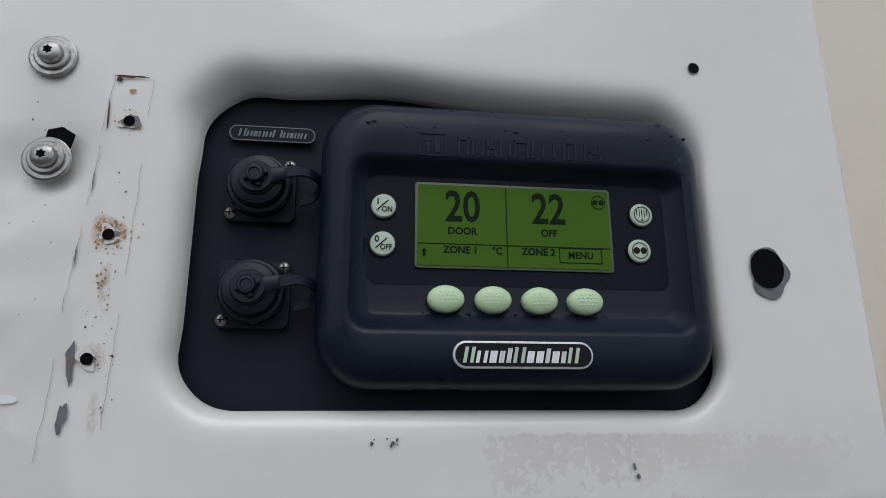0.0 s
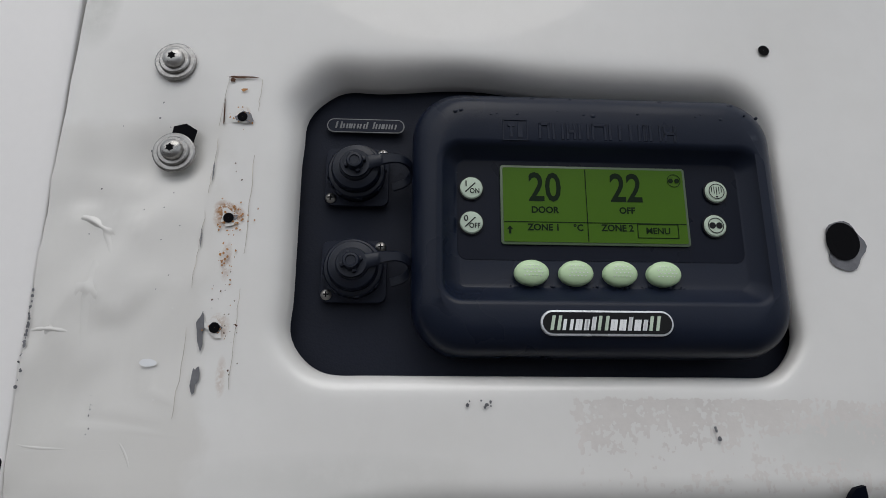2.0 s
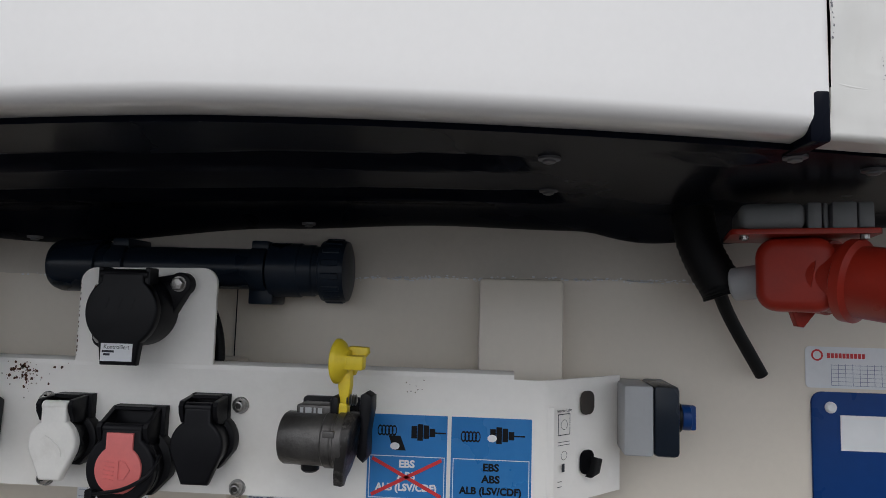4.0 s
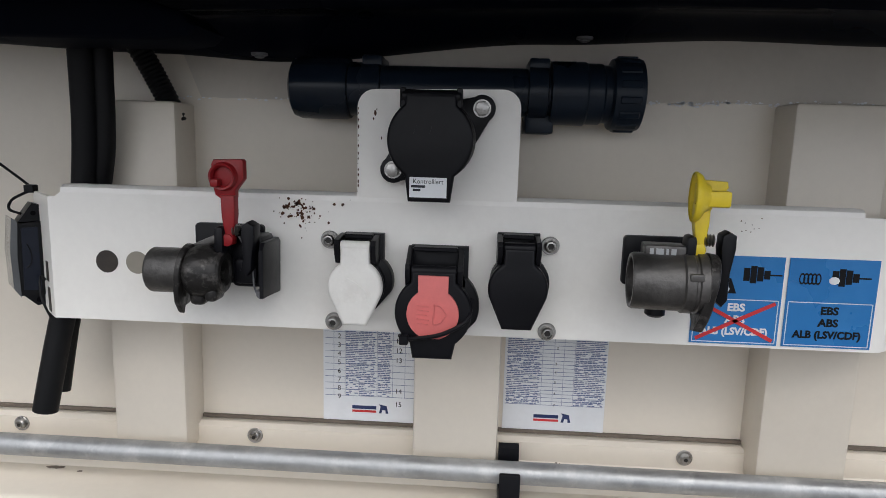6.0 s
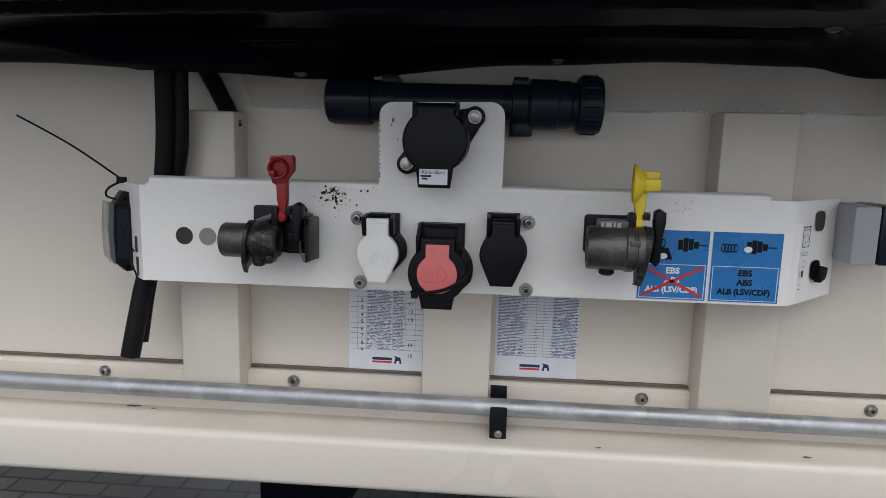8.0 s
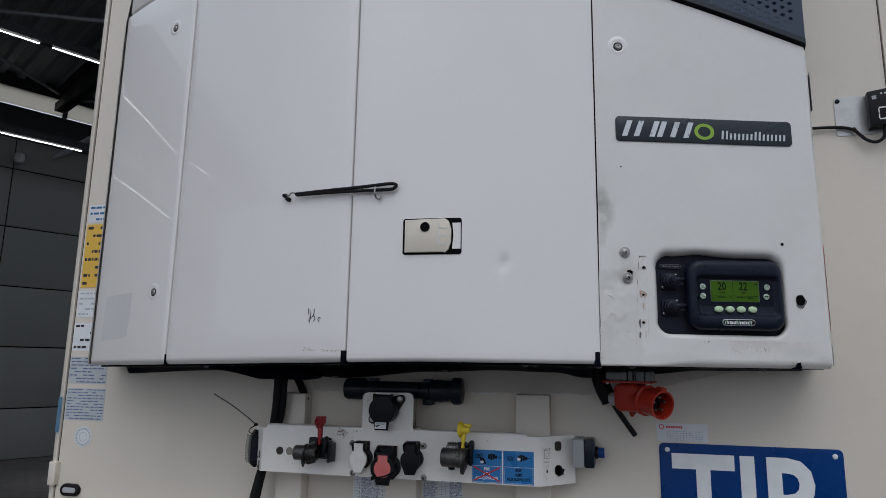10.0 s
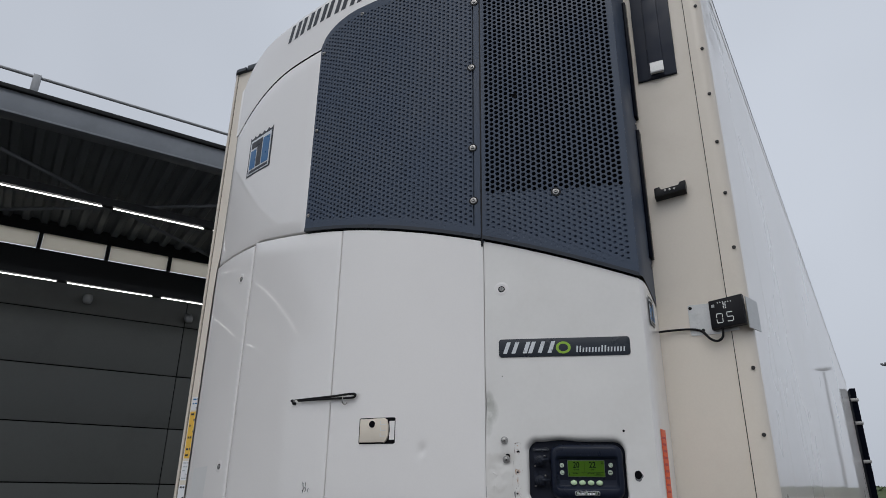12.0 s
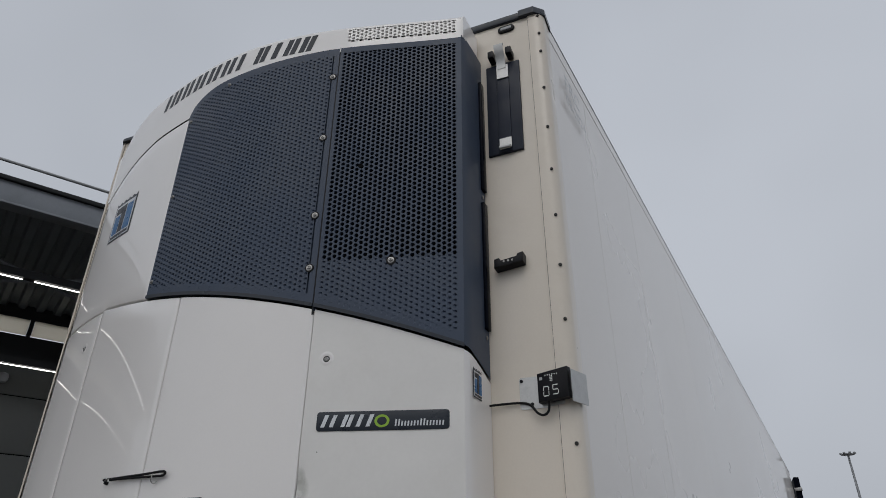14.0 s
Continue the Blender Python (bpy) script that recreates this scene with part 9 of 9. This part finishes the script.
# recessed catch in the centre door
rc = thing("door_catch", "cream covered catch in a recessed slot of the door", "catch")
slab("slot", rrect(0.008, 0.149, 1.901, 1.988, 0.006), 0.0003, DARK, rc, 0.0010, 0.0, "dark slot")
slab("plate", [(0.014, 1.906), (0.108, 1.906), (0.110, 1.904), (0.119, 1.912), (0.125, 1.930), (0.125, 1.962), (0.119, 1.980), (0.110, 1.986), (0.014, 1.984)], 0.0014, FOAM, rc, 0.006, 0.0015, "cream plate")
slab("grip", [(0.127, 1.914), (0.147, 1.914), (0.147, 1.976), (0.127, 1.976), (0.130, 1.945)], 0.0012, WHITE, rc, 0.001)
bm = B()
prism(bm, circle(0, 0, 0.0115, 22), 0.006, 0.0080, on_front(0.063, 1.966, 0.0014))
part("lock_hole", bm, DARK, rc)
for k, z in enumerate((1.962, 1.943, 1.924)):
    slab("raised_mark", slant(0.095, 0.116, z, z + 0.0035, 0), 0.0074, GRIME, rc, 0.0006)
    slab("raised_mark", slant(0.095, 0.0985, z, z + 0.013, 0), 0.0074, GRIME, rc, 0.0006)
# scribbles and scuffs on the doors
SCUFF = material("faint_scuff", (0.62, 0.58, 0.52), 0.6, 0, 0.15, 60, 0)
mk = thing("pencil_marks", "thin dark scribbled marks on the white door", "marks")
bm = B()
for p in (((-0.233, 1.778), (-0.232, 1.762)), ((-0.228, 1.774), (-0.2255, 1.752), (-0.232, 1.748)), ((-0.226, 1.760), (-0.228, 1.742)), ((-0.216, 1.776), (-0.217, 1.762), (-0.224, 1.753)), ((-0.218, 1.762), (-0.213, 1.752), (-0.218, 1.745)), ((-0.205, 1.748), (-0.202, 1.755), (-0.196, 1.752)), ((-0.203, 1.748), (-0.201, 1.743))):
    tube(bm, [(x, yf(x) - 0.0008, z) for x, z in p], 0.0008, 5)
tagged(part("strokes", bm, MARK, mk), kind="stuff")
bm = B()
rnd = random.Random(77)
for _ in range(60):
    x, z, r = rnd.choice([rnd.gauss(-0.165, 0.014), rnd.gauss(-0.225, 0.010)]), 1.672 + abs(rnd.gauss(0, 0.004)), rnd.uniform(0.0005, 0.0022)
    dd = 0.03 * (1 - math.sqrt(max(0, 1 - (max(0, ZB + 0.03 - z) / 0.03) ** 2)))
    bm.faces.new([bm.verts.new((x + r * 2 * rnd.uniform(0.5, 1.2) * math.cos(a), yf(x) - 0.0012 + dd, z + r * rnd.uniform(0.5, 1.2) * math.sin(a))) for a in [2 * math.pi * q / 8 for q in range(8)]])
tagged(part("scuffs", bm, SCUFF, mk, "faint brown scuffs near the lower edge"), kind="stuff")
# ghost of an old sticker
slab("old_sticker_ghost", [(-1.0, 1.700), (-0.874, 1.712), (-0.868, 1.840), (-0.995, 1.832)], 0.0004, material("matt_sticker_ghost", (0.70, 0.70, 0.69), 0.55, 0, 0.05, 6, 0.02, 200), unit, 0.0004)

# side lettering: inspection mark
fr = thing("inspection_mark", "faded grey inspection letters on the white trailer side", "lettering")
FADE = material("faded_grey_print", (0.46, 0.46, 0.46), 0.4, 0, 0.1, 20, 0)
SD = Matrix(((SKEW, 0, 0.993, 1.2985), (0.993, 0, -SKEW, 0.0), (0, 1, 0, 0), (0, 0, 0, 1)))
letters("FRC", 0.125, SD @ Matrix.Translation((0.24, 3.86, 0.0008)), FADE, "letters", fr, 0.0004, align="LEFT")
letters("08-2024", 0.085, SD @ Matrix.Translation((0.24, 3.755, 0.0008)), FADE, "letters", fr, 0.0004, align="LEFT")

# ==== the hall beside the yard ====
HALL = Matrix(((0.49604, -0.8683, 0, 1.292), (0.8683, 0.49604, 0, -2.348), (0, 0, 1, 0), (0, 0, 0, 1)))   # x along the hall, y towards it


def hbox(bm, *a, bev=0.0):
    return box(bm, *a, bev, 2, HALL)


hall = thing("industrial_hall", "grey panelled hall with an open steel canopy and light rows", "building")
A0, A1, DW = -16.0, 9.0, 13.4
zs = [-0.17, 0.81, 1.80, 2.79, 3.78, 4.77, 5.30]
bm = B()
hbox(bm, A0, A1, DW + 0.03, DW + 0.3, 0, 5.87)
wall = part("hall_wall", bm, DARK, hall, "dark joints behind the panels")
vcuts = [A0] + [2.72 + 5.0 * k for k in range(-3, 2)] + [A1]
for z0, z1 in zip(zs, zs[1:]):
    for a, b in zip(vcuts, vcuts[1:]):
        bm = B()
        hbox(bm, a + 0.008, b - 0.008, DW, DW + 0.06, max(0, z0) + 0.01, z1 - 0.01, bev=0.006)
        part("wall_panel", bm, HALLWALL, wall)
bm = B()
hbox(bm, A0, A1, DW + 0.02, DW + 0.1, 5.30, 5.86)
part("wall_band", bm, HALLSTEEL, hall)
k = -13
while k < 7:
    a = -0.05 + 1.145 * k
    bm = B()
    hbox(bm, a + 0.04, a + 1.105, DW - 0.004, DW + 0.004, 5.88, 6.18)
    part("strip_window", bm, SKYLIGHT, hall, "frosted pale window pane")
    k += 1
bm = B()
hbox(bm, A0, A1, DW - 0.02, DW + 0.06, 6.18, 6.9)
part("eaves_band", bm, HALLSTEEL, hall)
for k in range(-14, 8):
    bm = B()
    hbox(bm, -0.05 + 1.145 * k - 0.035, -0.05 + 1.145 * k + 0.035, DW - 0.03, DW + 0.04, 5.87, 6.18)
    part("mullion", bm, HALLSTEEL, hall)
# canopy roof, sloping slightly, with ribs
bm = B()
u = A0
prof = []
while u < A1:
    prof += [(u, 0.0), (u + 0.10, 0.0), (u + 0.14, 0.07), (u + 0.26, 0.07), (u + 0.30, 0.0)]
    u += 0.30
lo = [bm.verts.new(HALL @ Vector((a, 9.6, 6.56 + h))) for a, h in prof]
hi = [bm.verts.new(HALL @ Vector((a, DW + 0.02, 6.36 + h))) for a, h in prof]
for i in range(len(prof) - 1):
    bm.faces.new((lo[i], lo[i + 1], hi[i + 1], hi[i]))
part("canopy_roof", bm, ROOFSHEET, hall, "ribbed dark roof sheet", None)
bm = B()
hbox(bm, A0, A1, 9.45, 9.62, 6.47, 6.80, bev=0.01)
part("fascia_beam", bm, FASCIA, hall, "grey steel edge beam")
for y0, y1, z0, z1 in ((9.40, 9.70, 6.80, 6.86), (9.40, 9.64, 6.44, 6.47)):
    bm = B()
    hbox(bm, A0, A1, y0, y1, z0, z1, bev=0.004)
    part("edge_flange", bm, HALLSTEEL if z0 > 6.5 else FASCIA, hall)
bm = B()
hbox(bm, A0, A1, 9.6, DW + 0.02, 6.79, 6.84)
part("roof_deck", bm, HALLSTEEL, hall)
for y, z in ((10.5, 5.86), (12.35, 5.06)):
    bm = B()
    hbox(bm, A0, A1, y - 0.06, y + 0.06, z - 0.02, z + 0.10)
    beam = part("light_rail", bm, HALLSTEEL, hall)
    a = -16.94 + (0.73 if y < 11 else 0.41) + 1.54
    while a < A1 - 1.5:
        bm = B()
        hbox(bm, a + 0.08, a + 1.46, y - 0.009, y + 0.009, z - 0.042, z - 0.029)
        part("lamp_tube", bm, TUBE, beam, "glowing tube lamp")
        a += 1.54
for a in (-11.7, -6.7, -1.7, 3.3):
    bm = B()
    hbox(bm, a - 0.09, a + 0.09, 9.6, DW, 5.95, 6.10)
    hbox(bm, a - 0.09, a + 0.09, 9.6, DW, 6.34, 6.42)
    hbox(bm, a - 0.02, a + 0.02, 9.6, DW, 5.95, 6.42)
    girder = part("girder", bm, HALLSTEEL, hall)
    bm = B()
    rod(bm, HALL @ Vector((a + 0.05, 9.66, 6.30)), HALL @ Vector((a + 4.95, 13.36, 6.27)), 0.030, 8)
    rod(bm, HALL @ Vector((a, DW, 5.1)), HALL @ Vector((a + 0.9, 12.2, 5.9)), 0.05, 8)
    rod(bm, HALL @ Vector((a + 0.05, 13.36, 6.20)), HALL @ Vector((a + 4.95, 9.66, 6.23)), 0.030, 8)
    part("brace", bm, FASCIA, girder)
# guard rail along the roof edge
bm = B()
rod(bm, HALL @ Vector((A0, 9.5, 7.13)), HALL @ Vector((A1, 9.5, 7.13)), 0.022, 10)
rail = part("guard_rail", bm, MAST, hall)
for a in steps(-15.271, 8.2465, 8):
    bm = B()
    hbox(bm, a - 0.05 + 0.03, a + 0.05 + 0.03, 9.46, 9.54, 6.86, 7.16, bev=0.005)
    part("rail_post", bm, MAST, rail)
for a, z in ((2.76, 4.93), (0.92, 5.02)):
    bm = B()
    c = HALL @ Vector((a, DW - 0.12, z))
    lathe(bm, [(0.02, 0.10), (0.07, 0.08), (0.085, 0.03), (0.085, -0.02), (0.06, -0.07), (0.02, -0.085)], Matrix.Translation(c), 16)
    rod(bm, c + Vector((0, 0, 0.05)), HALL @ Vector((a, DW + 0.02, z + 0.06)), 0.03, 8)
    part("dome_camera", bm, MAST, hall, "small dome fixture on the wall")

# ==== the yard beyond ====
def at(dist, dx, dy):
    return Vector((0.697 + dist * dx, -2.054 + dist * dy, 0))


# railing
fence = thing("white_fence", "white painted steel bar fence panels across the yard", "fence")
p0 = Vector((5.92, 16.15, 0))
fd = Vector((0.95, -0.24, 0)).normalized()
fn_ = Vector((-fd.y, fd.x, 0))
FM = Matrix((fd, fn_, Vector((0, 0, 1)))).transposed().to_4x4()
FM.translation = p0
for panel_i in range(3):
    o = panel_i * 2.5
    for z in (0.16, 0.955):
        bm = B()
        box(bm, o, o + 2.4, -0.02, 0.02, z, z + 0.043, 0, 1, FM)
        part("rail", bm, FENCEW, fence)
    for k in range(17):
        bm = B()
        box(bm, o + 0.05 + k * 0.14, o + 0.085 + k * 0.14, -0.012, 0.012, 0.08, 1.07 if k % 3 else 1.11, 0, 1, FM)
        part("bar", bm, FENCEW, fence)
    bm = B()
    box(bm, o - 0.03, o + 0.05, -0.04, 0.04, 0.0, 1.14, 0.005, 2, FM)
    part("post", bm, FENCEW, fence)
    bm = B()
    box(bm, o + 0.3, o + 0.9, -0.2, 0.2, 0.0, 0.09, 0.01, 2, FM)
    part("foot", bm, RUBBER, fence)

# scrubby embankment
bm = B()
rnd = random.Random(11)


def bank(u, v):
    x = 4 + u * 190
    y = 74 - 30 * u + v * 26
    h = 2.75 * math.sin(min(1.0, v * 1.6) * math.pi / 2) * (0.92 + 0.25 * noise.noise((u * 24, v * 5, 0.0)) + 0.10 * noise.noise((u * 90, v * 14, 3.0)))
    return (x, y, max(-0.05, h - 0.05 if v > 0 else -0.05))


sheet(bm, steps(0, 1, 150), steps(0, 1, 22), bank)
bk = part("bank_surface", bm, GRASS, None, "", 80)
bk.name = "embankment"
tagged(bk, "green and brown scrub on a long low embankment", "embankment", kind="structure")
bm = B()
for _ in range(9000):
    u, v = rnd.random(), rnd.random() ** 0.8
    x, y, z = bank(u, v)
    s = rnd.uniform(0.10, 0.30)
    a = rnd.uniform(0, 6.28)
    t = Vector((math.cos(a), math.sin(a), rnd.uniform(-0.2, 0.5))) * s
    w = Vector((-math.sin(a), math.cos(a), rnd.uniform(0.1, 0.9))) * s
    c = Vector((x, y, z + s * rnd.uniform(-0.3, 0.35)))
    bm.faces.new([bm.verts.new(c + q) for q in (t, w, -t * rnd.uniform(0.5, 1), -w * 0.6)])
sc_ = link("scrub_leaves", bm, GRASS)
tagged(sc_, "scrubby green and brown foliage on the embankment", "foliage", kind="stuff")


def lorry(x, y, turn, paint, label, cab_h=2.95, boxy=False, size=1.0):
    own = thing("parked_truck", label, "truck", group="trucks parked in the yard")
    M = Matrix.Translation((x, y, 0)) @ pose(0, 0, 0, 0, 0, turn) @ Matrix.Scale(size, 4)
    bm = B()
    prism(bm, [(0, 0.45), (2.1, 0.45), (2.1, cab_h * 0.93), (1.6, cab_h), (0.6, cab_h * 0.98), (0.16, cab_h * 0.80), (0.02, cab_h * 0.45)], -1.1, 1.1, M @ Matrix(((1, 0, 0, 0), (0, 0, 1, 0), (0, 1, 0, 0), (0, 0, 0, 1))), 0.08, 3)
    cab = part("cab", bm, paint, own)
    bm = B()
    for s_ in (-1, 1):
        prism(bm, [(0.30, cab_h * 0.47), (1.25, cab_h * 0.47), (1.25, cab_h * 0.72), (0.42, cab_h * 0.72)], s_ * 1.105, s_ * 1.115, M @ Matrix(((1, 0, 0, 0), (0, 0, 1, 0), (0, 1, 0, 0), (0, 0, 0, 1))))
    box(bm, -0.03, 0.16, -0.95, 0.95, cab_h * 0.48, cab_h * 0.76, 0.02, 2, M)
    part("window", bm, GLASSD, cab)
    bm = B()
    for s_ in (-1, 1):
        box(bm, -0.05, 0.08, s_ * 1.22 - 0.08, s_ * 1.22 + 0.08, cab_h * 0.52, cab_h * 0.74, 0.02, 2, M)
    part("mirror", bm, BLACK, cab)
    bm = B()
    box(bm, -0.04, 2.2, -1.12, 1.12, 0.35, 0.62, 0.03, 2, M)
    part("bumper", bm, BLACK, own)
    bm = B()
    if boxy:
        box(bm, 2.4, 8.0, -1.2, 1.2, 0.9, cab_h * 0.94, 0.02, 2, M)
    else:
        box(bm, 2.1, 6.0, -0.5, 0.5, 0.6, 0.9, 0.02, 2, M)
    part("rear_body", bm, GREYBOX if boxy else UNDER, own)
    for wx in (0.9, 4.4, 5.6):
        for s_ in (-1, 1):
            bm = B()
            lathe(bm, [(0.2, -0.14), (0.44, -0.15), (0.48, -0.11), (0.48, 0.11), (0.44, 0.15), (0.2, 0.14)], M @ Matrix.Translation((wx, s_ * 0.98, 0.48)) @ pose(0, 0, 0, 90, 0, 0), 24)
            part("wheel", bm, RUBBER, own)
    return own, M


own, M = lorry(16.55, 43.2, -8, TRUCKW, "white truck cab with an orange side panel and red stripe", 3.45)
bm = B()
box(bm, 1.52, 2.45, -1.118, -1.108, 0.9, 3.15, 0, 1, M)
part("orange_panel", bm, ORANGE, own, "orange side panel with white blocks")
bm = B()
for k in range(4):
    box(bm, 1.66, 1.98, -1.124, -1.119, 1.50 + 0.25 * k, 1.68 + 0.25 * k, 0, 1, M)
part("block_print", bm, WHITEINK, own)
bm = B()
prism(bm, [(0.30, 1.10), (0.75, 1.30), (0.95, 1.25), (0.55, 1.05), (0.80, 0.90), (0.62, 0.88), (0.42, 1.02)], -1.112, -1.122, M @ Matrix(((1, 0, 0, 0), (0, 0, 1, 0), (0, 1, 0, 0), (0, 0, 0, 1))))
part("red_stripe", bm, REDINK, own)
for k, (x, y) in enumerate(((5.0, 20.5), (5.9, 22.0))):
    lorry(x, y, 100, WINE, "small dark red truck with a pale box body", 2.9, True, 0.58)
tp = thing("tipper_trailer", "low grey tipper trailer on small wheels", "trailer")
bm = B()
box(bm, 3.42, 4.12, 14.6, 17.6, 0.74, 1.56, 0.02)
part("box_body", bm, GREYBOX, tp)
for k in range(6):
    bm = B()
    box(bm, 3.46 + 0.115 * k, 3.50 + 0.115 * k, 14.575, 14.6, 0.76, 1.02)
    part("rib", bm, GREYBOX, tp)
for x in (3.5, 4.04):
    for y in (15.4, 16.6):
        bm = B()
        lathe(bm, [(0.12, -0.09), (0.34, -0.1), (0.37, -0.07), (0.37, 0.07), (0.34, 0.1), (0.12, 0.09)], Matrix.Translation((x, y, 0.37)) @ pose(0, 0, 0, 0, 90, 0), 20)
        part("wheel", bm, RUBBER, tp)

# tall floodlight mast with a ring of lamps
mst = thing("floodlight_mast", "tall thin grey floodlight mast with a ring of lamps", "lamp post")
b_ = Vector((25.6, 155.9, 0))
bm = B()
lathe(bm, [(0.36, 0), (0.20, 27.2)], Matrix.Translation(b_), 10)
part("pole", bm, MAST, mst)
bm = B()
lathe(bm, [(1.25, 26.9), (1.32, 26.95), (1.32, 27.05), (1.25, 27.1)], Matrix.Translation(b_), 24)
part("ring", bm, MAST, mst)
for k in range(8):
    bm = B()
    a = radians(45 * k + 10)
    c = b_ + Vector((1.35 * math.cos(a), 1.35 * math.sin(a), 27.2))
    box(bm, c.x - 0.22, c.x + 0.22, c.y - 0.22, c.y + 0.22, c.z - 0.12, c.z + 0.14, 0.03)
    part("floodlight", bm, MAST, mst)

# concrete pavers of the yard, nearest ones laid singly
stone = B()
box(stone, -0.1015, 0.1015, -0.049, 0.049, -0.03, 0.0, 0.004, 1)
paver_mesh = None
rnd = random.Random(31)
for row in range(25):
    for col in range(12):
        x = -0.95 + 0.21 * col + (0.105 if row % 2 else 0.0)
        y = 2.60 + 0.105 * row
        if paver_mesh is None:
            first = link("paver", stone, PAVING, ground)
            paver_mesh = first.data
            ob = first
        else:
            ob = new("paver", paver_mesh)
            ob.parent = ground
        ob.location = (x, y, 0.008 + rnd.uniform(-0.002, 0.002))
